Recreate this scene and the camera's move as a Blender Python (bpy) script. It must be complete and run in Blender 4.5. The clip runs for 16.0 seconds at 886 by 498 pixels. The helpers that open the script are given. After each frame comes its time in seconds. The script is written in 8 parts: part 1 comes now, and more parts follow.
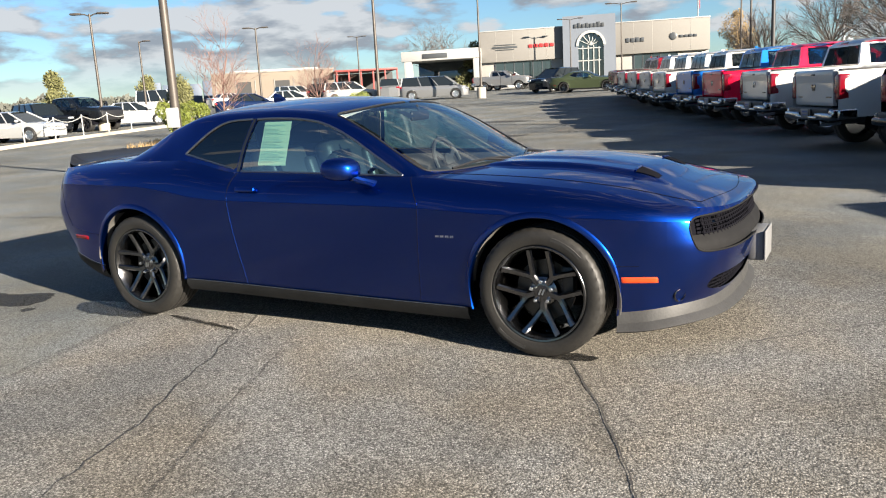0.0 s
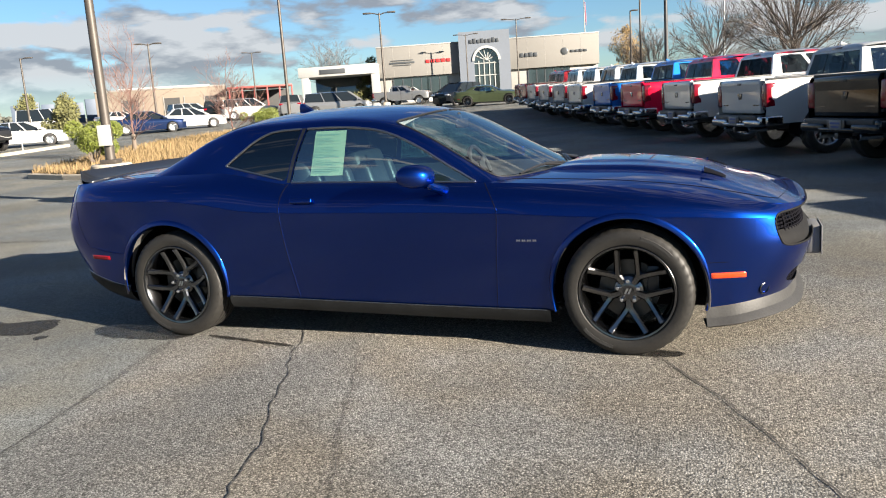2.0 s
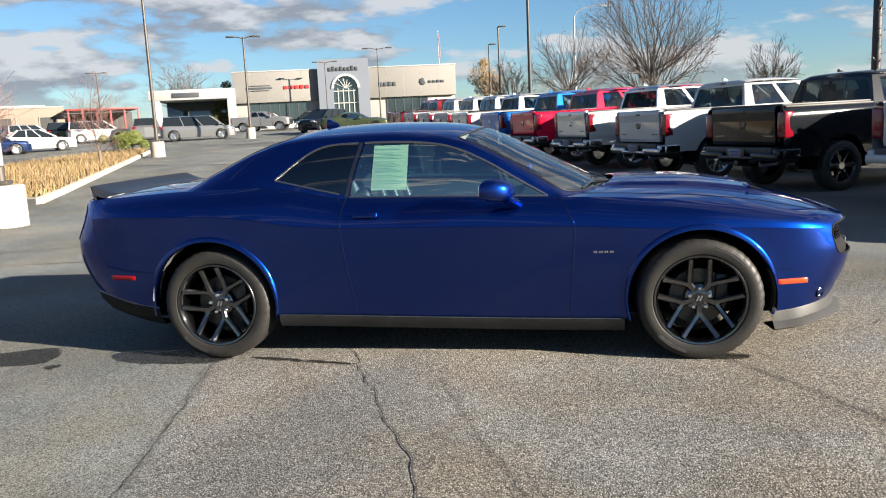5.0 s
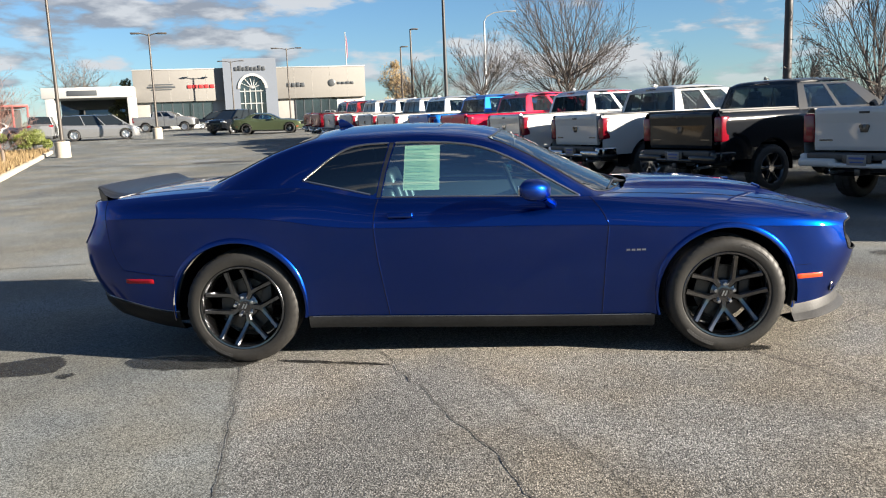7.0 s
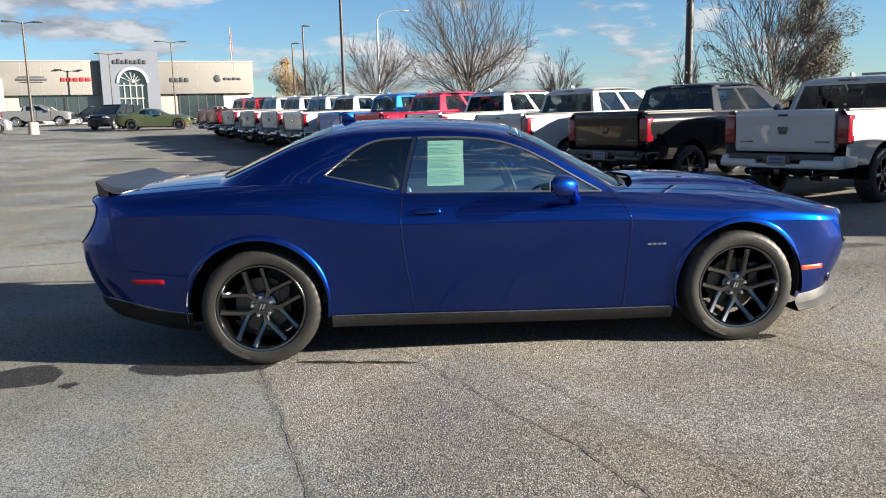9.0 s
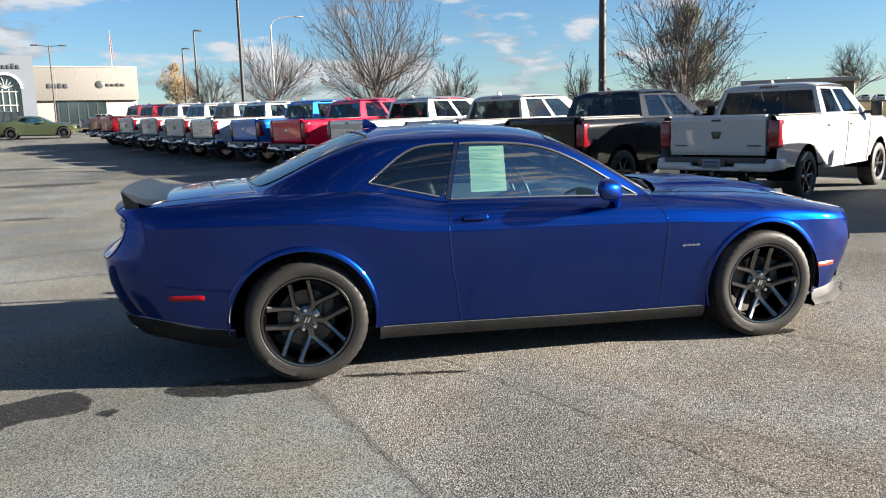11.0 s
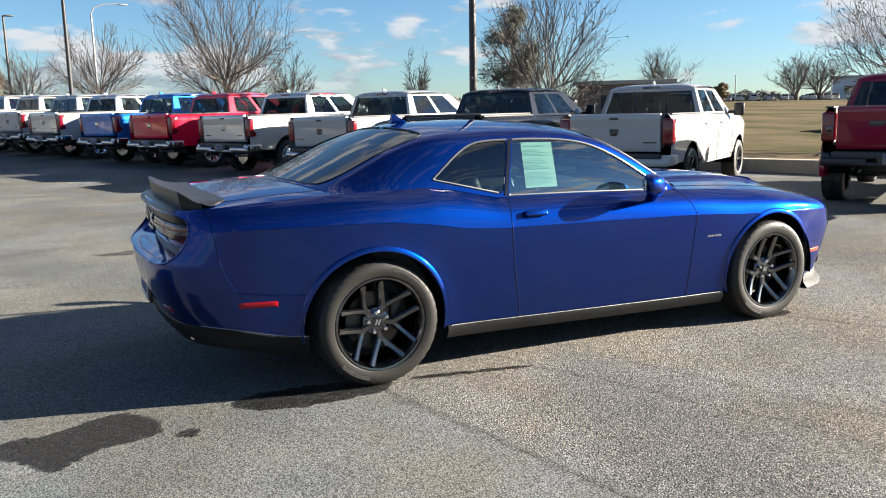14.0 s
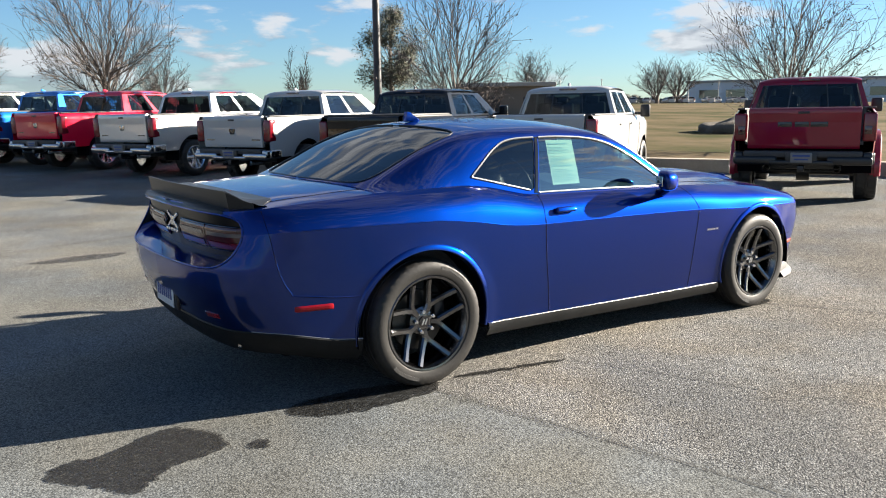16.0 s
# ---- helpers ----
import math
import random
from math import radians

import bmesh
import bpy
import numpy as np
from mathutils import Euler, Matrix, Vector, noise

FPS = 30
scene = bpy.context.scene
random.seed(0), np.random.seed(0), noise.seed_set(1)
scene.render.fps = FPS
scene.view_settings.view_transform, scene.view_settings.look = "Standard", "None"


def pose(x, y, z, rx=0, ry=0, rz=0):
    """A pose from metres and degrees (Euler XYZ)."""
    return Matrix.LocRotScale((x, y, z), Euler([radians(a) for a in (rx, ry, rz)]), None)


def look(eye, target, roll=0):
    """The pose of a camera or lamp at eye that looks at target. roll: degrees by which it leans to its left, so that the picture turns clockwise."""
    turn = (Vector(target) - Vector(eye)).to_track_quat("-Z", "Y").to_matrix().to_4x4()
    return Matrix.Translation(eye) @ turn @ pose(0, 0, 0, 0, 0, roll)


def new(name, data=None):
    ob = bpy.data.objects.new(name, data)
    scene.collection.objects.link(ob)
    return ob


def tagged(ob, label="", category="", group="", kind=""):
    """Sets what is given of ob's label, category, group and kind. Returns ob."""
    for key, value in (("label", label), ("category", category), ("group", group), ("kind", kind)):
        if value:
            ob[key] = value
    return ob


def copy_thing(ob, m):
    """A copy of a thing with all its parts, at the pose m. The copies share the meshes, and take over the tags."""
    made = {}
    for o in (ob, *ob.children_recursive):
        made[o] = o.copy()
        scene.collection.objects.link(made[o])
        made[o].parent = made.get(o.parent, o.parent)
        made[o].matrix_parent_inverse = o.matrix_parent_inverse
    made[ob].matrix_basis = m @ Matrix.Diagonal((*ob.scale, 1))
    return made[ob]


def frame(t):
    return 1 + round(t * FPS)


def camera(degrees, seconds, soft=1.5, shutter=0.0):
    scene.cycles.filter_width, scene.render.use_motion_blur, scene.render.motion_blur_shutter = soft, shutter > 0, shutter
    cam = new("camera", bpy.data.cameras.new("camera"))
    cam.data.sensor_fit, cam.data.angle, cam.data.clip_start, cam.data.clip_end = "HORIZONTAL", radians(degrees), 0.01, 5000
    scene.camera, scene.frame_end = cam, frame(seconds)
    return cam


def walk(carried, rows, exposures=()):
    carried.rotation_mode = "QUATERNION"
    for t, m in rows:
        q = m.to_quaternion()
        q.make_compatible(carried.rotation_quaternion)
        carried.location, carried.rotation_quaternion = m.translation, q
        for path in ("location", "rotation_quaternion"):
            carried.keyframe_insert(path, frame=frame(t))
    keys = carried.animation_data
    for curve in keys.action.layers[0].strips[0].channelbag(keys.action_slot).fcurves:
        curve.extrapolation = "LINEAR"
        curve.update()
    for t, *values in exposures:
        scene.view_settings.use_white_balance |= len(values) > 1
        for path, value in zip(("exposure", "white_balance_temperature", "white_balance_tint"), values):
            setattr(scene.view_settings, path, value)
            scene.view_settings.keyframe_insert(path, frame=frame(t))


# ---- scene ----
cam = camera(57.9, 16.0, soft=1.1)
PATH = [
    (0, (2.99, -4.842, 1.42), (2.059, -3.113, 1.04), -3.2),
    (0.5, (2.757, -4.979, 1.418), (1.882, -3.221, 1.039), -3.5),
    (1, (2.543, -5.044, 1.409), (1.738, -3.252, 1.032), -3.7),
    (1.5, (2.306, -5.104, 1.437), (1.558, -3.286, 1.072), -3.8),
    (2, (2.046, -5.26, 1.43), (1.351, -3.419, 1.071), -3.9),
    (2.5, (1.832, -5.321, 1.421), (1.202, -3.456, 1.071), -3.8),
    (3, (1.609, -5.388, 1.439), (1.041, -3.502, 1.095), -3.6),
    (3.5, (1.365, -5.496, 1.438), (0.853, -3.593, 1.099), -3.4),
    (4, (1.185, -5.573, 1.427), (0.738, -3.653, 1.092), -3.3),
    (4.2, (1.102, -5.593, 1.426), (0.676, -3.666, 1.102), -3.1),
    (6.3, (0.306, -5.723, 1.449), (0.126, -3.756, 1.138), -2.7),
    (6.5, (0.22, -5.741, 1.457), (0.061, -3.773, 1.139), -2.6),
    (7, (0.017, -5.769, 1.45), (-0.081, -3.797, 1.134), -2.2),
    (7.5, (-0.176, -5.726, 1.448), (-0.198, -3.753, 1.124), -1.9),
    (8, (-0.374, -5.698, 1.458), (-0.338, -3.724, 1.14), -1.8),
    (8.5, (-0.621, -5.724, 1.461), (-0.517, -3.752, 1.143), -1.6),
    (9, (-0.835, -5.71, 1.449), (-0.648, -3.746, 1.123), -1.4),
    (9.2, (-0.929, -5.684, 1.443), (-0.712, -3.722, 1.122), -1.4),
    (11.3, (-1.887, -5.467, 1.473), (-1.399, -3.554, 1.154), -1.6),
    (11.5, (-1.989, -5.45, 1.478), (-1.48, -3.543, 1.158), -1.6),
    (12, (-2.221, -5.413, 1.478), (-1.653, -3.521, 1.163), -1.6),
    (12.5, (-2.403, -5.296, 1.479), (-1.764, -3.428, 1.158), -1.6),
    (13, (-2.57, -5.182, 1.493), (-1.859, -3.341, 1.169), -1.6),
    (13.5, (-2.815, -5.083, 1.499), (-2.04, -3.268, 1.174), -1.4),
    (14, (-3.013, -5.0, 1.49), (-2.159, -3.223, 1.156), -1.1),
    (14.5, (-3.192, -4.886, 1.491), (-2.264, -3.147, 1.153), -0.9),
    (15, (-3.418, -4.773, 1.491), (-2.427, -3.07, 1.15), -0.6),
    (15.5, (-3.641, -4.671, 1.48), (-2.582, -3.009, 1.139), -0.6),
    (16, (-3.813, -4.511, 1.483), (-2.691, -2.891, 1.147), -0.8),
]
walk(cam, [(t, look(eye, target, roll)) for t, eye, target, roll in PATH], [(0.0, 2.25, 6270, 10), (7.0, 2.27, 6190, 10), (9.0, 2.31, 6170, 10), (12.0, 2.40, 6150, 10), (16.0, 2.44, 6150, 10)])

# ---- light ----
SUN_EL, SUN_AZ = radians(17.0), math.atan2(-0.299, 0.954)
world = bpy.data.worlds.new("sky")
scene.world = world
world.use_nodes = True
wn, wl = world.node_tree.nodes, world.node_tree.links
wn.clear()


def wnode(kind, **kw):
    n = wn.new(kind)
    for k, v in kw.items():
        n.inputs[k].default_value = v
    return n


def wmath(op, a, b=None, c=None):
    n = wn.new("ShaderNodeMath")
    n.operation = op
    for i, v in enumerate((a, b, c)):
        if v is None:
            continue
        if isinstance(v, (int, float)):
            n.inputs[i].default_value = v
        else:
            wl.new(v, n.inputs[i])
    return n.outputs[0]


sky = wn.new("ShaderNodeTexSky")
sky.sky_type = "NISHITA"
sky.sun_disc = False
sky.sun_elevation = SUN_EL
sky.sun_rotation = math.pi / 2 - SUN_AZ
sky.altitude, sky.air_density, sky.dust_density, sky.ozone_density = 100, 1.0, 0.15, 3.0
tc = wn.new("ShaderNodeTexCoord")
sep = wn.new("ShaderNodeSeparateXYZ")
wl.new(tc.outputs["Generated"], sep.inputs[0])
# cumulus with flat bases: noise over the view direction, squeezed in height
def cloud_noise(lift, scale, detail, shift):
    v = wn.new("ShaderNodeVectorMath")
    v.operation = "MULTIPLY_ADD"
    v.inputs[1].default_value, v.inputs[2].default_value = (1.0, 1.0, 3.3), (shift, 0.0, lift)
    wl.new(tc.outputs["Generated"], v.inputs[0])
    n = wnode("ShaderNodeTexNoise", Scale=scale, Detail=detail, Roughness=0.54, Distortion=0.1)
    wl.new(v.outputs[0], n.inputs["Vector"])
    return n.outputs[0]


# banks towards the western horizon (-x), wisps high in the east
cover = wmath("MULTIPLY", sep.outputs[0], wmath("MULTIPLY_ADD", wmath("MAXIMUM", sep.outputs[2], 0.0), 0.26, -0.085))
cover = wmath("ADD", cover, wmath("MULTIPLY", wmath("MAXIMUM", wmath("MULTIPLY", sep.outputs[1], -1.0), -0.15), -0.05))


def cloud_density(lift):
    mixed = wmath("ADD", wmath("MULTIPLY", cloud_noise(lift, 3.0, 9.0, 0.37), 0.5), wmath("MULTIPLY", cloud_noise(lift, 9.5, 6.0, 2.1), 0.5))
    return wmath("ADD", mixed, cover)


dens = cloud_density(0.0)
above = cloud_density(0.09)
ramp = wn.new("ShaderNodeMapRange")
ramp.interpolation_type = "SMOOTHSTEP"
for k, v in (("From Min", 0.505), ("From Max", 0.575), ("To Min", 0.0), ("To Max", 0.92)):
    ramp.inputs[k].default_value = v
wl.new(dens, ramp.inputs["Value"])
# sunlit tops and rims, grey bases
shade = wn.new("ShaderNodeMapRange")
for k, v in (("From Min", 0.065), ("From Max", -0.02), ("To Min", 0.0), ("To Max", 1.0)):
    shade.inputs[k].default_value = v
wl.new(wmath("SUBTRACT", dens, above), shade.inputs["Value"])
ccol = wn.new("ShaderNodeMix")
ccol.data_type = "RGBA"
ccol.inputs["A"].default_value = (7.5, 7.5, 7.45, 1)
ccol.inputs["B"].default_value = (3.5, 3.7, 4.1, 1)
# clouds to the south stand with their lit side this way
south = wn.new("ShaderNodeMapRange")
for k, v in (("From Min", -0.1), ("From Max", -0.7), ("To Min", 1.0), ("To Max", 0.35)):
    south.inputs[k].default_value = v
wl.new(sep.outputs[1], south.inputs["Value"])
wl.new(wmath("MULTIPLY", shade.outputs[0], south.outputs[0]), ccol.inputs["Factor"])
# clouds end a little over the horizon
fade = wn.new("ShaderNodeMapRange")
for k, v in (("From Min", 0.0), ("From Max", 0.06), ("To Min", 0.0), ("To Max", 1.0)):
    fade.inputs[k].default_value = v
wl.new(sep.outputs[2], fade.inputs["Value"])
mixc = wn.new("ShaderNodeMix")
mixc.data_type = "RGBA"
thin = wn.new("ShaderNodeMapRange")
for k, v in (("From Min", 0.82), ("From Max", 0.98), ("To Min", 1.0), ("To Max", 0.3)):
    thin.inputs[k].default_value = v
wl.new(sep.outputs[2], thin.inputs["Value"])
wl.new(wmath("MULTIPLY", wmath("MULTIPLY", ramp.outputs[0], thin.outputs[0]), fade.outputs[0]), mixc.inputs["Factor"])
tint = wn.new("ShaderNodeMix")
tint.data_type = "RGBA"
tint.blend_type = "MULTIPLY"
tint.inputs["Factor"].default_value = 1.0
tint.inputs["B"].default_value = (1.10, 1.32, 1.52, 1)
wl.new(sky.outputs[0], tint.inputs["A"])
wl.new(tint.outputs["Result"], mixc.inputs["A"])
wl.new(ccol.outputs["Result"], mixc.inputs["B"])
bg = wn.new("ShaderNodeBackground")
bg.inputs["Strength"].default_value = 0.0198
wl.new(mixc.outputs["Result"], bg.inputs["Color"])
wout = wn.new("ShaderNodeOutputWorld")
wl.new(bg.outputs[0], wout.inputs["Surface"])

sun_data = bpy.data.lights.new("sun", "SUN")
sun_data.energy, sun_data.angle, sun_data.color = 5.0, radians(0.53), (1.0, 0.87, 0.70)
sun_ob = new("sun", sun_data)
sun_ob.matrix_world = look((0, 0, 60), (-math.cos(SUN_EL) * math.cos(SUN_AZ), -math.cos(SUN_EL) * math.sin(SUN_AZ), 60 - math.sin(SUN_EL)))

# ---- materials ----
def mat(name, color, rough=0.5, metal=0.0, coat=0.0, var=0.0, scale=8.0, bump=0.0, bscale=60.0, spec=0.5, emit=0.0, alpha=1.0, rvar=0.0, detail=5.0, island=0.0):
    """A plain surface: colour with noise variation at two scales, and fine relief."""
    m = bpy.data.materials.new(name)
    m.use_nodes = True
    nt = m.node_tree
    b = nt.nodes["Principled BSDF"]
    b.inputs["Base Color"].default_value = (*color, 1)
    b.inputs["Roughness"].default_value = rough
    b.inputs["Metallic"].default_value = metal
    b.inputs["Coat Weight"].default_value = coat
    b.inputs["Coat Roughness"].default_value = 0.03
    b.inputs["Specular IOR Level"].default_value = spec
    b.inputs["Alpha"].default_value = alpha
    if emit:
        b.inputs["Emission Color"].default_value = (*color, 1)
        b.inputs["Emission Strength"].default_value = emit
    tcn = None
    if var or bump or rvar:
        tcn = nt.nodes.new("ShaderNodeTexCoord")
    if var or rvar:
        n1 = nt.nodes.new("ShaderNodeTexNoise")
        n1.inputs["Scale"].default_value, n1.inputs["Detail"].default_value, n1.inputs["Roughness"].default_value = scale, detail, 0.6
        n2 = nt.nodes.new("ShaderNodeTexNoise")
        n2.inputs["Scale"].default_value, n2.inputs["Detail"].default_value = scale * 9, 3
        nt.links.new(tcn.outputs["Object"], n1.inputs["Vector"])
        nt.links.new(tcn.outputs["Object"], n2.inputs["Vector"])
        ad = nt.nodes.new("ShaderNodeMath")
        ad.operation = "ADD"
        nt.links.new(n1.outputs[0], ad.inputs[0])
        nt.links.new(n2.outputs[0], ad.inputs[1])
        mr = nt.nodes.new("ShaderNodeMapRange")
        mr.inputs["From Min"].default_value, mr.inputs["From Max"].default_value = 0.6, 1.4
        mr.inputs["To Min"].default_value, mr.inputs["To Max"].default_value = 1 - var, 1 + var
        nt.links.new(ad.outputs[0], mr.inputs["Value"])
        mul = nt.nodes.new("ShaderNodeVectorMath")
        mul.operation = "SCALE"
        mul.inputs[0].default_value = color
        nt.links.new(mr.outputs[0], mul.inputs["Scale"])
        last = mul.outputs[0]
        if island:
            ge = nt.nodes.new("ShaderNodeNewGeometry")
            mi = nt.nodes.new("ShaderNodeMapRange")
            mi.inputs["To Min"].default_value, mi.inputs["To Max"].default_value = 1 - island, 1 + island
            nt.links.new(ge.outputs["Random Per Island"], mi.inputs["Value"])
            mu2 = nt.nodes.new("ShaderNodeVectorMath")
            mu2.operation = "SCALE"
            nt.links.new(last, mu2.inputs[0])
            nt.links.new(mi.outputs[0], mu2.inputs["Scale"])
            last = mu2.outputs[0]
        nt.links.new(last, b.inputs["Base Color"])
        if rvar:
            mr2 = nt.nodes.new("ShaderNodeMapRange")
            mr2.inputs["From Min"].default_value, mr2.inputs["From Max"].default_value = 0.6, 1.4
            mr2.inputs["To Min"].default_value, mr2.inputs["To Max"].default_value = max(0.02, rough - rvar), min(1, rough + rvar)
            nt.links.new(ad.outputs[0], mr2.inputs["Value"])
            nt.links.new(mr2.outputs[0], b.inputs["Roughness"])
    if bump:
        nb = nt.nodes.new("ShaderNodeTexNoise")
        nb.inputs["Scale"].default_value, nb.inputs["Detail"].default_value = bscale, 4
        nt.links.new(tcn.outputs["Object"], nb.inputs["Vector"])
        bm_ = nt.nodes.new("ShaderNodeBump")
        bm_.inputs["Strength"].default_value, bm_.inputs["Distance"].default_value = bump, 0.01
        nt.links.new(nb.outputs[0], bm_.inputs["Height"])
        nt.links.new(bm_.outputs[0], b.inputs["Normal"])
    return m


def paint(name, color, metal=0.35, rough=0.35, flake=0.25, coat=1.0, edge=(1, 1, 1), ior=1.5):
    """Car paint: metallic base with flakes under a clear coat."""
    m = bpy.data.materials.new(name)
    m.use_nodes = True
    nt = m.node_tree
    b = nt.nodes["Principled BSDF"]
    b.inputs["Metallic"].default_value = metal
    b.inputs["Specular Tint"].default_value = (*edge, 1)
    b.inputs["Roughness"].default_value = rough
    b.inputs["Specular IOR Level"].default_value = 0.5 if metal > 0.5 else 0.1
    b.inputs["Coat Weight"].default_value = coat
    b.inputs["Coat Roughness"].default_value = 0.02
    b.inputs["Coat IOR"].default_value = ior
    tcn = nt.nodes.new("ShaderNodeTexCoord")
    v = nt.nodes.new("ShaderNodeTexVoronoi")
    v.inputs["Scale"].default_value = 900
    nt.links.new(tcn.outputs["Object"], v.inputs["Vector"])
    n1 = nt.nodes.new("ShaderNodeTexNoise")
    n1.inputs["Scale"].default_value, n1.inputs["Detail"].default_value = 3.0, 4.0
    nt.links.new(tcn.outputs["Object"], n1.inputs["Vector"])
    ad = nt.nodes.new("ShaderNodeMath")
    ad.operation = "MULTIPLY_ADD"
    sepc = nt.nodes.new("ShaderNodeSeparateColor")
    nt.links.new(v.outputs["Color"], sepc.inputs[0])
    nt.links.new(sepc.outputs[0], ad.inputs[0])
    ad.inputs[1].default_value = flake
    ad.inputs[2].default_value = 1 - flake / 2
    mul = nt.nodes.new("ShaderNodeVectorMath")
    mul.operation = "SCALE"
    mul.inputs[0].default_value = color
    nt.links.new(ad.outputs[0], mul.inputs["Scale"])
    nt.links.new(mul.outputs[0], b.inputs["Base Color"])
    mr = nt.nodes.new("ShaderNodeMapRange")
    mr.inputs["To Min"].default_value, mr.inputs["To Max"].default_value = 0.03, 0.07
    nt.links.new(n1.outputs[0], mr.inputs["Value"])
    nt.links.new(mr.outputs[0], b.inputs["Coat Roughness"])
    return m


def glass(name, tint, clear=0.5, rough=0.0, skin=0.06):
    """Thin tinted pane: part see-through, with a mirror-like skin."""
    m = bpy.data.materials.new(name)
    m.use_nodes = True
    nt = m.node_tree
    nt.nodes.clear()
    tr = nt.nodes.new("ShaderNodeBsdfTransparent")
    tr.inputs["Color"].default_value = (*[c * clear for c in tint], 1)
    gl = nt.nodes.new("ShaderNodeBsdfGlossy")
    gl.inputs["Roughness"].default_value = rough
    lw = nt.nodes.new("ShaderNodeLayerWeight")
    lw.inputs["Blend"].default_value = 0.5
    pw = nt.nodes.new("ShaderNodeMath")
    pw.operation = "POWER"
    pw.inputs[1].default_value = 5.0
    nt.links.new(lw.outputs["Facing"], pw.inputs[0])
    fr = nt.nodes.new("ShaderNodeMath")
    fr.operation = "MULTIPLY_ADD"
    fr.inputs[1].default_value, fr.inputs[2].default_value = 1 - skin, skin
    nt.links.new(pw.outputs[0], fr.inputs[0])
    mx = nt.nodes.new("ShaderNodeMixShader")
    nt.links.new(fr.outputs[0], mx.inputs[0])
    nt.links.new(tr.outputs[0], mx.inputs[1])
    nt.links.new(gl.outputs[0], mx.inputs[2])
    out = nt.nodes.new("ShaderNodeOutputMaterial")
    nt.links.new(mx.outputs[0], out.inputs["Surface"])
    return m


BLACK_TRIM = mat("black_trim", (0.012, 0.012, 0.013), 0.35, var=0.2)
GLOSS_BLACK = mat("gloss_black", (0.008, 0.008, 0.009), 0.12, coat=0.6)
RUBBER = mat("rubber", (0.016, 0.0155, 0.015), 0.6, var=0.25, scale=14, bump=0.25, bscale=90)
TYRE_SIDE = mat("tyre_side", (0.017, 0.0162, 0.015), 0.52, spec=0.3, var=0.3, scale=9, bump=0.08, bscale=60)
CHROME = mat("chrome", (0.75, 0.76, 0.78), 0.12, metal=1.0)
TRIM_CHROME = mat("trim_chrome", (0.30, 0.30, 0.30), 0.33, metal=1.0)
DARK_CHROME = mat("dark_chrome", (0.10, 0.10, 0.105), 0.2, metal=1.0)
BUMPER_CHROME = mat("bumper_chrome", (0.36, 0.37, 0.39), 0.14, metal=1.0, var=0.1, scale=6)
ALLOY = mat("alloy", (0.55, 0.56, 0.58), 0.3, metal=1.0, var=0.1)
RIM_BLACK = mat("rim_black", (0.10, 0.101, 0.106), 0.2, metal=1.0, coat=1.0, var=0.12, scale=20)
BRAKE = mat("brake_steel", (0.07, 0.068, 0.065), 0.4, metal=1.0, var=0.2, scale=30)
# near-black: shade put into the colour of seams, wheel wells, underbodies and openings
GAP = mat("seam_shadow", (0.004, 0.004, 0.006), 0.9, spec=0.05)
LENS_TRUCK = mat("lens_deep_red", (0.14, 0.003, 0.010), 0.15, coat=0.4, var=0.2, scale=30)
LENS_RED = mat("lens_red", (0.20, 0.002, 0.008), 0.25, spec=0.25, coat=0.2, var=0.15, scale=30)
LENS_DARK = mat("lens_smoked", (0.05, 0.008, 0.008), 0.08, coat=1.0)
LENS_AMBER = mat("lens_amber", (0.45, 0.045, 0.008), 0.15, coat=1.0, var=0.1, scale=40)
LENS_CLEAR = mat("lens_clear", (0.55, 0.56, 0.58), 0.08, metal=0.7, coat=1.0)
GLASS_DARK = glass("tinted_glass", (0.70, 0.92, 0.90), 0.06, skin=0.11)
GLASS_SIDE = glass("side_glass", (0.50, 0.95, 1.0), 0.50, skin=0.30)
GLASS_WIND = glass("wind_glass", (0.82, 1.0, 0.98), 0.90, skin=0.24)
PLATE = mat("plate_blank", (0.14, 0.142, 0.145), 0.4, var=0.15, scale=30)
PLATE_REAR = mat("plate_white", (0.55, 0.58, 0.60), 0.35, var=0.1, scale=40)
INK = mat("plate_ink", (0.02, 0.05, 0.2), 0.5)


# ---- mesh tools ----
def mesh_of(bm, smooth=True, angle=35):
    me = bpy.data.meshes.new("m")
    bm.normal_update()
    bm.to_mesh(me)
    bm.free()
    if smooth:
        me.polygons.foreach_set("use_smooth", [True] * len(me.polygons))
        me.set_sharp_from_angle(angle=radians(angle))
    return me


def part(name, bm, material, parent=None, label="", smooth=True, angle=35):
    me = bm if isinstance(bm, bpy.types.Mesh) else mesh_of(bm, smooth, angle)
    me.name = name
    for mm in material if isinstance(material, (list, tuple)) else (material,):
        if mm.name not in [q.name for q in me.materials]:
            me.materials.append(mm)
    ob = new(name, me)
    if parent is not None:
        ob.parent = parent
    if label:
        ob["label"] = label
    return ob


def part_sides(name, bm, material, parent, label="", angle=35):
    """The same part on the right and, mirrored, on the left."""
    me = mesh_of(bm, True, angle)
    a = part(name, me, material, parent, label)
    me2 = me.copy()
    co = np.empty(len(me2.vertices) * 3)
    me2.vertices.foreach_get("co", co)
    co[1::3] *= -1
    me2.vertices.foreach_set("co", co)
    me2.flip_normals()
    b = part(name, me2, material, parent, label)
    return a, b


def empty(name, m=None):
    ob = new(name, None)
    ob.empty_display_size = 0.2
    if m is not None:
        ob.matrix_basis = m
    return ob


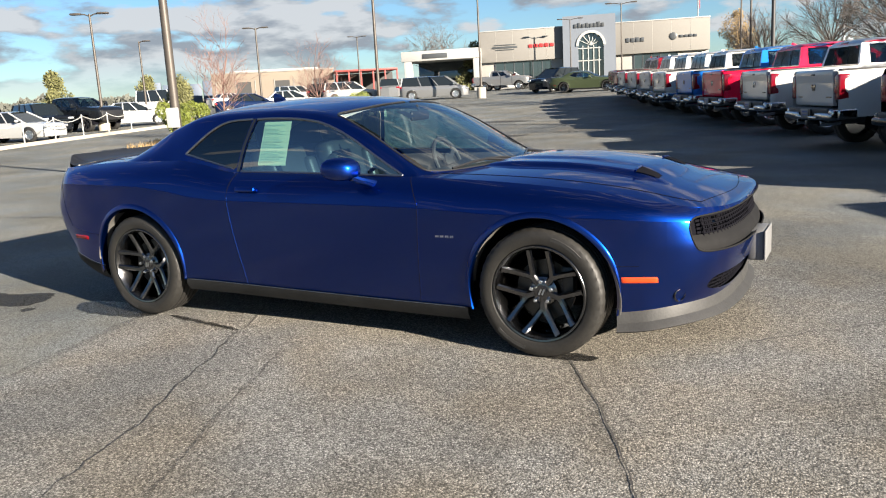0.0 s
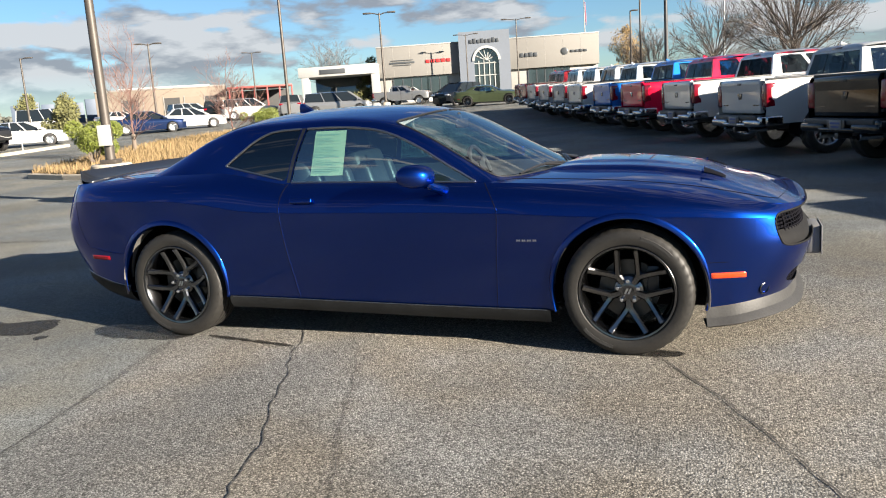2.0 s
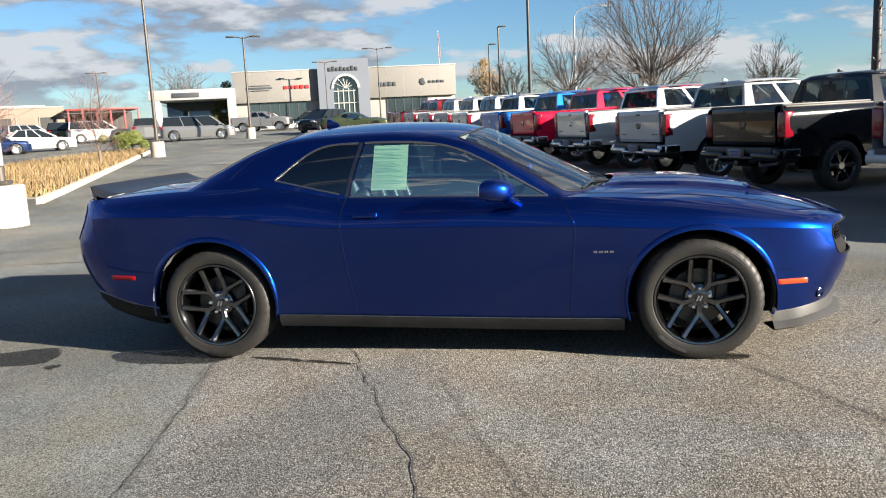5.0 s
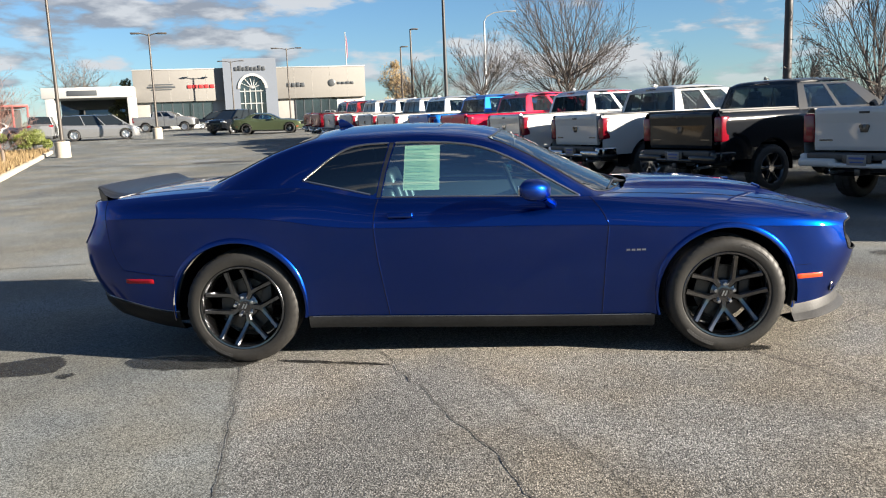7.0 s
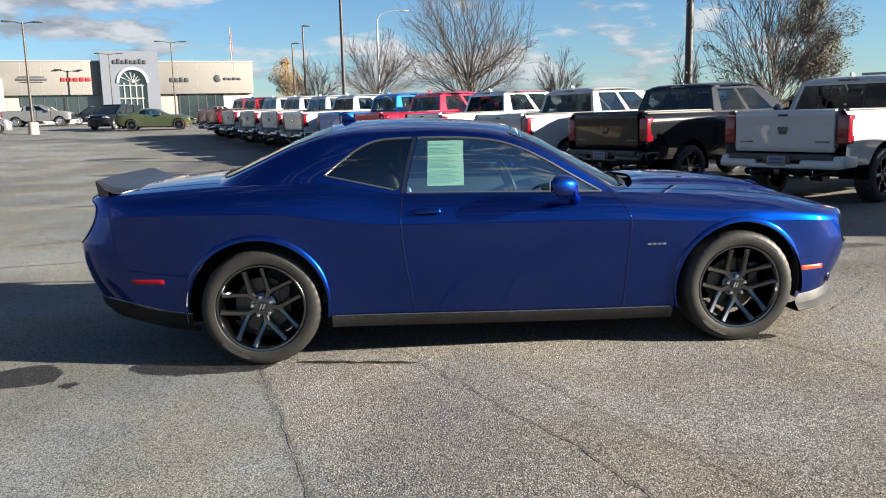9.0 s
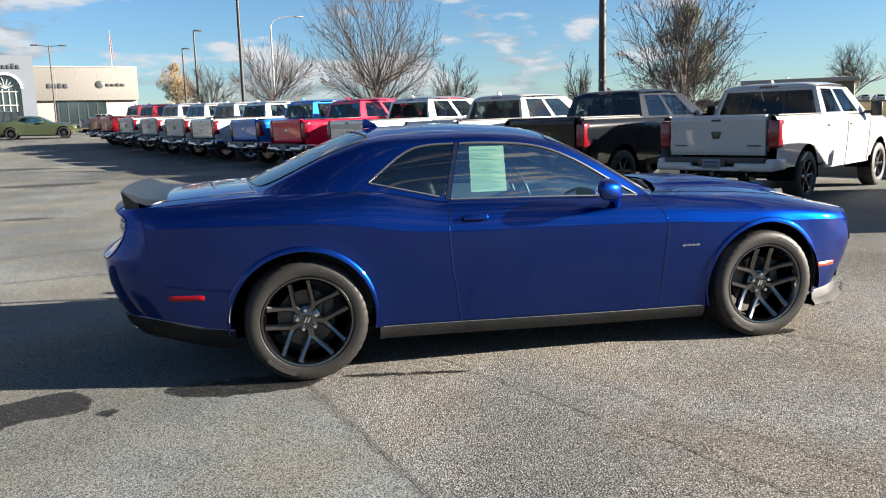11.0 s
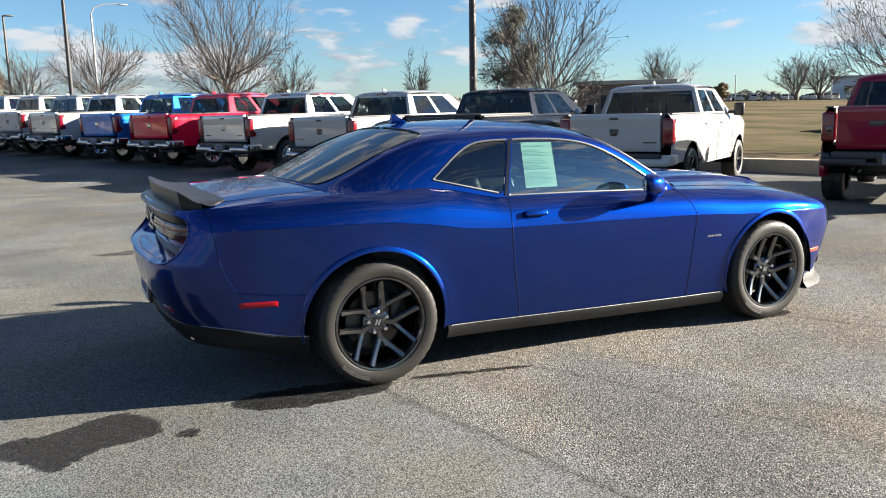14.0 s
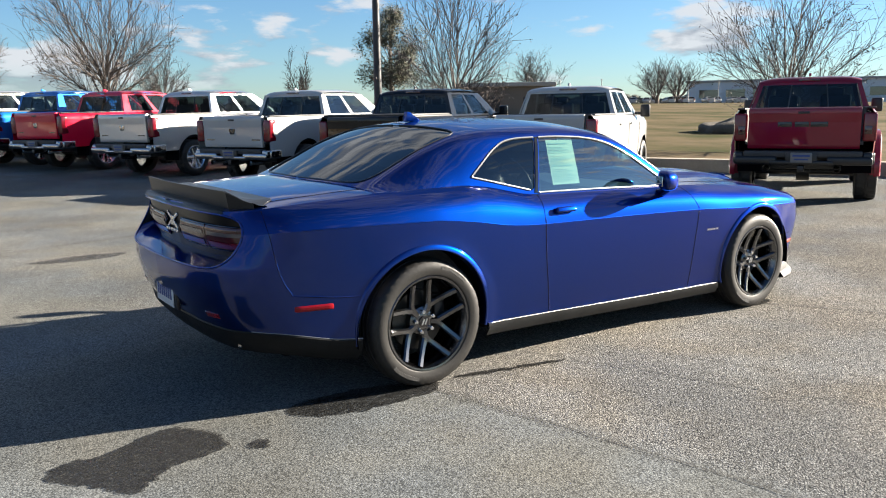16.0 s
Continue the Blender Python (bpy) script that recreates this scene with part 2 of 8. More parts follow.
def add_box(bm, c, s, bev=0.0, m=None, mi=0, seg=2):
    """A box at centre c with size s, bevelled."""
    r = bmesh.ops.create_cube(bm, size=1.0)
    vs = r["verts"]
    for v in vs:
        v.co = Vector((v.co.x * s[0], v.co.y * s[1], v.co.z * s[2]))
    fs = list({f for v in vs for f in v.link_faces})
    if bev > 0:
        es = list({e for v in vs for e in v.link_edges})
        rb = bmesh.ops.bevel(bm, geom=es, offset=min(bev, 0.49 * min(s)), segments=seg, profile=0.5, affect="EDGES")
        vs = list({v for f in rb["faces"] for v in f.verts} | {v for v in vs if v.is_valid})
        fs = list({f for v in vs for f in v.link_faces})
    mt = Matrix.Translation(c) if m is None else Matrix.Translation(c) @ m
    bmesh.ops.transform(bm, matrix=mt, verts=vs)
    for f in fs:
        f.material_index = mi
    return vs


def add_cyl(bm, c, r, h, axis="z", seg=24, r2=None, mi=0):
    rr = bmesh.ops.create_cone(bm, cap_ends=True, segments=seg, radius1=r, radius2=r if r2 is None else r2, depth=h)
    m = {"z": Matrix(), "x": Matrix.Rotation(math.pi / 2, 4, "Y"), "y": Matrix.Rotation(-math.pi / 2, 4, "X")}[axis]
    bmesh.ops.transform(bm, matrix=Matrix.Translation(c) @ m, verts=rr["verts"])
    for f in {f for v in rr["verts"] for f in v.link_faces}:
        f.material_index = mi
    return rr["verts"]


def add_tube(bm, pts, r, seg=6, closed=False, mi=0, taper=None):
    """A tube along points."""
    pts = [Vector(p) for p in pts]
    n = len(pts)
    rings = []
    for i, p in enumerate(pts):
        a = pts[(i - 1) % n] if closed or i > 0 else pts[i]
        b = pts[(i + 1) % n] if closed or i < n - 1 else pts[i]
        d = (b - a).normalized() if (b - a).length > 1e-9 else Vector((0, 0, 1))
        up = Vector((0, 0, 1)) if abs(d.z) < 0.95 else Vector((0, 1, 0))
        u = d.cross(up).normalized()
        w = u.cross(d)
        rad = r if taper is None else r * taper[i]
        rings.append([bm.verts.new(p + rad * (math.cos(2 * math.pi * k / seg) * u + math.sin(2 * math.pi * k / seg) * w)) for k in range(seg)])
    for i in range(n if closed else n - 1):
        a, b = rings[i], rings[(i + 1) % n]
        for k in range(seg):
            f = bm.faces.new((a[k], a[(k + 1) % seg], b[(k + 1) % seg], b[k]))
            f.material_index = mi
    if not closed:
        for ring in (rings[0][::-1], rings[-1]):
            f = bm.faces.new(ring)
            f.material_index = mi


def add_lathe(bm, prof, axis="y", seg=48, c=(0, 0, 0), mi=0):
    """Turn a profile of (offset along the axis, radius)."""
    rings = []
    for a, r in prof:
        ring = []
        for k in range(seg):
            t = 2 * math.pi * k / seg
            p = {"y": (r * math.cos(t), a, r * math.sin(t)), "z": (r * math.cos(t), r * math.sin(t), a), "x": (a, r * math.cos(t), r * math.sin(t))}[axis]
            ring.append(bm.verts.new(Vector(p) + Vector(c)))
        rings.append(ring)
    for a, b in zip(rings, rings[1:]):
        for k in range(seg):
            f = bm.faces.new((a[k], a[(k + 1) % seg], b[(k + 1) % seg], b[k]))
            f.material_index = mi
    return rings


def add_prism(bm, poly, axis, lo, hi, mi=0, bev=0.0):
    """A polygon in the plane across the axis, drawn out from lo to hi."""
    def pt(a, b, h):
        return {"x": (h, a, b), "y": (a, h, b), "z": (a, b, h)}[axis]
    A = [bm.verts.new(pt(a, b, lo)) for a, b in poly]
    B = [bm.verts.new(pt(a, b, hi)) for a, b in poly]
    n = len(poly)
    fs = [bm.faces.new(A[::-1]), bm.faces.new(B)]
    for i in range(n):
        fs.append(bm.faces.new((A[i], A[(i + 1) % n], B[(i + 1) % n], B[i])))
    for f in fs:
        f.material_index = mi
    if bev:
        es = list({e for f in fs for e in f.edges})
        r = bmesh.ops.bevel(bm, geom=es, offset=bev, segments=2, profile=0.5, affect="EDGES")
        for f in r["faces"]:
            f.material_index = mi
    return A + B


def add_grid(bm, P, mask=None, mi=0, flip=False):
    """Faces over a grid of places P[i][j]; mask says which faces stay."""
    n, m = P.shape[:2]
    V = {}

    def v(i, j):
        if (i, j) not in V:
            V[i, j] = bm.verts.new(P[i, j])
        return V[i, j]
    for i in range(n - 1):
        for j in range(m - 1):
            if mask is not None and not mask[i, j]:
                continue
            q = [(i, j), (i + 1, j), (i + 1, j + 1), (i, j + 1)]
            seen, ring = [], []
            for a in q:
                p = P[a]
                if not any(np.abs(p - s).max() < 1e-5 for s in seen):
                    seen.append(p)
                    ring.append(v(*a))
            if len(ring) < 3:
                continue
            f = bm.faces.new(ring[::-1] if flip else ring)
            f.material_index = mi


def both(bm):
    """Mirror everything in y."""
    geo = bm.verts[:] + bm.edges[:] + bm.faces[:]
    r = bmesh.ops.duplicate(bm, geom=geo)
    vs = [g for g in r["geom"] if isinstance(g, bmesh.types.BMVert)]
    fs = [g for g in r["geom"] if isinstance(g, bmesh.types.BMFace)]
    for v in vs:
        v.co.y = -v.co.y
    bmesh.ops.reverse_faces(bm, faces=fs)
    return bm


def curve(pts):
    """A smooth function through (x, y) pairs, with no overshoot (monotone cubic)."""
    pts = sorted(pts)
    X = np.array([p[0] for p in pts], float)
    Y = np.array([p[1] for p in pts], float)
    h, dl = np.diff(X), np.diff(Y) / np.diff(X)
    D = np.zeros(len(X))
    for k in range(1, len(X) - 1):
        if dl[k - 1] * dl[k] > 0:
            w1, w2 = 2 * h[k] + h[k - 1], h[k] + 2 * h[k - 1]
            D[k] = (w1 + w2) / (w1 / dl[k - 1] + w2 / dl[k])
    D[0], D[-1] = dl[0], dl[-1]

    def f(x):
        x = np.clip(x, X[0], X[-1])
        k = np.clip(np.searchsorted(X, x) - 1, 0, len(X) - 2)
        t = (x - X[k]) / h[k]
        return (Y[k] * (1 + 2 * t) * (1 - t) ** 2 + h[k] * D[k] * t * (1 - t) ** 2 + Y[k + 1] * t * t * (3 - 2 * t) + h[k] * D[k + 1] * t * t * (t - 1))
    return f


def round_poly(pts, n=3):
    """Corner-cut a closed polygon into a smooth one."""
    P = np.array(pts, float)
    for _ in range(n):
        Q = np.roll(P, -1, 0)
        P = np.stack([0.75 * P + 0.25 * Q, 0.25 * P + 0.75 * Q], 1).reshape(-1, 2)
    return P


def inside(poly, A, B):
    r = np.zeros(A.shape, bool)
    n = len(poly)
    for i in range(n):
        (x1, y1), (x2, y2) = poly[i], poly[(i + 1) % n]
        if y1 == y2:
            continue
        c = ((y1 > B) != (y2 > B)) & (A < (x2 - x1) * (B - y1) / (y2 - y1) + x1)
        r ^= c
    return r


def nearest(poly, a, b):
    P = np.asarray(poly)
    Q = np.roll(P, -1, 0)
    d = Q - P
    t = np.clip(((a - P[:, 0]) * d[:, 0] + (b - P[:, 1]) * d[:, 1]) / np.maximum((d ** 2).sum(1), 1e-12), 0, 1)
    X = P + t[:, None] * d
    k = np.argmin((X[:, 0] - a) ** 2 + (X[:, 1] - b) ** 2)
    return X[k]


def carve(P, mask, poly, axes, keep=False, where=None):
    """Cut a polygon out of a grid (or keep only what lies in it): border places slide onto the polygon along the surface."""
    ax, bx = axes
    cx = 3 - ax - bx
    I = inside(poly, P[..., ax], P[..., bx])
    if where is not None:
        I = I & where if not keep else I | ~where
    gone = ~I if keep else I
    G = np.stack([gone[:-1, :-1], gone[1:, :-1], gone[1:, 1:], gone[:-1, 1:]])
    allg, anyg = G.all(0), G.any(0)
    edge = anyg & ~allg & mask
    mask &= ~allg
    base = P.copy()
    n, m = gone.shape
    todo = set()
    for i, j in zip(*np.nonzero(edge)):
        for a, b in ((i, j), (i + 1, j), (i + 1, j + 1), (i, j + 1)):
            if gone[a, b]:
                todo.add((a, b))
    for i, j in todo:
        p = base[i, j]
        q = nearest(poly, p[ax], p[bx])
        i0, i1, j0, j1 = max(i - 1, 0), min(i + 1, n - 1), max(j - 1, 0), min(j + 1, m - 1)
        u, v = base[i1, j] - base[i0, j], base[i, j1] - base[i, j0]
        M = np.array([[u[ax], v[ax]], [u[bx], v[bx]]])
        dq = np.array([q[0] - p[ax], q[1] - p[bx]])
        try:
            k = np.linalg.solve(M, dq)
            k = np.clip(k, -3, 3)
            P[i, j, cx] = p[cx] + k[0] * u[cx] + k[1] * v[cx]
        except np.linalg.LinAlgError:
            pass
        P[i, j, ax], P[i, j, bx] = q
    return mask


def bars(bm, x0, x1, z0, z1, rows, y, seed=1, fill=0.5, mi=0, depth=0.001, axis="y"):
    """Rows of short flat bars, standing for lines of writing."""
    rnd = random.Random(seed)
    dz = (z1 - z0) / rows
    for r in range(rows):
        z = z1 - (r + 0.5) * dz
        x = x0 + rnd.random() * 0.05 * (x1 - x0)
        end = x1 - rnd.random() * 0.35 * (x1 - x0)
        while x < end:
            w = min(rnd.uniform(0.04, 0.16) * (x1 - x0), end - x)
            if axis == "y":
                add_box(bm, ((x + x + w) / 2, y, z), (w, depth, dz * fill), mi=mi)
            else:
                add_box(bm, (y, (x + x + w) / 2, z), (depth, w, dz * fill), mi=mi)
            x += w + 0.025 * (x1 - x0)

# ---- ground ----
def gz(x, y):
    """Height of the lot: level round the car, rising gently to the north."""
    u = max(0.0, y - 7.0)
    a = u * u / 12.0 if u < 6 else u - 3.0
    b = max(0.0, a - 50.0)
    a = a - b * 0.45 if b < 60 else 50 + 60 * 0.55
    return 0.0255 * a


def asphalt():
    m = bpy.data.materials.new("asphalt")
    m.use_nodes = True
    nt = m.node_tree
    N, L = nt.nodes, nt.links
    b = N["Principled BSDF"]
    geo = N.new("ShaderNodeNewGeometry")

    def noise(scale, detail=4, rough=0.55):
        n = N.new("ShaderNodeTexNoise")
        n.inputs["Scale"].default_value, n.inputs["Detail"].default_value, n.inputs["Roughness"].default_value = scale, detail, rough
        L.new(geo.outputs["Position"], n.inputs["Vector"])
        return n.outputs[0]

    def mth(op, a, b_=None, c=None):
        n = N.new("ShaderNodeMath")
        n.operation = op
        for i, v in enumerate((a, b_, c)):
            if v is None:
                continue
            if isinstance(v, (int, float)):
                n.inputs[i].default_value = v
            else:
                L.new(v, n.inputs[i])
        return n.outputs[0]

    def rng(v, a, b_, c, d):
        n = N.new("ShaderNodeMapRange")
        n.interpolation_type = "SMOOTHSTEP"
        for k, q in (("From Min", a), ("From Max", b_), ("To Min", c), ("To Max", d)):
            n.inputs[k].default_value = q
        L.new(v, n.inputs["Value"])
        return n.outputs[0]
    sp = N.new("ShaderNodeSeparateXYZ")
    L.new(geo.outputs["Position"], sp.inputs[0])
    # stones of the wearing course
    vo = N.new("ShaderNodeTexVoronoi")
    vo.inputs["Scale"].default_value = 105
    L.new(geo.outputs["Position"], vo.inputs["Vector"])
    vc = N.new("ShaderNodeSeparateColor")
    L.new(vo.outputs["Color"], vc.inputs[0])
    stone = mth("POWER", vc.outputs[0], 2.0)
    # the newer, darker overlay west of the joint
    edge = mth("ADD", sp.outputs[0], mth("MULTIPLY", sp.outputs[1], 0.29))
    edge = mth("ADD", edge, mth("MULTIPLY", mth("SUBTRACT", noise(1.2, 3), 0.5), 0.25))
    old = rng(edge, -1.95, -1.70, 0.0, 1.0)
    old = mth("MULTIPLY", old, rng(sp.outputs[1], 0.8, 2.5, 1.0, 0.25))
    patch = noise(0.55, 4)
    broad = noise(0.11, 3)
    fine = noise(230, 3, 0.7)
    v = mth("ADD", rng(patch, 0.35, 0.68, 0.82, 1.22), mth("MULTIPLY", mth("SUBTRACT", broad, 0.5), 0.7))
    amp = mth("MULTIPLY_ADD", old, 0.46, 0.50)
    grain = mth("MULTIPLY_ADD", mth("SUBTRACT", stone, 0.33), amp, 1.0)
    grain = mth("MULTIPLY", grain, rng(fine, 0.36, 0.64, 0.64, 1.36))
    # dark binder between the stones
    grain = mth("MULTIPLY", grain, rng(vo.outputs["Distance"], 0.35, 0.80, 1.10, 0.5))
    v = mth("MULTIPLY", v, grain)
    lum = mth("MULTIPLY", v, mth("MULTIPLY_ADD", old, -0.002, 0.154))
    # worn tan and bluer grey areas
    hue = noise(0.75, 3)
    hs = N.new("ShaderNodeCombineXYZ")
    L.new(mth("MULTIPLY", mth("MULTIPLY", lum, rng(hue, 0.36, 0.64, 0.955, 1.04)), mth("MULTIPLY_ADD", old, 0.07, 0.975)), hs.inputs[0])
    L.new(lum, hs.inputs[1])
    L.new(mth("MULTIPLY", mth("MULTIPLY", lum, rng(hue, 0.36, 0.64, 1.06, 0.93)), mth("MULTIPLY_ADD", old, -0.04, 0.95)), hs.inputs[2])
    L.new(hs.outputs[0], b.inputs["Base Color"])
    L.new(rng(patch, 0.3, 0.7, 0.72, 0.92), b.inputs["Roughness"])
    b.inputs["Specular IOR Level"].default_value = 0.06
    bp = N.new("ShaderNodeBump")
    L.new(mth("MULTIPLY_ADD", old, 0.4, 0.3), bp.inputs["Strength"])
    bp.inputs["Distance"].default_value = 0.006
    L.new(mth("ADD", mth("MULTIPLY", vo.outputs["Distance"], -0.8), mth("MULTIPLY", fine, 0.5)), bp.inputs["Height"])
    L.new(bp.outputs[0], b.inputs["Normal"])
    return m


def sheet(name, xs, ys, zf, material, mask=None):
    me = bpy.data.meshes.new(name)
    V = [(x, y, zf(x, y)) for x in xs for y in ys]
    m = len(ys)
    F = [(i * m + j, (i + 1) * m + j, (i + 1) * m + j + 1, i * m + j + 1) for i in range(len(xs) - 1) for j in range(m - 1) if mask is None or mask((xs[i] + xs[i + 1]) / 2, (ys[j] + ys[j + 1]) / 2)]
    me.from_pydata(V, [], F)
    me.polygons.foreach_set("use_smooth", [True] * len(me.polygons))
    me.materials.append(material)
    return new(name, me)


ASPHALT = asphalt()
gxs = sorted({-2500, -1200, -600, -300, *range(-200, 201, 20), *range(-60, 61, 4), 300, 600, 1200, 2500})
gys = sorted({-2500, -1200, -600, -300, -150, -80, -40, *range(-20, 161, 3), 200, 300, 600, 1200, 2500})
tagged(sheet("ground", gxs, gys, gz, ASPHALT), "grey weathered asphalt of the car lot", "asphalt lot", kind="structure")

TAR = mat("tar_joint", (0.042, 0.040, 0.037), 0.75, var=0.3, scale=30)


def strip(name, pts, width, material, label, seed=0, z=0.004, wob=0.012, step=0.06):
    """A narrow wandering strip along points on the ground."""
    rnd = random.Random(seed)
    P = []
    for (x0, y0), (x1, y1) in zip(pts, pts[1:]):
        n = max(2, int(math.hypot(x1 - x0, y1 - y0) / step))
        for k in range(n):
            P.append((x0 + (x1 - x0) * k / n, y0 + (y1 - y0) * k / n))
    P.append(pts[-1])
    bm = bmesh.new()
    prev = None
    ox = oy = 0.0
    for k, (x, y) in enumerate(P):
        ox = 0.7 * ox + rnd.uniform(-wob, wob)
        oy = 0.7 * oy + rnd.uniform(-wob, wob)
        a, b = P[max(0, k - 1)], P[min(len(P) - 1, k + 1)]
        d = Vector((b[0] - a[0], b[1] - a[1], 0)).normalized()
        n = Vector((-d.y, d.x, 0)) * width * rnd.uniform(0.25, 0.75)
        c = Vector((x + ox, y + oy, gz(x, y) + z))
        cur = (bm.verts.new(c - n), bm.verts.new(c + n))
        if prev:
            bm.faces.new((prev[0], prev[1], cur[1], cur[0]))
        prev = cur
    return tagged(part(name, bm, material, smooth=False), label, "crack", kind="structure")


strip("crack", [(-0.75, -0.6), (-0.63, -0.84), (-0.37, -1.49), (0.0, -2.35), (0.19, -2.87), (0.45, -3.6), (0.8, -4.6), (1.1, -5.6)], 0.0066, TAR, "dark crack across the asphalt", 1, wob=0.02)
strip("crack", [(-1.50, -1.05), (-1.45, -1.25), (-1.26, -2.05), (-1.10, -2.75), (-0.95, -3.6), (-0.6, -5.2)], 0.0038, TAR, "dark crack across the asphalt", 2, wob=0.012)
strip("crack", [(1.60, -0.90), (1.65, -1.0), (1.96, -1.53), (2.30, -2.24), (2.75, -3.2), (3.3, -4.4)], 0.0063, TAR, "dark joint line in the asphalt", 3, wob=0.006)
strip("crack", [(-0.15, -1.0), (0.34, -2.23), (0.58, -2.77), (1.0, -3.8)], 0.003, TAR, "hairline crack in the asphalt", 4, wob=0.01)
strip("crack", [(2.45, -0.4), (3.2, 0.3), (4.5, 1.1), (6.5, 1.8)], 0.010, TAR, "dark crack across the asphalt", 5, wob=0.02)
strip("crack", [(-8.0, 3.2), (-5.0, 4.5), (-2.5, 5.6), (0.2, 6.4)], 0.02, TAR, "dark crack across the asphalt", 6, wob=0.02)
strip("crack", [(-3.2, 3.2), (-6.5, 2.6), (-9.5, 2.2)], 0.02, TAR, "dark crack across the asphalt", 7, wob=0.02)


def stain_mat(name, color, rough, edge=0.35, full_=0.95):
    """Dark patch, its cover ragged and thinned by noise."""
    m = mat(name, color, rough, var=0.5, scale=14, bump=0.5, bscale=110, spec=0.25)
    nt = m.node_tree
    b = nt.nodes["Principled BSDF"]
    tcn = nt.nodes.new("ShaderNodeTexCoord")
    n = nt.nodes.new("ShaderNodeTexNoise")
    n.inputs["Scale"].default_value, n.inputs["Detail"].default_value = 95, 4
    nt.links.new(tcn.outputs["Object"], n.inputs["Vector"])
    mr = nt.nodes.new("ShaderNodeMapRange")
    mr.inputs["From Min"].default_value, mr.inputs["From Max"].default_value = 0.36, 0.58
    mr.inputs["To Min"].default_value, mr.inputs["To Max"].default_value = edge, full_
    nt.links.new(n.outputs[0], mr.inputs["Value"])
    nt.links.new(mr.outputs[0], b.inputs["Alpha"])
    return m


OIL = stain_mat("oil_soak", (0.014, 0.014, 0.0145), 0.7)
DARK_PATCH = stain_mat("dark_patch", (0.012, 0.012, 0.012), 0.4, 0.25)
JOINT = stain_mat("joint_soak", (0.070, 0.067, 0.062), 0.8, 0.0, 0.22)
FAINT = stain_mat("faint_soak", (0.06, 0.058, 0.055), 0.6, 0.0)


def stain(pts, material, label, seed, z=0.004, rag=0.008):
    """A flat patch with a ragged outline."""
    rnd = random.Random(seed)
    P = round_poly(pts, 3)
    bm = bmesh.new()
    vs = [bm.verts.new((x + rnd.gauss(0, rag), y + rnd.gauss(0, rag), z + gz(x, y))) for x, y in P]
    bmesh.ops.triangulate(bm, faces=[bm.faces.new(vs)])
    return tagged(part("stain", bm, material, smooth=False), label, "stain", kind="structure")


stain([(-3.42, -0.96), (-3.31, -0.86), (-3.18, -0.91), (-3.06, -0.83), (-2.92, -0.76), (-2.79, -0.74), (-2.68, -0.88), (-2.64, -1.02), (-2.67, -1.13), (-2.79, -1.17), (-2.94, -1.18), (-3.03, -1.28), (-3.12, -1.35), (-3.19, -1.33), (-3.24, -1.18), (-3.38, -1.08)], OIL, "dark oil stain soaked into the asphalt", 1)
stain([(-2.61, -1.17), (-2.52, -1.11), (-2.47, -1.18), (-2.54, -1.25)], OIL, "small dark oil spot on the asphalt", 2, rag=0.006)
stain([(-2.30, -0.86), (-2.26, -1.0), (-2.02, -1.10), (-1.72, -1.12), (-1.45, -1.06), (-1.40, -0.92), (-1.75, -0.82), (-2.1, -0.78)], DARK_PATCH, "dark patch beside the rear tyre", 3)
stain([(-1.30, -0.98), (-1.10, -1.03), (-0.80, -1.07), (-0.55, -1.12), (-0.56, -1.08), (-0.85, -1.02), (-1.1, -0.97), (-1.28, -0.95)], DARK_PATCH, "thin dark streak on the asphalt", 4, rag=0.006)
for k, (pts, w) in enumerate((([(-1.50, -1.05), (-1.26, -2.05), (-1.10, -2.75), (-0.95, -3.6), (-0.6, -5.2)], 0.06), ([(1.62, -0.95), (1.96, -1.58), (2.35, -2.35), (2.9, -3.5)], 0.07), ([(0.02, -1.35), (0.34, -2.2), (0.58, -2.8), (1.0, -3.8)], 0.045))):
    strip("joint", pts, w, JOINT, "broad faint joint between paving lanes", 30 + k, z=0.003, wob=0.01, step=0.1)
stain([(1.45, -0.92), (1.55, -1.0), (1.72, -0.98), (1.80, -0.90), (1.6, -0.86)], DARK_PATCH, "dark patch under the front tyre", 5, rag=0.008)
for k, (x, y, w) in enumerate(((-5.5, 9.0, 0.9), (-3.5, 12.0, 0.8), (-6.5, 16.0, 1.2), (-9.0, 22.0, 1.4), (-2.2, 4.6, 0.5), (4.2, 2.2, 0.4))):
    stain([(x + w * 1.5 * math.cos(a) * random.Random(k * 9 + q).uniform(0.5, 1), y + w * 0.5 * math.sin(a) * random.Random(k * 7 + q).uniform(0.5, 1)) for q, a in enumerate(np.linspace(0, 6.28, 9)[:-1])], FAINT, "faint dark stain on the asphalt", 20 + k)

# ---- the blue coupe ----
AX, WR, WZ, TRACK = 1.4755, 0.354, 0.354, 0.882      # axle x, tyre radius, hub height, wheel centre y
OUT = [(2.455, 0.0), (2.445, 0.26), (2.415, 0.50), (2.34, 0.695), (2.19, 0.834), (1.95, 0.904), (1.70, 0.935), (1.45, 0.952), (1.15, 0.953), (0.80, 0.949), (0.1, 0.938), (-0.55, 0.942),
       (-1.05, 0.958), (-1.5, 0.968), (-1.95, 0.945), (-2.27, 0.903), (-2.45, 0.838), (-2.548, 0.72), (-2.592, 0.57), (-2.618, 0.36), (-2.63, 0.0)]
OUT = [(x, y * (1 + 0.062 * min(1.0, max(0.35, (2.75 - abs(x)) / 0.85)))) for x, y in OUT]
_k = np.arange(len(OUT))
_fx, _fy = curve(list(zip(_k, [p[0] for p in OUT]))), curve(list(zip(_k, [p[1] for p in OUT])))
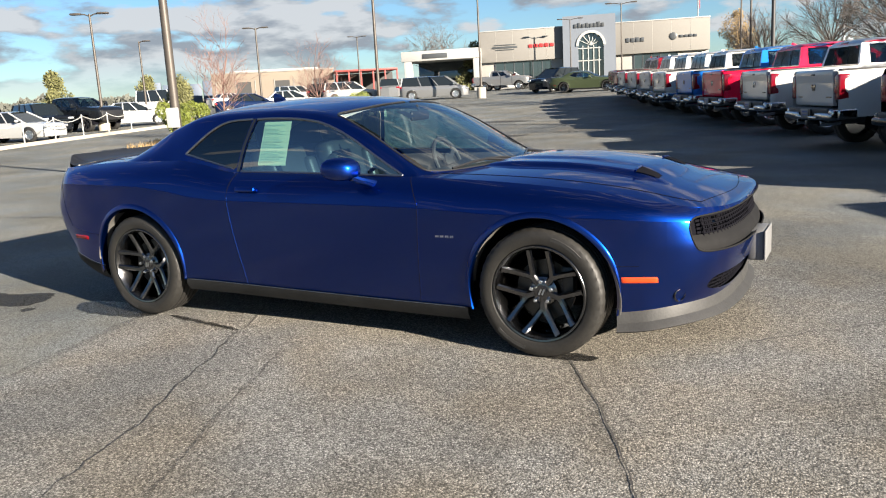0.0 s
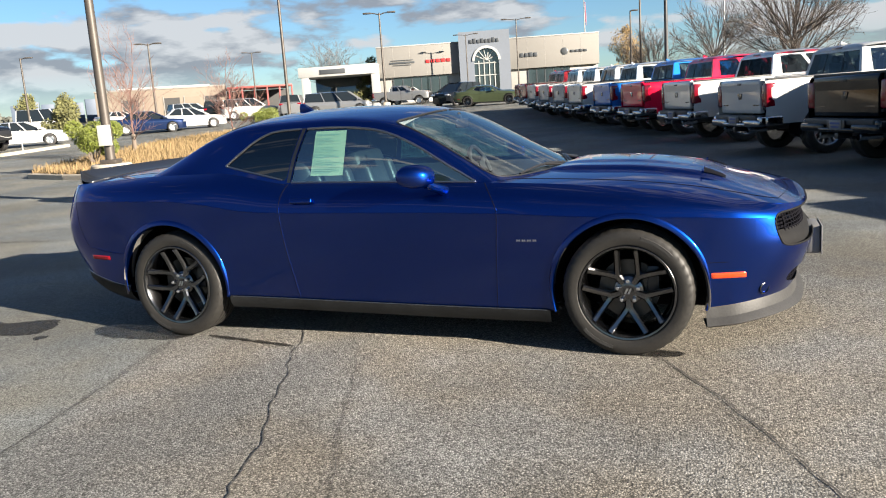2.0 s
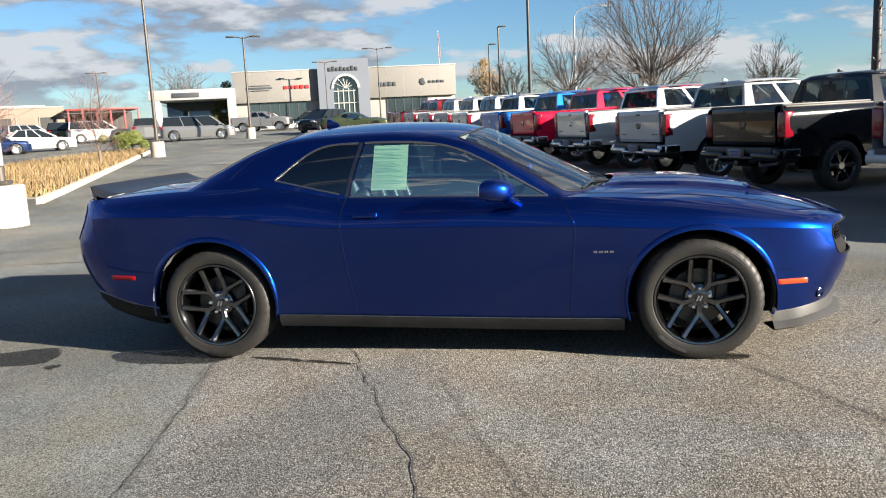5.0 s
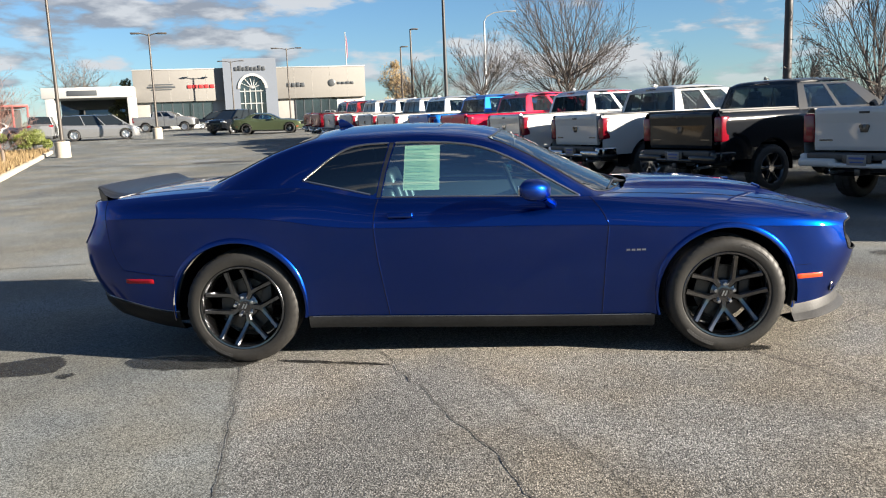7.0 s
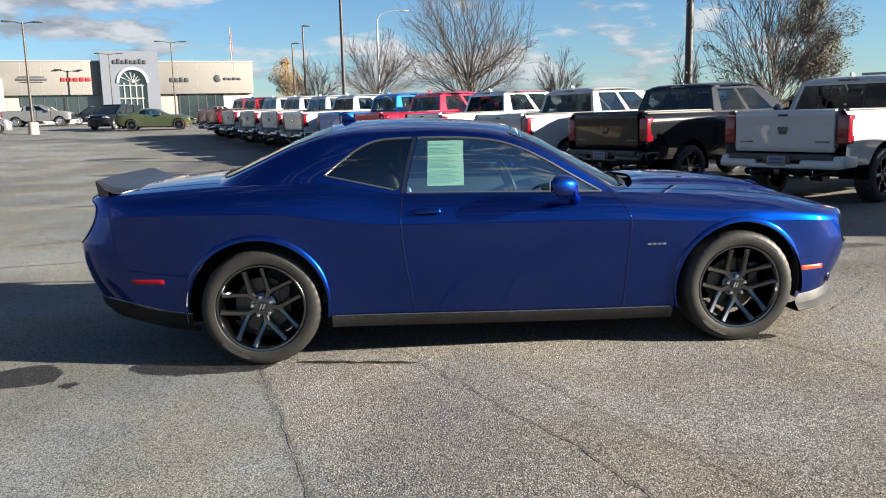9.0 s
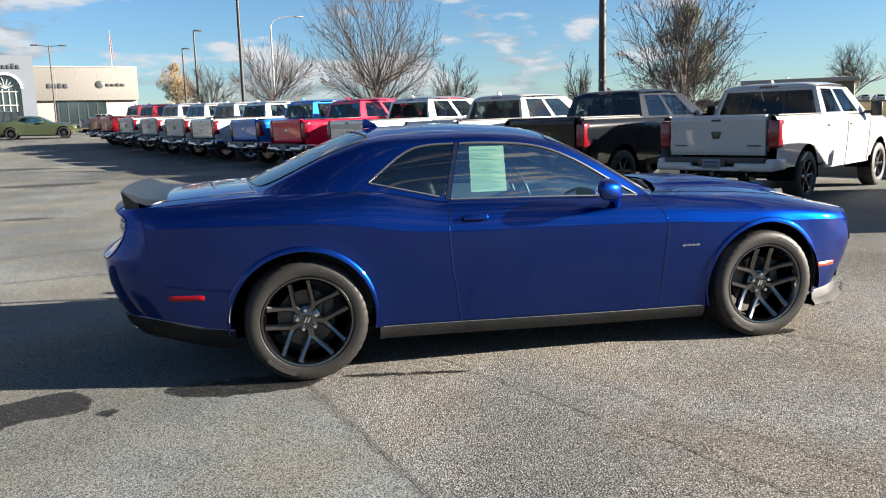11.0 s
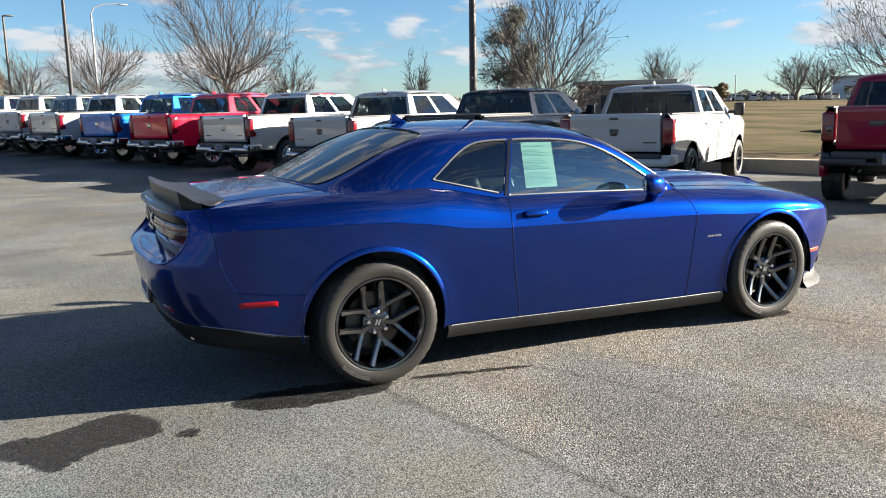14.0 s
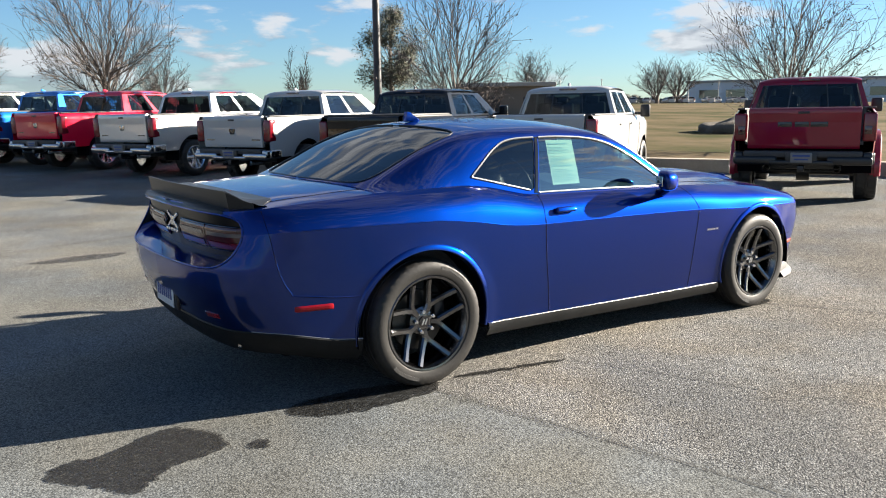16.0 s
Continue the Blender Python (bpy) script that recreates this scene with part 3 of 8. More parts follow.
_tt = np.linspace(0, len(OUT) - 1, 1200)
OX, OY = _fx(_tt), _fy(_tt)
OX = np.convolve(np.pad(OX, 20, mode="reflect", reflect_type="odd"), np.ones(41) / 41, "valid")
_p = np.pad(OY, 20, mode="reflect", reflect_type="odd")
OY = np.convolve(_p, np.ones(41) / 41, "valid")
OX[0], OX[-1], OY[0], OY[-1] = OUT[0][0], OUT[-1][0], 0, 0
OS = np.concatenate([[0], np.cumsum(np.hypot(np.diff(OX), np.diff(OY)))])
_tx, _ty = np.gradient(OX, OS), np.gradient(OY, OS)
ONX, ONY = _ty, -_tx                                   # outward normal, y positive half
SL = OS[-1]
s_of_x = lambda x: np.interp(-np.asarray(x), -OX, OS)

crease = curve([(-2.6, 0.90), (-2.1, 0.925), (-1.45, 0.915), (-1.2, 0.89), (-0.88, 0.84), (-0.64, 0.825), (0.0, 0.815), (0.78, 0.80), (1.2, 0.778), (1.86, 0.758), (2.2, 0.735), (2.43, 0.72)])
top = curve([(-2.6, 1.015), (-2.3, 1.035), (-2.0, 1.055), (-1.6, 1.072), (-1.15, 1.075), (-1.0, 1.06), (-0.62, 0.992), (0.0, 0.978), (0.7, 0.962), (1.2, 0.935), (1.7, 0.89), (2.0, 0.845), (2.25, 0.80), (2.43, 0.775)])
inset = curve([(-2.6, 0.06), (-2.3, 0.10), (-1.7, 0.15), (-1.2, 0.145), (-0.62, 0.115), (0.0, 0.105), (0.7, 0.125), (1.2, 0.155), (1.8, 0.15), (2.2, 0.12), (2.43, 0.06)])
bottom = curve([(-2.6, 0.425), (-2.32, 0.408), (-1.97, 0.342), (-1.04, 0.285), (1.0, 0.243), (1.9, 0.262), (2.2, 0.29), (2.43, 0.30)])
nose_d = curve([(0.25, 0.13), (0.33, 0.085), (0.45, 0.035), (0.55, 0.008), (0.61, 0.0), (0.68, 0.012), (0.74, 0.03), (0.79, 0.06)])
tail_d = curve([(0.35, 0.13), (0.45, 0.07), (0.56, 0.026), (0.66, 0.004), (0.73, 0.0), (0.80, 0.012), (0.90, 0.042), (1.02, 0.088)])
sst = lambda t: np.clip(t, 0, 1) ** 2 * (3 - 2 * np.clip(t, 0, 1))


def body(s, z):
    """Place on the flank, nose and tail, for the way s round the outline and the height z (right half, y negative)."""
    x, y = np.interp(s, OS, OX), np.interp(s, OS, OY)
    nx, ny = np.interp(s, OS, ONX), np.interp(s, OS, ONY)
    zc, zt, D, zb = crease(x), top(x), inset(x), bottom(x)
    a = np.clip((z - zc) / (zt - zc), 0, 1.2)
    b = np.clip((zc - z) / (zc - 0.22), 0, 1)
    ks = 0.34 - 0.14 * sst((x - 1.0) / 0.6)
    d = np.where(z >= zc, D * (ks * a + (1 - ks) * a ** 3.3), (0.030 * b + 0.026 * b ** 2.2) * (1 - 0.35 * np.exp(-((np.abs(x) - AX) / 0.45) ** 4)))
    wn, wt = sst((x - 2.0) / 0.36), sst((-2.2 - x) / 0.32)
    d = (1 - wn - wt) * d + wn * nose_d(z) + wt * tail_d(z)
    # wheel arch flares
    for cx in (AX, -AX):
        r = np.hypot(x - cx, z - WZ)
        d = d - 0.004 * np.exp(-((r - 0.414) / 0.045) ** 2) * (np.abs(y) > 0.8)
    return np.stack([x - nx * d, -(y - ny * d), z + 0 * s], -1)


def flank(x, z):
    s = s_of_x(x)
    p = body(s, np.asarray(z, float))
    s = s + (p[..., 0] - x)
    return body(s, np.asarray(z, float))


NS, R1, R2 = 380, 40, 18
s0 = np.linspace(0, SL, NS)
seams = [  # way along the body as a function of height: door front, door rear, rear bumper
    curve([(0.25, 0.735), (0.45, 0.747), (0.60, 0.756), (0.80, 0.770), (0.88, 0.738), (0.98, 0.655)]),
    curve([(0.28, -0.565), (0.45, -0.592), (0.64, -0.621), (0.84, -0.637), (0.92, -0.628), (1.02, -0.603)]),
    curve([(0.36, -2.230), (0.60, -2.240), (0.66, -2.275), (0.74, -2.302), (0.92, -2.335), (1.04, -2.368)]),
]
rows = np.concatenate([np.linspace(0, 1, R1), 1 + np.linspace(0, 1, R2)[1:]])
cols = []
SS = np.repeat(s0[:, None], len(rows), 1)
for f in seams:
    i0 = int(np.argmin(np.abs(s0 - s_of_x(f(0.6)))))
    cols.append(i0)
    x0 = np.interp(s0[i0], OS, OX)
    zr = np.where(rows <= 1, bottom(x0) + rows * (crease(x0) - bottom(x0)), crease(x0) + (rows - 1) * (top(x0) - crease(x0)))
    sh = s_of_x(f(zr)) - s0[i0]
    fall = sst(1 - np.abs(np.arange(NS) - i0) / 24.0)
    SS += fall[:, None] * sh[None, :]
XX = np.interp(SS, OS, OX)
ZB, ZC, ZT = bottom(XX), crease(XX), top(XX)
ZZ = np.where(rows <= 1, ZB + rows * (ZC - ZB), ZC + (rows - 1) * (ZT - ZC))
BP = body(SS, ZZ)
c1, c2, c3 = cols
cF = int(np.argmin(np.abs(s0 - s_of_x(2.13))))
rF = int(np.argmin(np.abs(ZZ[cF] - 0.515)))
rB = int(np.argmin(np.abs(ZZ[c3 + 4] - 0.603)))
ang = np.linspace(0, 2 * math.pi, 73)[:-1]
ARCH = 0.414
ARCX = {1: AX + 0.002, -1: -AX - 0.018}
full = np.ones((NS - 1, len(rows) - 1), bool)
for cx in ARCX.values():
    carve(BP, full, [(cx + ARCH * math.cos(t), WZ + ARCH * math.sin(t)) for t in ang], (0, 2), where=np.abs(BP[..., 1]) > 0.7)
# openings in nose and tail, in (y, z)
GRILLE = round_poly([(0.6, 0.765), (0.2, 0.765), (-0.74, 0.757), (-0.815, 0.745), (-0.832, 0.70), (-0.826, 0.62), (-0.80, 0.578), (-0.70, 0.570), (0.2, 0.568), (0.6, 0.568)])
LOWGR = round_poly([(0.6, 0.435), (0.2, 0.435), (-0.54, 0.44), (-0.70, 0.425), (-0.68, 0.335), (0.2, 0.318), (0.6, 0.318)])
TAIL = round_poly([(0.6, 1.006), (0.2, 1.006), (-0.60, 1.004), (-0.72, 0.998), (-0.79, 0.972), (-0.817, 0.92), (-0.82, 0.86), (-0.80, 0.80), (-0.75, 0.758), (-0.66, 0.742), (-0.5, 0.738), (0.2, 0.735), (0.6, 0.735)])
onnose, ontail = BP[..., 0] > 1.95, BP[..., 0] < -2.2
carve(BP, full, GRILLE, (1, 2), where=onnose)
carve(BP, full, LOWGR, (1, 2), where=onnose)
carve(BP, full, TAIL, (1, 2), where=ontail)
ii, jj = np.meshgrid(np.arange(NS - 1), np.arange(len(rows) - 1), indexing="ij")
xm = XX[:-1, :-1]
R_FRONT = (ii < cF) | ((jj < rF) & (xm > 1.6))
R_FEND = ~R_FRONT & (ii < c1)
R_DOOR = (ii >= c1) & (ii < c2)
R_REAR = (ii >= c3) | ((jj < rB) & (xm < -1.6))
R_QUART = ~R_REAR & (ii >= c2)
EDGE = BP[:, -1]                                          # the upper edge of the flank
edge_y = lambda x: np.interp(-np.asarray(x), -EDGE[:, 0], EDGE[:, 1])
edge_z = lambda x: np.interp(-np.asarray(x), -EDGE[:, 0], EDGE[:, 2])

# hood and deck
hood_c = curve([(0.6, 0.985), (0.95, 0.985), (1.4, 0.978), (1.8, 0.935), (2.1, 0.865), (2.25, 0.822), (2.37, 0.775)])
deck_c = curve([(-2.53, 1.030), (-2.35, 1.056), (-2.0, 1.091), (-1.75, 1.103), (-1.2, 1.10), (-0.9, 1.08)])


def lid(x, v, zc_f, pw=2.0):
    """Hood or deck: x, and v from the edge (0) to the middle (1)."""
    y, z = edge_y(x), edge_z(x)
    zc = np.maximum(zc_f(x), z)
    return y * (1 - v), z + (zc - z) * (1 - (1 - v) ** pw)


def hood_pt(x, v):
    y, z = lid(x, v, hood_c, 2.4)
    h = 0.026 * sst((0.47 - np.abs(y)) / 0.07) * sst((2.06 - x) / 0.24) * sst((x - 0.75) / 0.4)
    h = h + 0.010 * sst((0.30 - np.abs(y)) / 0.10) * sst((2.1 - x) / 0.7) * sst((x - 0.75) / 0.5)
    return y, z + h


# greenhouse
roof_c = curve([(1.03, 0.955), (0.92, 1.012), (0.75, 1.10), (0.51, 1.222), (0.30, 1.328), (0.18, 1.378), (0.02, 1.412), (-0.2, 1.434), (-0.5, 1.445), (-0.85, 1.436), (-1.02, 1.412), (-1.2, 1.352), (-1.5, 1.222), (-1.81, 1.088)])
rail_w = curve([(0.72, 0.845), (0.5, 0.822), (0.3, 0.800), (0.1, 0.778), (-0.1, 0.762), (-0.4, 0.750), (-0.9, 0.742), (-1.25, 0.735), (-1.5, 0.735), (-1.7, 0.745)])
rail_z = curve([(0.72, 0.968), (0.5, 1.108), (0.3, 1.225), (0.1, 1.312), (-0.1, 1.352), (-0.4, 1.372), (-0.85, 1.366), (-1.02, 1.352), (-1.25, 1.29), (-1.5, 1.178), (-1.7, 1.085)])
NQ1, NQ2 = 30, 34
XF, XB = 1.03, -1.81


def section(x):
    if x > 0.72:
        w = 0.845 * math.sqrt(max(0.0, (XF - x) / (XF - 0.72)))
        zr = 0.968 + (0.955 - 0.968) * (x - 0.72) / (XF - 0.72)
        base = rail = (w, zr)
    elif x < -1.7:
        w = 0.745 * math.sqrt(max(0.0, (x - XB) / (-1.7 - XB)))
        zr = 1.085 + 0.003 * (-1.7 - x) / 0.11
        base = rail = (w, zr)
    else:
        base = (-float(edge_y(x)) - 0.002, float(edge_z(x)) - 0.002)
        rail = (float(rail_w(x)), float(rail_z(x)))
    u = np.linspace(0, 1, NQ1)
    sy = base[0] + (rail[0] - base[0]) * u + 0.018 * np.sin(math.pi * u) * (rail[1] - base[1]) / 0.36
    sz = base[1] + (rail[1] - base[1]) * u
    v = np.linspace(0, 1, NQ2)[1:]
    zc = max(float(roof_c(x)), rail[1])
    ry = rail[0] * (1 - v)
    rz = rail[1] + (zc - rail[1]) * (1 - (1 - v) ** 2.1)
    Y, Z = np.concatenate([sy, ry]), np.concatenate([sz, rz])
    ker = np.array([1, 2, 3, 2, 1]) / 9.0
    for _ in range(3):
        Y2 = np.convolve(np.concatenate([Y[2:0:-1] * 0 + Y[0], Y, -Y[-2:-4:-1]]), ker, "valid")
        Z2 = np.convolve(np.concatenate([Z[2:0:-1] * 0 + Z[0], Z, Z[-2:-4:-1]]), ker, "valid")
        Y2[0], Z2[0] = Y[0], Z[0]
        Y, Z = Y2, Z2
    return Y, Z


gx = np.concatenate([np.linspace(XB, -1.7, 10)[:-1], np.linspace(-1.7, 0.72, 170), np.linspace(0.72, XF, 18)[1:]])
GP = np.zeros((len(gx), NQ1 + NQ2 - 1, 3))
for i, x in enumerate(gx):
    Y, Z = section(x)
    GP[i, :, 0], GP[i, :, 1], GP[i, :, 2] = x, -Y, Z


def on_grid(P, axes, a, b):
    """The place on a grid surface with the given two coordinates."""
    ax, bx = axes
    d = (P[..., ax] - a) ** 2 + (P[..., bx] - b) ** 2
    i, j = np.unravel_index(np.argmin(d), d.shape)
    n, m = d.shape
    i0, i1, j0, j1 = max(i - 1, 0), min(i + 1, n - 1), max(j - 1, 0), min(j + 1, m - 1)
    u, v = P[i1, j] - P[i0, j], P[i, j1] - P[i, j0]
    M = np.array([[u[ax], v[ax]], [u[bx], v[bx]]])
    k = np.linalg.lstsq(M, np.array([a - P[i, j, ax], b - P[i, j, bx]]), rcond=None)[0]
    k = np.clip(k, -2, 2)
    r = P[i, j] + k[0] * u + k[1] * v
    r[ax], r[bx] = a, b
    return r


def crisp(pts, corners, r=0.022):
    """Adds points close to the named corners, so that rounding keeps them tight."""
    out = []
    for k, p in enumerate(pts):
        if k in corners:
            for q in (pts[k - 1], None, pts[(k + 1) % len(pts)]):
                L_ = math.hypot(q[0] - p[0], q[1] - p[1]) if q else 1
                out.append(p if q is None else (p[0] + (q[0] - p[0]) * r / L_, p[1] + (q[1] - p[1]) * r / L_))
        else:
            out.append(p)
    return out


W_DOOR = round_poly(crisp([(-0.592, 1.000), (-0.558, 1.155), (-0.503, 1.326), (-0.36, 1.327), (-0.14, 1.316), (0.045, 1.284), (0.245, 1.195), (0.43, 1.080), (0.622, 0.970), (0.49, 0.973), (0.0, 0.989), (-0.4, 0.997)], (0, 2, 8)), 2)
W_QUART = round_poly(crisp([(-0.628, 1.011), (-0.594, 1.155), (-0.541, 1.326), (-0.685, 1.324), (-0.79, 1.309), (-0.888, 1.260), (-0.977, 1.195), (-1.080, 1.117), (-0.9, 1.075)], (0, 2, 7)), 2)
W_WIND = round_poly([(0.17, 0.3), (0.168, -0.1), (0.15, -0.35), (0.115, -0.57), (0.06, -0.720), (0.18, -0.740), (0.35, -0.765), (0.52, -0.785), (0.69, -0.800), (0.76, -0.755), (0.86, -0.58), (0.955, -0.29), (0.985, 0.0), (0.985, 0.3)], 2)
W_BACK = round_poly([(-1.05, 0.3), (-1.05, -0.1), (-1.04, -0.38), (-1.02, -0.655), (-1.2, -0.660), (-1.4, -0.662), (-1.66, -0.668), (-1.715, -0.53), (-1.75, -0.23), (-1.762, 0.0), (-1.762, 0.3)], 2)
SIDE = np.zeros(GP.shape[:2], bool)
SIDE[:, :NQ1 + 2] = True
GH = GP.copy()
gmask = np.ones((len(gx) - 1, GP.shape[1] - 1), bool)
carve(GH, gmask, W_DOOR, (0, 2), where=SIDE)
carve(GH, gmask, W_QUART, (0, 2), where=SIDE)
carve(GH, gmask, W_WIND, (0, 1), where=~SIDE)
carve(GH, gmask, W_BACK, (0, 1), where=~SIDE)


def pane(poly, axes, where):
    P = GP.copy()
    P[..., 1] += 0.004
    P[..., 2] -= 0.003
    mk = np.ones((len(gx) - 1, GP.shape[1] - 1), bool)
    W = where if where is not None else np.ones(GP.shape[:2], bool)
    keepm = W[:-1, :-1] & W[1:, 1:]
    mk &= keepm
    carve(P, mk, poly, axes, keep=True)
    bm = bmesh.new()
    add_grid(bm, P, mk)
    return bm


def lug_wheel(name, parent, m, rim_mat, lug_mat, R=WR, rim_r=0.258, width=0.245, stem0=64.0, spin=0.0):
    """A tyre on a black five-stem split-spoke rim, with brake disc and lug nuts; its outer face looks to -y."""
    h = width / 2
    bm = bmesh.new()
    # rim barrel and lip
    add_lathe(bm, [(h - 0.02, rim_r - 0.01), (h - 0.02, rim_r - 0.03), (-0.02, rim_r - 0.034), (-h + 0.03, rim_r - 0.022), (-h + 0.012, rim_r - 0.012), (-h + 0.004, rim_r - 0.008), (-h + 0.002, rim_r + 0.002), (-h + 0.008, rim_r + 0.008)], "y", 72)
    add_lathe(bm, [(-h + 0.067, 0.001), (-h + 0.065, 0.03), (-h + 0.069, 0.055), (-h + 0.083, 0.078), (-h + 0.118, 0.085)], "y", 32)
    rim = part(name, bm, RIM_BLACK, parent, "gloss black split-spoke alloy wheel")
    rim.matrix_basis = m
    for k in range(5):
        th = radians(stem0 + 72 * k + spin)
        bm = bmesh.new()
        for sgn in (-1, 1):
            path = [(0.045, 0.0, 0.020), (0.098, 2.0, 0.0195), (0.139, 12.6, 0.0170), (0.189, 19.5, 0.0165), (rim_r - 0.018, 23.5, 0.018)]
            dep = [-h + 0.066, -h + 0.063, -h + 0.052, -h + 0.032, -h + 0.008]
            prev = None
            ctr = [(r * math.cos(th + sgn * radians(a)), r * math.sin(th + sgn * radians(a))) for r, a, w in path]
            for q, ((r, a, w), yd) in enumerate(zip(path, dep)):
                cx, cz = ctr[q]
                qa, qb = ctr[max(q - 1, 0)], ctr[min(q + 1, 4)]
                d = Vector((qb[0] - qa[0], 0, qb[1] - qa[1])).normalized()
                nrm = Vector((-d.z, 0, d.x))
                c = Vector((cx, yd, cz))
                ring = [bm.verts.new(c + nrm * (w * u) + Vector((0, o, 0))) for u, o in ((1.0, 0.036), (1.0, 0.010), (0.55, 0.0), (-0.55, 0.0), (-1.0, 0.010), (-1.0, 0.036))]
                if prev:
                    for e in range(5):
                        bm.faces.new((prev[e], prev[e + 1], ring[e + 1], ring[e]))
                prev = ring
        bmesh.ops.remove_doubles(bm, verts=bm.verts[:], dist=0.004)
        part("spoke", bm, rim_mat, rim, angle=18)
    bm = bmesh.new()
    pr = [(-h + 0.012, rim_r + 0.001), (-h + 0.002, rim_r + 0.012), (-h - 0.004, rim_r + 0.035), (-h - 0.003, rim_r + 0.058), (-h + 0.006, R - 0.017), (-h + 0.018, R - 0.006), (-h + 0.032, R - 0.001)]
    g = [(-0.062, 0), (-0.060, -0.007), (-0.052, -0.007), (-0.050, 0), (-0.022, 0.001), (-0.020, -0.007), (-0.012, -0.007), (-0.010, 0.001)]
    right = [(a, R + o) for a, o in g]
    prof = pr + right + [(-a, r) for a, r in right[::-1]] + [(-a, r) for a, r in pr[::-1]]
    rings = add_lathe(bm, prof, "y", 120)
    for idx in (5, 6, len(prof) - 7, len(prof) - 6):   # shoulder blocks
        for k, v in enumerate(rings[idx]):
            if k % 3 == 0:
                v.co.x *= 0.990
                v.co.z *= 0.990
    part("tyre", bm, TYRE_SIDE, rim, "black low-profile tyre, dusty sidewall", angle=25)
    # faint raised marks of the maker's lettering
    for base in (75, 255):
        bm = bmesh.new()
        rr = rim_r + 0.052
        add_grid(bm, np.array([[(r_ * math.cos(radians(a)), -h - y_, r_ * math.sin(radians(a))) for r_, y_ in ((rr - 0.011, 0.002), (rr - 0.009, 0.0045), (rr + 0.009, 0.0045), (rr + 0.011, 0.002))] for a in np.linspace(base - 34, base, 18)]))
        part("sidewall_mark", bm, RUBBER, rim)
    bm = bmesh.new()
    add_lathe(bm, [(0.0, 0.001), (0.0, 0.165), (0.023, 0.165), (0.023, 0.001)], "y", 48)
    add_lathe(bm, [(-0.03, 0.001), (-0.03, 0.075), (0.0, 0.08)], "y", 32)
    part("brake_disc", bm, BRAKE, rim)
    bm = bmesh.new()
    add_box(bm, (0.13, 0.01, 0.05), (0.07, 0.07, 0.17), 0.015)
    part("brake_caliper", bm, BLACK_TRIM, rim)
    for k in range(5):
        a = radians(stem0 + 36 + 72 * k + spin)
        bm = bmesh.new()
        add_cyl(bm, (0.058 * math.cos(a), -h + 0.063, 0.058 * math.sin(a)), 0.0105, 0.03, "y", 6)
        add_cyl(bm, (0.058 * math.cos(a), -h + 0.045, 0.058 * math.sin(a)), 0.0085, 0.012, "y", 10, r2=0.004)
        part("lug_nut", bm, lug_mat, rim)
    bm = bmesh.new()
    add_cyl(bm, (0, -h + 0.062, 0), 0.030, 0.012, "y", 24)
    cap = part("centre_cap", bm, GLOSS_BLACK, rim)
    bm = bmesh.new()
    for o in (-0.009, 0.009):
        add_box(bm, (o, -h + 0.0545, 0), (0.009, 0.003, 0.034), 0, Matrix.Rotation(radians(25), 4, "Y"))
    part("cap_mark", bm, ALLOY, rim)
    return rim


TAIL_BLACK = mat("tail_black", (0.006, 0.006, 0.0065), 0.3, spec=0.22, var=0.2, scale=12)
CHIN_BLACK = mat("chin_black", (0.008, 0.008, 0.0085), 0.75, spec=0.12, var=0.3, scale=12)
LENS_TAIL = mat("lens_tail", (0.13, 0.006, 0.012), 0.1, coat=1.0, var=0.2, scale=30)
LENS_SMOKE = mat("lens_smoke", (0.05, 0.003, 0.006), 0.15, coat=0.3)
LENS_GREY = mat("lens_grey", (0.10, 0.085, 0.085), 0.12, coat=0.4)
SATIN = mat("satin_black", (0.012, 0.0125, 0.014), 0.36, spec=0.28, var=0.15, scale=20)
SPLITTER = mat("scuffed_lip", (0.03, 0.03, 0.03), 0.55, spec=0.25, var=0.2, scale=10, bump=0.1)
SILL = mat("sill_black", (0.010, 0.0105, 0.011), 0.48, var=0.35, scale=6, rvar=0.08, spec=0.13)
# sunlit inner edge of the arches, its brightness put into the colour
SUNLIT_LINER = mat("sunlit_liner", (0.075, 0.072, 0.066), 0.8, var=0.4, scale=14)
LEATHER = mat("seat_leather", (0.022, 0.023, 0.025), 0.4, var=0.2, scale=15, bump=0.15)
CABIN = mat("cabin_plastic", (0.028, 0.028, 0.029), 0.6, var=0.2, scale=10)
HEADLINER = mat("headliner", (0.36, 0.36, 0.35), 0.9, var=0.1)
PLATE_HOLD = mat("plate_holder", (0.11, 0.11, 0.11), 0.5, var=0.15, scale=20)
PAPER = mat("mint_paper", (0.50, 0.54, 0.38), 0.7, var=0.05, scale=10)
PAPER_INK = mat("paper_ink", (0.30, 0.42, 0.35), 0.8)


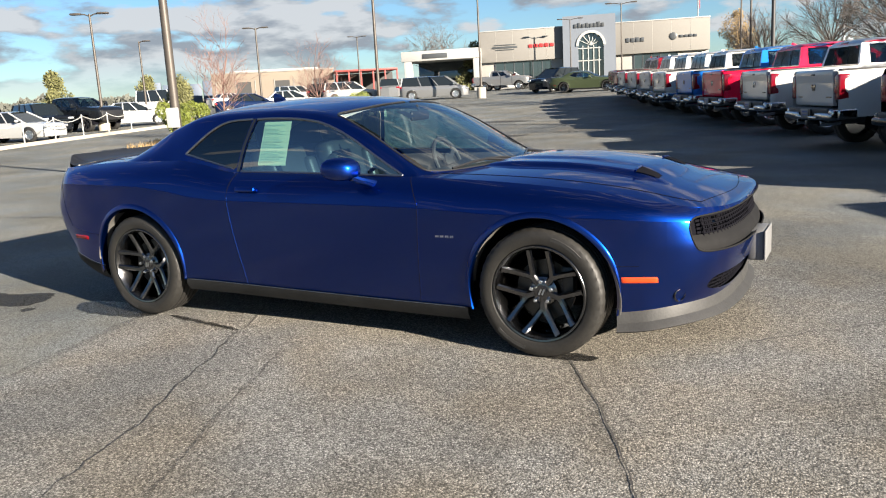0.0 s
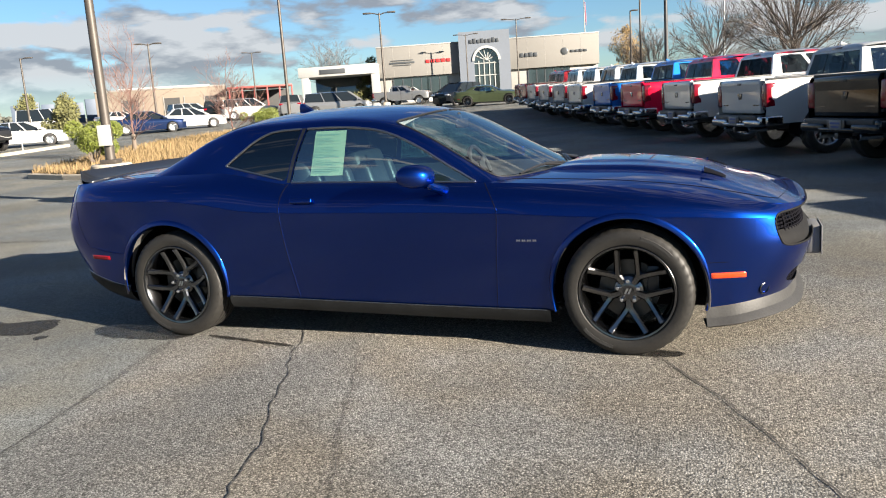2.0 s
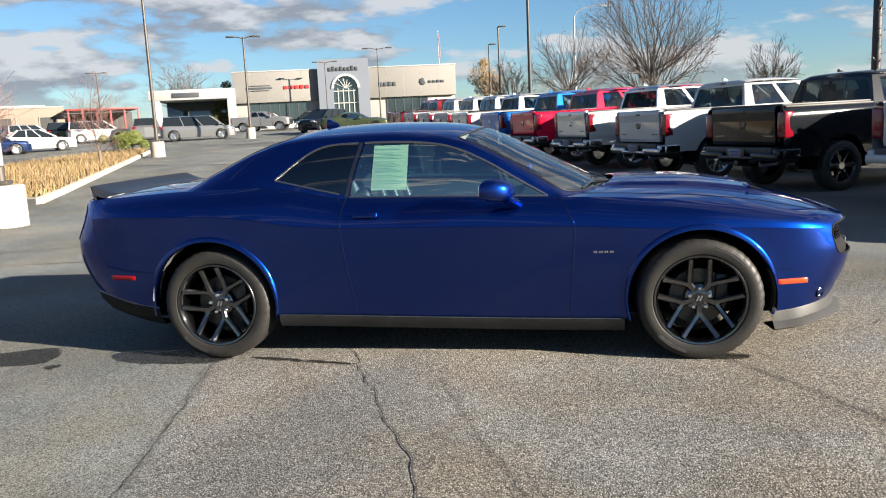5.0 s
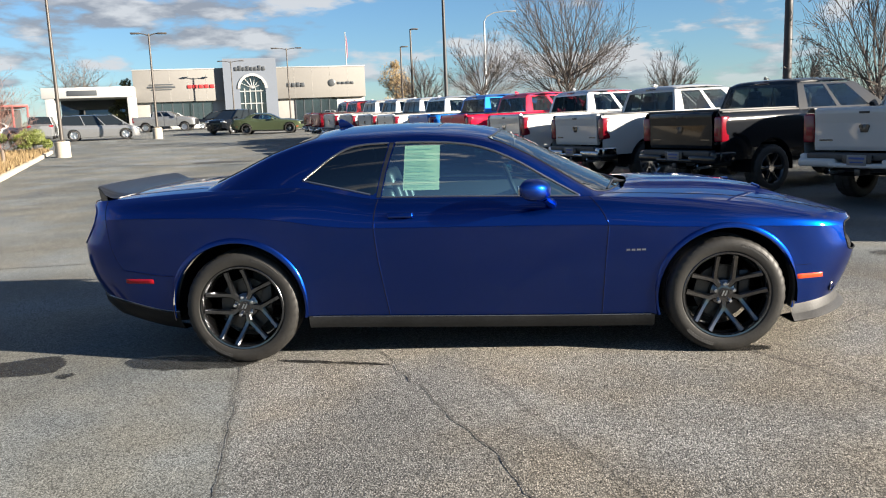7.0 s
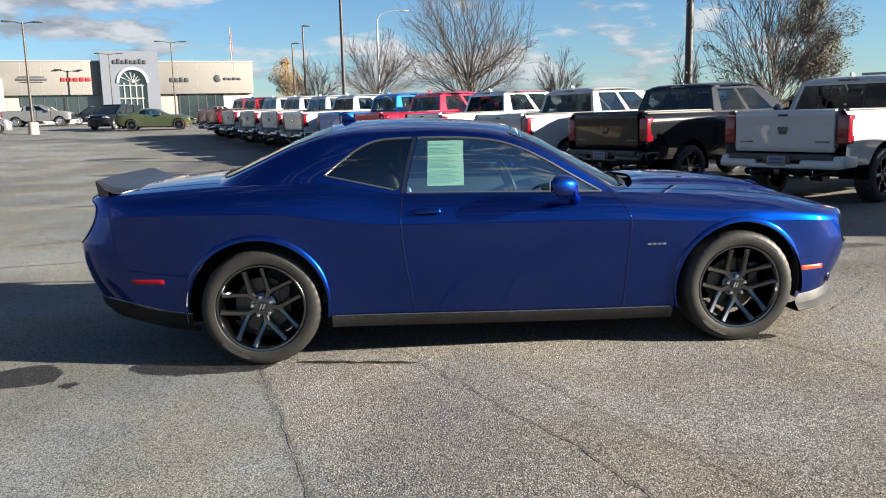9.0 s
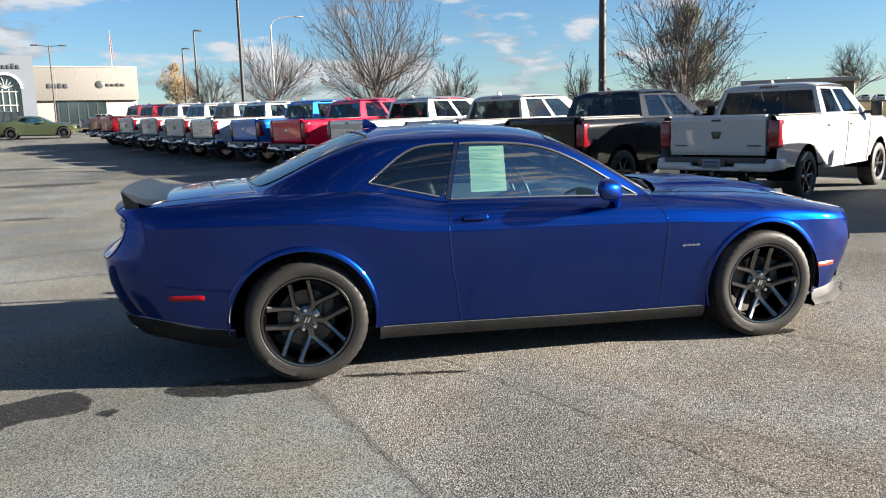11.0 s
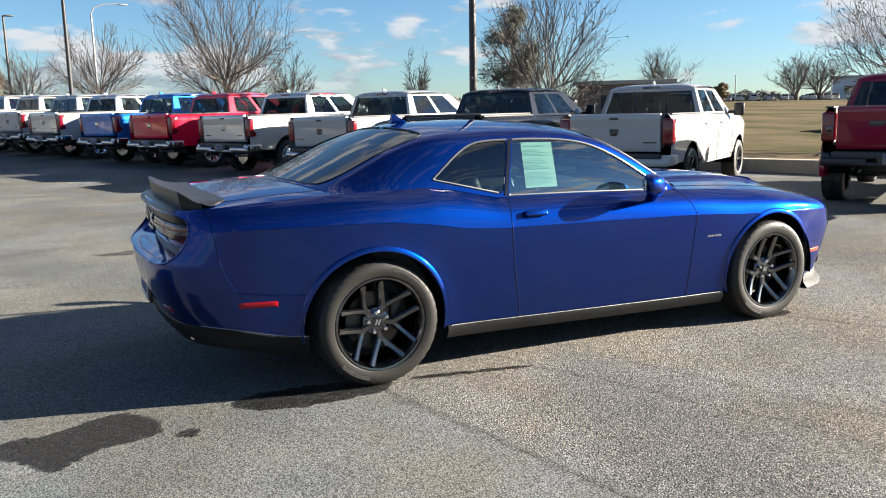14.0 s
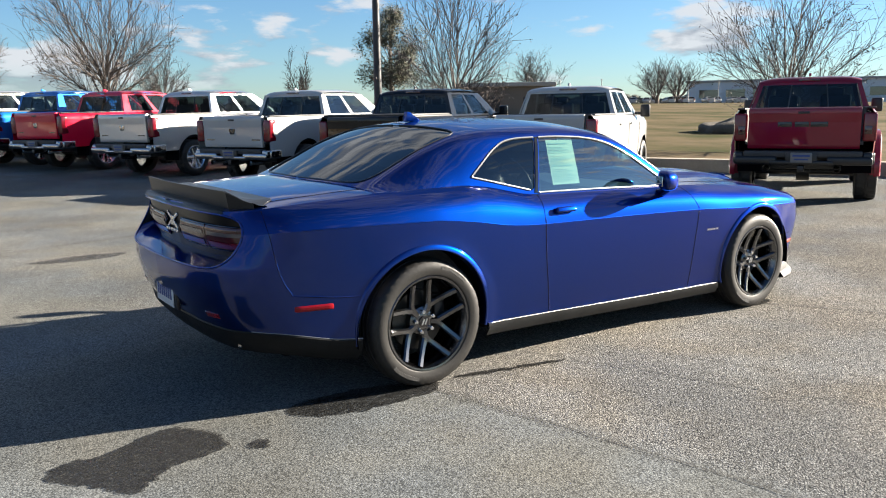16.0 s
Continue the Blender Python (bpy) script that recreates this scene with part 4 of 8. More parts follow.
def coupe(name, PT, label, m, detail=True):
    car = tagged(empty(name, m), label, "car")
    # painted panels
    for nm, reg in (("front_bumper", R_FRONT), ("front_fender", R_FEND), ("door", R_DOOR), ("quarter_panel", R_QUART), ("rear_bumper", R_REAR)):
        for side in (1, -1):
            bm = bmesh.new()
            P = BP.copy()
            P[..., 1] *= side
            add_grid(bm, P, full & reg, flip=side > 0)
            part(nm, bm, PT, car, angle=9)
    # hood
    xs = np.concatenate([np.linspace(0.60, 2.2, 90), np.linspace(2.2, EDGE[:, 0].max() - 0.001, 26)[1:]])
    vs = np.concatenate([np.linspace(0, 0.2, 9)[:-1], np.linspace(0.2, 1, 44)])
    X, V = np.meshgrid(xs, vs, indexing="ij")
    Y, Z = hood_pt(X, V)
    H = np.stack([X, Y, Z], -1)
    hm = np.ones((len(xs) - 1, len(vs) - 1), bool)
    cowl = round_poly([(0.3, -0.83), (0.70, -0.855), (0.80, -0.76), (0.93, -0.55), (1.02, -0.23), (1.04, 0.0), (1.04, 0.4), (0.3, 0.4)], 2)
    carve(H, hm, cowl, (0, 1))
    for side in (1, -1):
        P = H.copy()
        P[..., 1] *= side
        bm = bmesh.new()
        add_grid(bm, P, hm, flip=side < 0)
        part("hood", bm, PT, car, angle=40)
    # deck
    xs = np.linspace(EDGE[:, 0].min() + 0.002, -1.0, 90)
    X, V = np.meshgrid(xs, np.linspace(0, 1, 40), indexing="ij")
    Y, Z = lid(X, V, deck_c, 3.0)
    D = np.stack([X, Y, Z], -1)
    for side in (1, -1):
        P = D.copy()
        P[..., 1] *= side
        bm = bmesh.new()
        add_grid(bm, P, None, flip=side < 0)
        part("trunk_lid", bm, PT, car, angle=40)
    bm = bmesh.new()
    add_grid(bm, GH, gmask)
    part("roof", both(bm), PT, car, "blue roof with broad rear pillars", angle=40)
    for nm, poly, axes, where, gm in (("windshield", W_WIND, (0, 1), ~SIDE, GLASS_WIND), ("rear_window", W_BACK, (0, 1), ~SIDE, GLASS_DARK)):
        part(nm, both(pane(poly, axes, where)), gm, car).visible_shadow = False
    for nm, poly, gm in (("side_window", W_DOOR, GLASS_SIDE), ("quarter_window", W_QUART, GLASS_DARK)):
        for side in (1, -1):
            bm = pane(poly, (0, 2), SIDE)
            if side < 0:
                for v in bm.verts:
                    v.co.y *= -1
            part(nm, bm, gm, car).visible_shadow = False
    # trim round the glass
    for poly, axes, r, mm in ((W_DOOR, (0, 2), 0.0068, TRIM_CHROME), (W_QUART, (0, 2), 0.0068, TRIM_CHROME)):
        for side in (1, -1):
            bm = bmesh.new()
            post = [abs(a - np.interp(b, [1.0, 1.155, 1.329], [-0.611, -0.576, -0.522])) < 0.034 and 1.005 < b < 1.322 for a, b in poly]
            k0 = max(k for k in range(len(post)) if post[k - 1] and not post[k]) if True in post else 0
            ring = [poly[(k0 + k) % len(poly)] for k in range(len(poly)) if not post[(k0 + k) % len(poly)]]
            pts = [on_grid(GP[:, :NQ1 + 3], axes, a, b) for a, b in ring]
            add_tube(bm, [(p[0], side * p[1], p[2]) for p in pts], r, 6)
            part("window_trim", bm, mm, car)
    for side in (1, -1):
        P = []
        for z in np.linspace(1.0, 1.329, 14):
            xd = np.interp(z, [1.0, 1.155, 1.329], [-0.611, -0.576, -0.522])
            P.append([on_grid(GP[:, :NQ1 + 3], (0, 2), xd + o, z) + np.array([0, -0.003, 0]) for o in (-0.012, 0.0, 0.012)])
        P = np.array(P)
        P[..., 1] *= side
        bm = bmesh.new()
        add_grid(bm, P, flip=side > 0)
        part("door_post", bm, GLOSS_BLACK, car)
    for poly in (W_WIND, W_BACK):
        bm = bmesh.new()
        pts = [on_grid(GP[:, NQ1:], (0, 1), a, b) for a, b in poly if b < 0.005]
        add_tube(bm, pts, 0.006, 6)
        part("glass_seal", both(bm), BLACK_TRIM, car)
    # seams
    def seam(pts, r=0.0020):
        bm = bmesh.new()
        add_tube(bm, pts, r, 5)
        part_sides("panel_gap", bm, GAP, car)
    def ridge(name, pts, r, shift):
        bm = bmesh.new()
        add_tube(bm, [(p[0] + shift, p[1] + 0.0012, p[2]) for p in pts], r, 8)
        part_sides(name, bm, PT, car)
    for i in (c1, c2):
        ridge("panel_edge", [BP[i, j] for j in range(0, R1 + 4, 2)], 0.0032, 0.0042)
    ridge("body_crease", [BP[i, R1 - 1] for i in range(0, NS, 3) if -2.2 < XX[i, R1 - 1] < 1.95], 0.0034, 0.0)
    for i in (c1, c2):
        seam([BP[i, j] for j in range(0, BP.shape[1], 2)] + [BP[i, -1]])
    seam([BP[c3, j] for j in range(rB, BP.shape[1], 2)], 0.0014)
    ridge("panel_edge", [BP[c3, j] for j in range(rB, R1 + 8, 2)], 0.003, 0.0040)
    bm = bmesh.new()
    add_tube(bm, [tuple(BP[i, rB] + np.array([0, 0.0002, 0.0040])) for i in range(int(np.argmin(np.abs(XX[:, rB] + 1.885))), c3 + 1)], 0.003, 6)
    part_sides("panel_edge", bm, PT, car)
    seam([BP[i, rB] for i in range(int(np.argmin(np.abs(XX[:, rB] + 1.885))), c3 + 1)], 0.0014)
    seam([BP[i, rF] for i in range(int(np.argmin(np.abs(XX[:, rF] - 1.99))), int(np.argmin(np.abs(XX[:, rF] - 1.84))))])
    for side_v in (0.155,):
        pts = []
        for x in np.linspace(0.80, 2.24, 40):
            y, z = hood_pt(np.array(x), np.array(side_v))
            pts.append((x, float(y), float(z) + 0.0005))
        seam(pts)
    pts = []
    for v in np.linspace(0.155, 1.0, 24):
        x = 2.24 + 0.075 * (1 - (1 - (v - 0.155) / 0.845) ** 2)
        y, z = hood_pt(np.array(x), np.array(v))
        pts.append((x, float(y), float(z)))
    seam(pts)
    pts = []
    for x in np.linspace(-2.46, -1.72, 24):
        y, z = lid(np.array(x), np.array(0.16), deck_c, 3.0)
        pts.append((x, float(y), float(z)))
    seam(pts)
    # wheel arches: lips, dark wells, and liner strips painted lighter on the sunlit side
    for cx in ARCX.values():
        bm = bmesh.new()
        lo = -14 if cx > 0 else -10
        hi = 196 if cx > 0 else 188
        aa = [radians(a) for a in np.linspace(lo, hi, 60)]
        pr = []
        for a in aa:
            p = flank(cx + (ARCH + 0.03) * math.cos(a), max(WZ + (ARCH + 0.03) * math.sin(a), 0.30))
            pr.append((cx + ARCH * math.cos(a), float(p[1]), WZ + ARCH * math.sin(a)))
        rings = []
        for (x, y, z), a in zip(pr, aa):
            dr = Vector((math.cos(a), 0, math.sin(a)))
            c = Vector((x, y, z))
            w = 0.012 + 0.018 * float(sst((math.sin(a) + 0.25) / 0.9))
            rings.append([bm.verts.new(q) for q in (c + dr * w + Vector((0, 0.003, 0)), c + dr * (w - 0.002) + Vector((0, -0.001, 0)), c + dr * (w * 0.55) + Vector((0, -0.010, 0)), c - dr * 0.002 + Vector((0, -0.012, 0)), c - dr * 0.006 + Vector((0, -0.006, 0)), c - dr * 0.003 + Vector((0, 0.05, 0)))])
        for A, B in zip(rings, rings[1:]):
            for k in range(5):
                bm.faces.new((A[k], A[k + 1], B[k + 1], B[k]))
        part_sides("arch_lip", bm, PT, car)
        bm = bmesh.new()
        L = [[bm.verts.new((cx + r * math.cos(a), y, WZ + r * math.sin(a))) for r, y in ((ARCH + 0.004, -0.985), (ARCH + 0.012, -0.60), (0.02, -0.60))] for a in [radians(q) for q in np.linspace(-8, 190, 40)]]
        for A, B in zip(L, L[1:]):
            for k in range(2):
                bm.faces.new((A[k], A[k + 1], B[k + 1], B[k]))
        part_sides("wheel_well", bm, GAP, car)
        bm = bmesh.new()
        add_grid(bm, np.array([[(cx + r * math.cos(a), y, WZ + r * math.sin(a)) for r, y in ((ARCH + 0.002, -0.992), (ARCH - 0.004, -0.975), (ARCH - 0.002, -0.90))] for a in [radians(q) for q in np.linspace(118, 176, 20)]]))
        part_sides("sunlit_liner", bm, SUNLIT_LINER, car, "plastic wheel arch liner, painted lighter where sun strikes it")
    for cx, spin in ((AX, -10.0), (-AX, 0.0)):
        for side in (1, -1):
            mm = pose(cx, -side * TRACK, WZ) @ (Matrix() if side > 0 else Matrix.Rotation(math.pi, 4, "Z"))
            lug_wheel("wheel", car, mm, RIM_BLACK, CHROME, spin=spin)
    # sills, floor and lower valances
    bm = bmesh.new()
    P = []
    for x in np.linspace(-1.062, 1.050, 44):
        zb = float(bottom(x))
        y = float(flank(x, zb)[1])
        P.append([(x, y + 0.01, zb + 0.006), (x, y - 0.012, zb - 0.001), (x, y - 0.014, zb - 0.030), (x, y + 0.012, zb - 0.075), (x, y + 0.10, zb - 0.085)])
    add_grid(bm, np.array(P))
    part_sides("rocker_panel", bm, SILL, car, "satin black side sill")
    bm = bmesh.new()
    add_tube(bm, [(x, float(flank(x, float(bottom(x)))[1]) - 0.012, float(bottom(x)) + 0.001) for x in np.linspace(-1.04, 1.03, 40)], 0.0022, 6)
    part_sides("sill_edge", bm, TRIM_CHROME, car)
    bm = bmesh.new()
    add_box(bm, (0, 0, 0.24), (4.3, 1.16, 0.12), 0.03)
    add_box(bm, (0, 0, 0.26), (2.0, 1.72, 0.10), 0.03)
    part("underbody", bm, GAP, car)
    bm = bmesh.new()
    add_tube(bm, [tuple(flank(x, float(bottom(x)) + 0.003) + np.array([0, -0.003, 0])) for x in np.linspace(-1.02, 1.02, 40)], 0.0022, 5)
    part_sides("sill_edge", bm, DARK_CHROME, car)
    # front lip spoiler
    P = []
    ss = np.linspace(0, float(s_of_x(1.885)), 60)
    for s in ss:
        zb = float(bottom(np.interp(s, OS, OX)))
        p = body(np.array(s), np.array(zb))
        nx, ny = float(np.interp(s, OS, ONX)), -float(np.interp(s, OS, ONY))
        f = 0.9 + 0.25 * min(1, (float(p[0]) - 1.88) / 0.15)
        o = lambda d, z: (float(p[0]) + nx * d, float(p[1]) + ny * d, z)
        P.append([o(0.0, zb + 0.012), o(0.006 * f, zb - 0.005), o(0.012 * f, zb - 0.05), o(0.040 * f, zb - 0.078), o(0.046 * f, zb - 0.086), o(0.03 * f, zb - 0.096), o(-0.14, zb - 0.09)])
    bm = bmesh.new()
    add_grid(bm, np.array(P))
    part("lip_spoiler", both(bm), SPLITTER, car, "scuffed grey front lip spoiler")
    # the lip runs up the front of the arch
    bm = bmesh.new()
    rings = []
    for a in np.linspace(radians(-13), radians(24), 20):
        cx = ARCX[1]
        x, z = cx + (ARCH - 0.002) * math.cos(a), WZ + (ARCH - 0.002) * math.sin(a)
        y = float(flank(x + 0.03, max(z, 0.28))[1])
        w = 0.006 + 0.016 * (1 - (a - radians(-13)) / radians(37))
        d = Vector((math.cos(a), 0, math.sin(a)))
        c = Vector((x, y, z))
        rings.append([bm.verts.new(q) for q in (c + d * w + Vector((0, 0.002, 0)), c + d * w * 0.7 + Vector((0, -0.012, 0)), c - d * 0.006 + Vector((0, -0.013, 0)), c - d * 0.008 + Vector((0, 0.05, 0)))])
    for A, B in zip(rings, rings[1:]):
        for k in range(3):
            bm.faces.new((A[k], A[k + 1], B[k + 1], B[k]))
    part_sides("lip_end", bm, SPLITTER, car, "scuffed grey end of the front lip")
    # rear valance
    P = []
    for s in np.linspace(SL, float(s_of_x(-1.88)), 50):
        zb = float(bottom(np.interp(s, OS, OX)))
        p = body(np.array(s), np.array(zb))
        nx, ny = float(np.interp(s, OS, ONX)), -float(np.interp(s, OS, ONY))
        o = lambda d, z: (float(p[0]) + nx * d, float(p[1]) + ny * d, z)
        P.append([o(-0.004, zb + 0.01), o(0.004, zb - 0.006), o(-0.01, zb - 0.06), o(-0.06, zb - 0.12), o(-0.2, zb - 0.13)])
    bm = bmesh.new()
    add_grid(bm, np.array(P), flip=True)
    part("rear_valance", both(bm), SILL, car, "black lower rear valance")
    bm = bmesh.new()
    add_tube(bm, [tuple(body(np.array(s), np.array(float(bottom(np.interp(s, OS, OX))) + 0.002))) for s in np.linspace(float(s_of_x(-2.45)), float(s_of_x(-1.88)), 24)], 0.0026, 6)
    part_sides("valance_edge", bm, TRIM_CHROME, car)
    for side in (1, -1):
        bm = bmesh.new()
        rings = []
        for x, k in ((-2.20, 1.0), (-2.405, 1.0), (-2.412, 0.94), (-2.405, 0.86), (-2.25, 0.84)):
            rings.append([bm.verts.new((x + 0.03 * math.cos(t) * (x < -2.3), side * -0.60 + 0.105 * k * math.copysign(abs(math.cos(t)) ** 0.6, math.cos(t)), 0.345 + 0.036 * k * math.copysign(abs(math.sin(t)) ** 0.6, math.sin(t)))) for t in np.linspace(0, 2 * math.pi, 29)[:-1]])
        for A, B in zip(rings, rings[1:]):
            for k in range(28):
                bm.faces.new((A[k], A[(k + 1) % 28], B[(k + 1) % 28], B[k]))
        part("exhaust_tip", bm, CHROME, car, "wide chrome exhaust tip")
    # nose openings
    bm = bmesh.new()
    P = np.stack([body(np.full(12, s), np.linspace(0.555, 0.775, 12)) - np.array([0.085, 0, 0]) for s in np.linspace(0, float(s_of_x(2.10)), 40)])
    P[..., 0] -= 0.02 * np.abs(P[..., 1])
    add_grid(bm, P)
    part("grille_back", both(bm), GAP, car)
    bm = bmesh.new()
    for z in np.linspace(0.60, 0.755, 9):
        add_tube(bm, [tuple(body(np.array(s), np.array(z)) - np.array([0.055, 0, 0])) for s in np.linspace(0, float(s_of_x(2.33)), 16)], 0.004, 4)
    for s in np.linspace(0.02, float(s_of_x(2.33)), 20):
        add_tube(bm, [tuple(body(np.array(s), np.array(z)) - np.array([0.055, 0, 0])) for z in np.linspace(0.6, 0.755, 5)], 0.004, 4)
    part("grille_mesh", both(bm), GAP, car)
    bm = bmesh.new()
    P = np.stack([body(np.full(8, s), np.linspace(0.56, 0.655, 8)) - np.array([0.02, 0, 0]) - np.outer(np.linspace(0, 1, 8) ** 2, np.array([0.04, 0, 0])) for s in np.linspace(0, float(s_of_x(2.16)), 40)])
    add_grid(bm, P)
    part("grille_chin", both(bm), CHIN_BLACK, car, "satin black panel under the grille")
    for yy in (0.50, 0.70):
        for side in (1, -1):
            bm = bmesh.new()
            xx = 2.30 if yy < 0.6 else 2.175
            add_lathe(bm, [(xx - 0.06, 0.001), (xx - 0.045, 0.05), (xx - 0.012, 0.064), (xx, 0.068), (xx + 0.004, 0.075), (xx - 0.03, 0.082)], "x", 32, c=(0, -side * yy, 0.678))
            part("headlight", bm, DARK_CHROME, car, "round headlight in a dark bezel")
    bm = bmesh.new()
    pts = [on_grid(BP[:120], (1, 2), a, b) for a, b in GRILLE if a < 0.01]
    add_tube(bm, pts, 0.005, 6)
    part("grille_surround", both(bm), CHIN_BLACK, car)
    bm = bmesh.new()
    P = np.stack([body(np.full(6, s), np.linspace(0.305, 0.45, 6)) - np.array([0.05, 0, 0]) for s in np.linspace(0, float(s_of_x(2.22)), 24)])
    add_grid(bm, P)
    part("lower_grille", both(bm), GAP, car)
    bm = bmesh.new()
    for z in np.linspace(0.335, 0.425, 5):
        add_tube(bm, [tuple(body(np.array(s), np.array(z)) - np.array([0.02, 0, 0])) for s in np.linspace(0, float(s_of_x(2.28)), 16)], 0.004, 4)
    for s in np.linspace(0.03, float(s_of_x(2.28)), 16):
        add_tube(bm, [tuple(body(np.array(s), np.array(z)) - np.array([0.02, 0, 0])) for z in (0.325, 0.375, 0.43)], 0.003, 4)
    part("lower_grille_mesh", both(bm), GAP, car)
    for side in (1, -1):
        bm = bmesh.new()
        s = float(s_of_x(2.20))
        p = body(np.array(s), np.array(0.352))
        add_lathe(bm, [(-0.02, 0.001), (-0.01, 0.024), (0.004, 0.030), (0.0, 0.036)], "x", 20)
        fog = part("fog_lamp", bm, DARK_CHROME, car)
        fog.matrix_basis = pose(float(p[0]) + 0.002, side * float(p[1]), 0.352, 0, 8, -side * 42)
    # front plate on its bracket
    bm = bmesh.new()
    add_box(bm, (2.45, -0.0, 0.488), (0.09, 0.28, 0.17), 0.014)
    fp = part("front_plate", bm, PLATE_HOLD, car, "blank front plate on a grey bracket")
    bm = bmesh.new()
    add_box(bm, (2.499, 0, 0.488), (0.006, 0.31, 0.17), 0.001)
    part("plate_face", bm, PLATE, fp)
    # tail: a deep recess with a shelf below, a black panel and the lamps on it
    def tail_at(y, z, o=0.0):
        """A place on the black tail panel, moved inwards by o."""
        b = body(np.array(SL - np.interp(y, OY[::-1][:400], (SL - OS)[::-1][:400])), np.array(0.90))
        return np.array((float(b[0]) + 0.082 - 0.22 * (z - 0.88) + o, float(b[1]) * 0.965, z))
    bm = bmesh.new()
    add_grid(bm, np.array([[tail_at(y, z) for z in np.linspace(0.755, 1.02, 8)] for y in np.linspace(0.0, 0.885, 44)]))
    part("tail_panel", both(bm), TAIL_BLACK, car, "gloss black panel round the tail lights")
    ring = sorted((on_grid(BP[-130:], (1, 2), a, b) for a, b in [q for q in TAIL if q[0] < -0.004] + [(-0.0005, 1.0055), (-0.0005, 0.736)]), key=lambda q: math.atan2(-q[1], q[2] - 0.87))
    wall_ = np.array([[p, p + np.array([0.004, 0.002, 0]), p + np.array([0.05, 0.012, 0.003]), p + np.array([0.15, 0.030, 0.005])] for p in ring])
    low_ = [k for k, p in enumerate(ring) if p[2] < 0.80]
    bm = bmesh.new()
    add_grid(bm, wall_[:low_[0] + 1])
    part("tail_recess", both(bm), TAIL_BLACK, car)
    bm = bmesh.new()
    shelf = wall_[low_[0]:].copy()
    shelf[:, 2] += np.array([0.02, 0, 0.018])
    shelf[:, 3] += np.array([0, 0, 0.034])
    add_grid(bm, shelf)
    part("tail_shelf", both(bm), PT, car, "body-coloured shelf under the tail lights", angle=50)
    for side in (1, -1):
        for yA, yB in ((0.13, 0.500), (0.508, 0.848)):
            P = []
            for y in np.linspace(yA, yB, 16):
                e = min(1.0, 0.45 + min(y - 0.13, 0.848 - y) / 0.03)
                P.append([tail_at(y, 0.876 + (q - 0.5) * 0.122 * e, -0.004 - 0.018 * math.sin(math.pi * q) ** 0.4) * np.array([1, side, 1]) for q in np.linspace(0, 1, 13)])
            P = np.array(P)
            bm = bmesh.new()
            add_grid(bm, P, flip=side < 0)
            lamp = part("tail_light", bm, LENS_SMOKE, car, "smoked red tail light in a black panel")
            for nm, a, b, mm in (("lower_lens", 1, 5, LENS_TAIL), ("reverse_lens", 7, 10, LENS_GREY)):
                bm = bmesh.new()
                add_grid(bm, P[1:-1, a:b] + np.array([-0.003, 0, 0]), flip=side < 0)
                part(nm, bm, mm, lamp)
            bm = bmesh.new()
            for line_ in (P[:, 12], P[:, 0], P[0] if yA < 0.3 else P[-1]):
                add_tube(bm, [tuple(q + np.array([-0.002, 0, 0])) for q in line_], 0.0045, 5)
            part("lamp_frame", bm, DARK_CHROME, lamp)
    bm = bmesh.new()
    xb = float(tail_at(0.0, 0.92)[0]) - 0.008
    for a in (-24, 24):
        add_box(bm, (xb, 0, 0.915), (0.010, 0.20, 0.020), 0.006, Matrix.Rotation(radians(a), 4, "X"))
    add_box(bm, (xb, 0, 0.912), (0.012, 0.05, 0.055), 0.010)
    for q in range(5):
        add_box(bm, (xb - 0.006, -0.088 + 0.044 * q, 0.862), (0.008, 0.030, 0.018), 0.003)
    part("tail_badge", bm, LENS_CLEAR, car)
    bm = bmesh.new()
    add_tube(bm, ring, 0.006, 8)
    part("tail_surround", both(bm), PT, car)
    # black strip between the tail opening and the spoiler
    P = []
    for y in np.concatenate([np.linspace(0.0, 0.60, 20), np.linspace(0.62, 0.72, 8)]):
        sy_ = SL - np.interp(y, OY[::-1][:400], (SL - OS)[::-1][:400])
        k = float(sst((y - 0.60) / 0.12))
        z0_ = 1.000 + 0.004 * k
        col = [body(np.array(sy_), np.array(z0_ + (float(top(-2.55)) - z0_) * q)) + np.array([-0.003, 0, 0.001]) for q in (0, 0.5, 1)]
        e = col[-1]
        for dx in (0.02, 0.045, 0.07):
            xd = float(e[0]) + dx * (1 - 0.8 * k)
            ye = abs(float(edge_y(xd)))
            col.append(np.array((xd, float(e[1]), float(lid(np.array(xd), np.array(max(0.0, 1 - abs(float(e[1])) / ye)), deck_c, 3.0)[1]) + 0.003)))
        P.append(col)
    bm = bmesh.new()
    add_grid(bm, np.array(P), flip=True)
    part("tail_strip", both(bm), TAIL_BLACK, car)
    # rear plate in its recess
    bm = bmesh.new()
    add_box(bm, (-2.578, 0, 0.535), (0.02, 0.40, 0.19), 0.006)
    rp = part("rear_plate", bm, BLACK_TRIM, car, "white licence plate in a dark recess")
    bm = bmesh.new()
    add_box(bm, (-2.593, 0, 0.525), (0.006, 0.305, 0.155), 0.002)
    part("plate_face", bm, PLATE_REAR, rp)
    bm = bmesh.new()
    for q in range(7):
        add_box(bm, (-2.5975, -0.117 + q * 0.039, 0.52), (0.002, 0.024, 0.066))
    part("plate_print", bm, INK, rp)
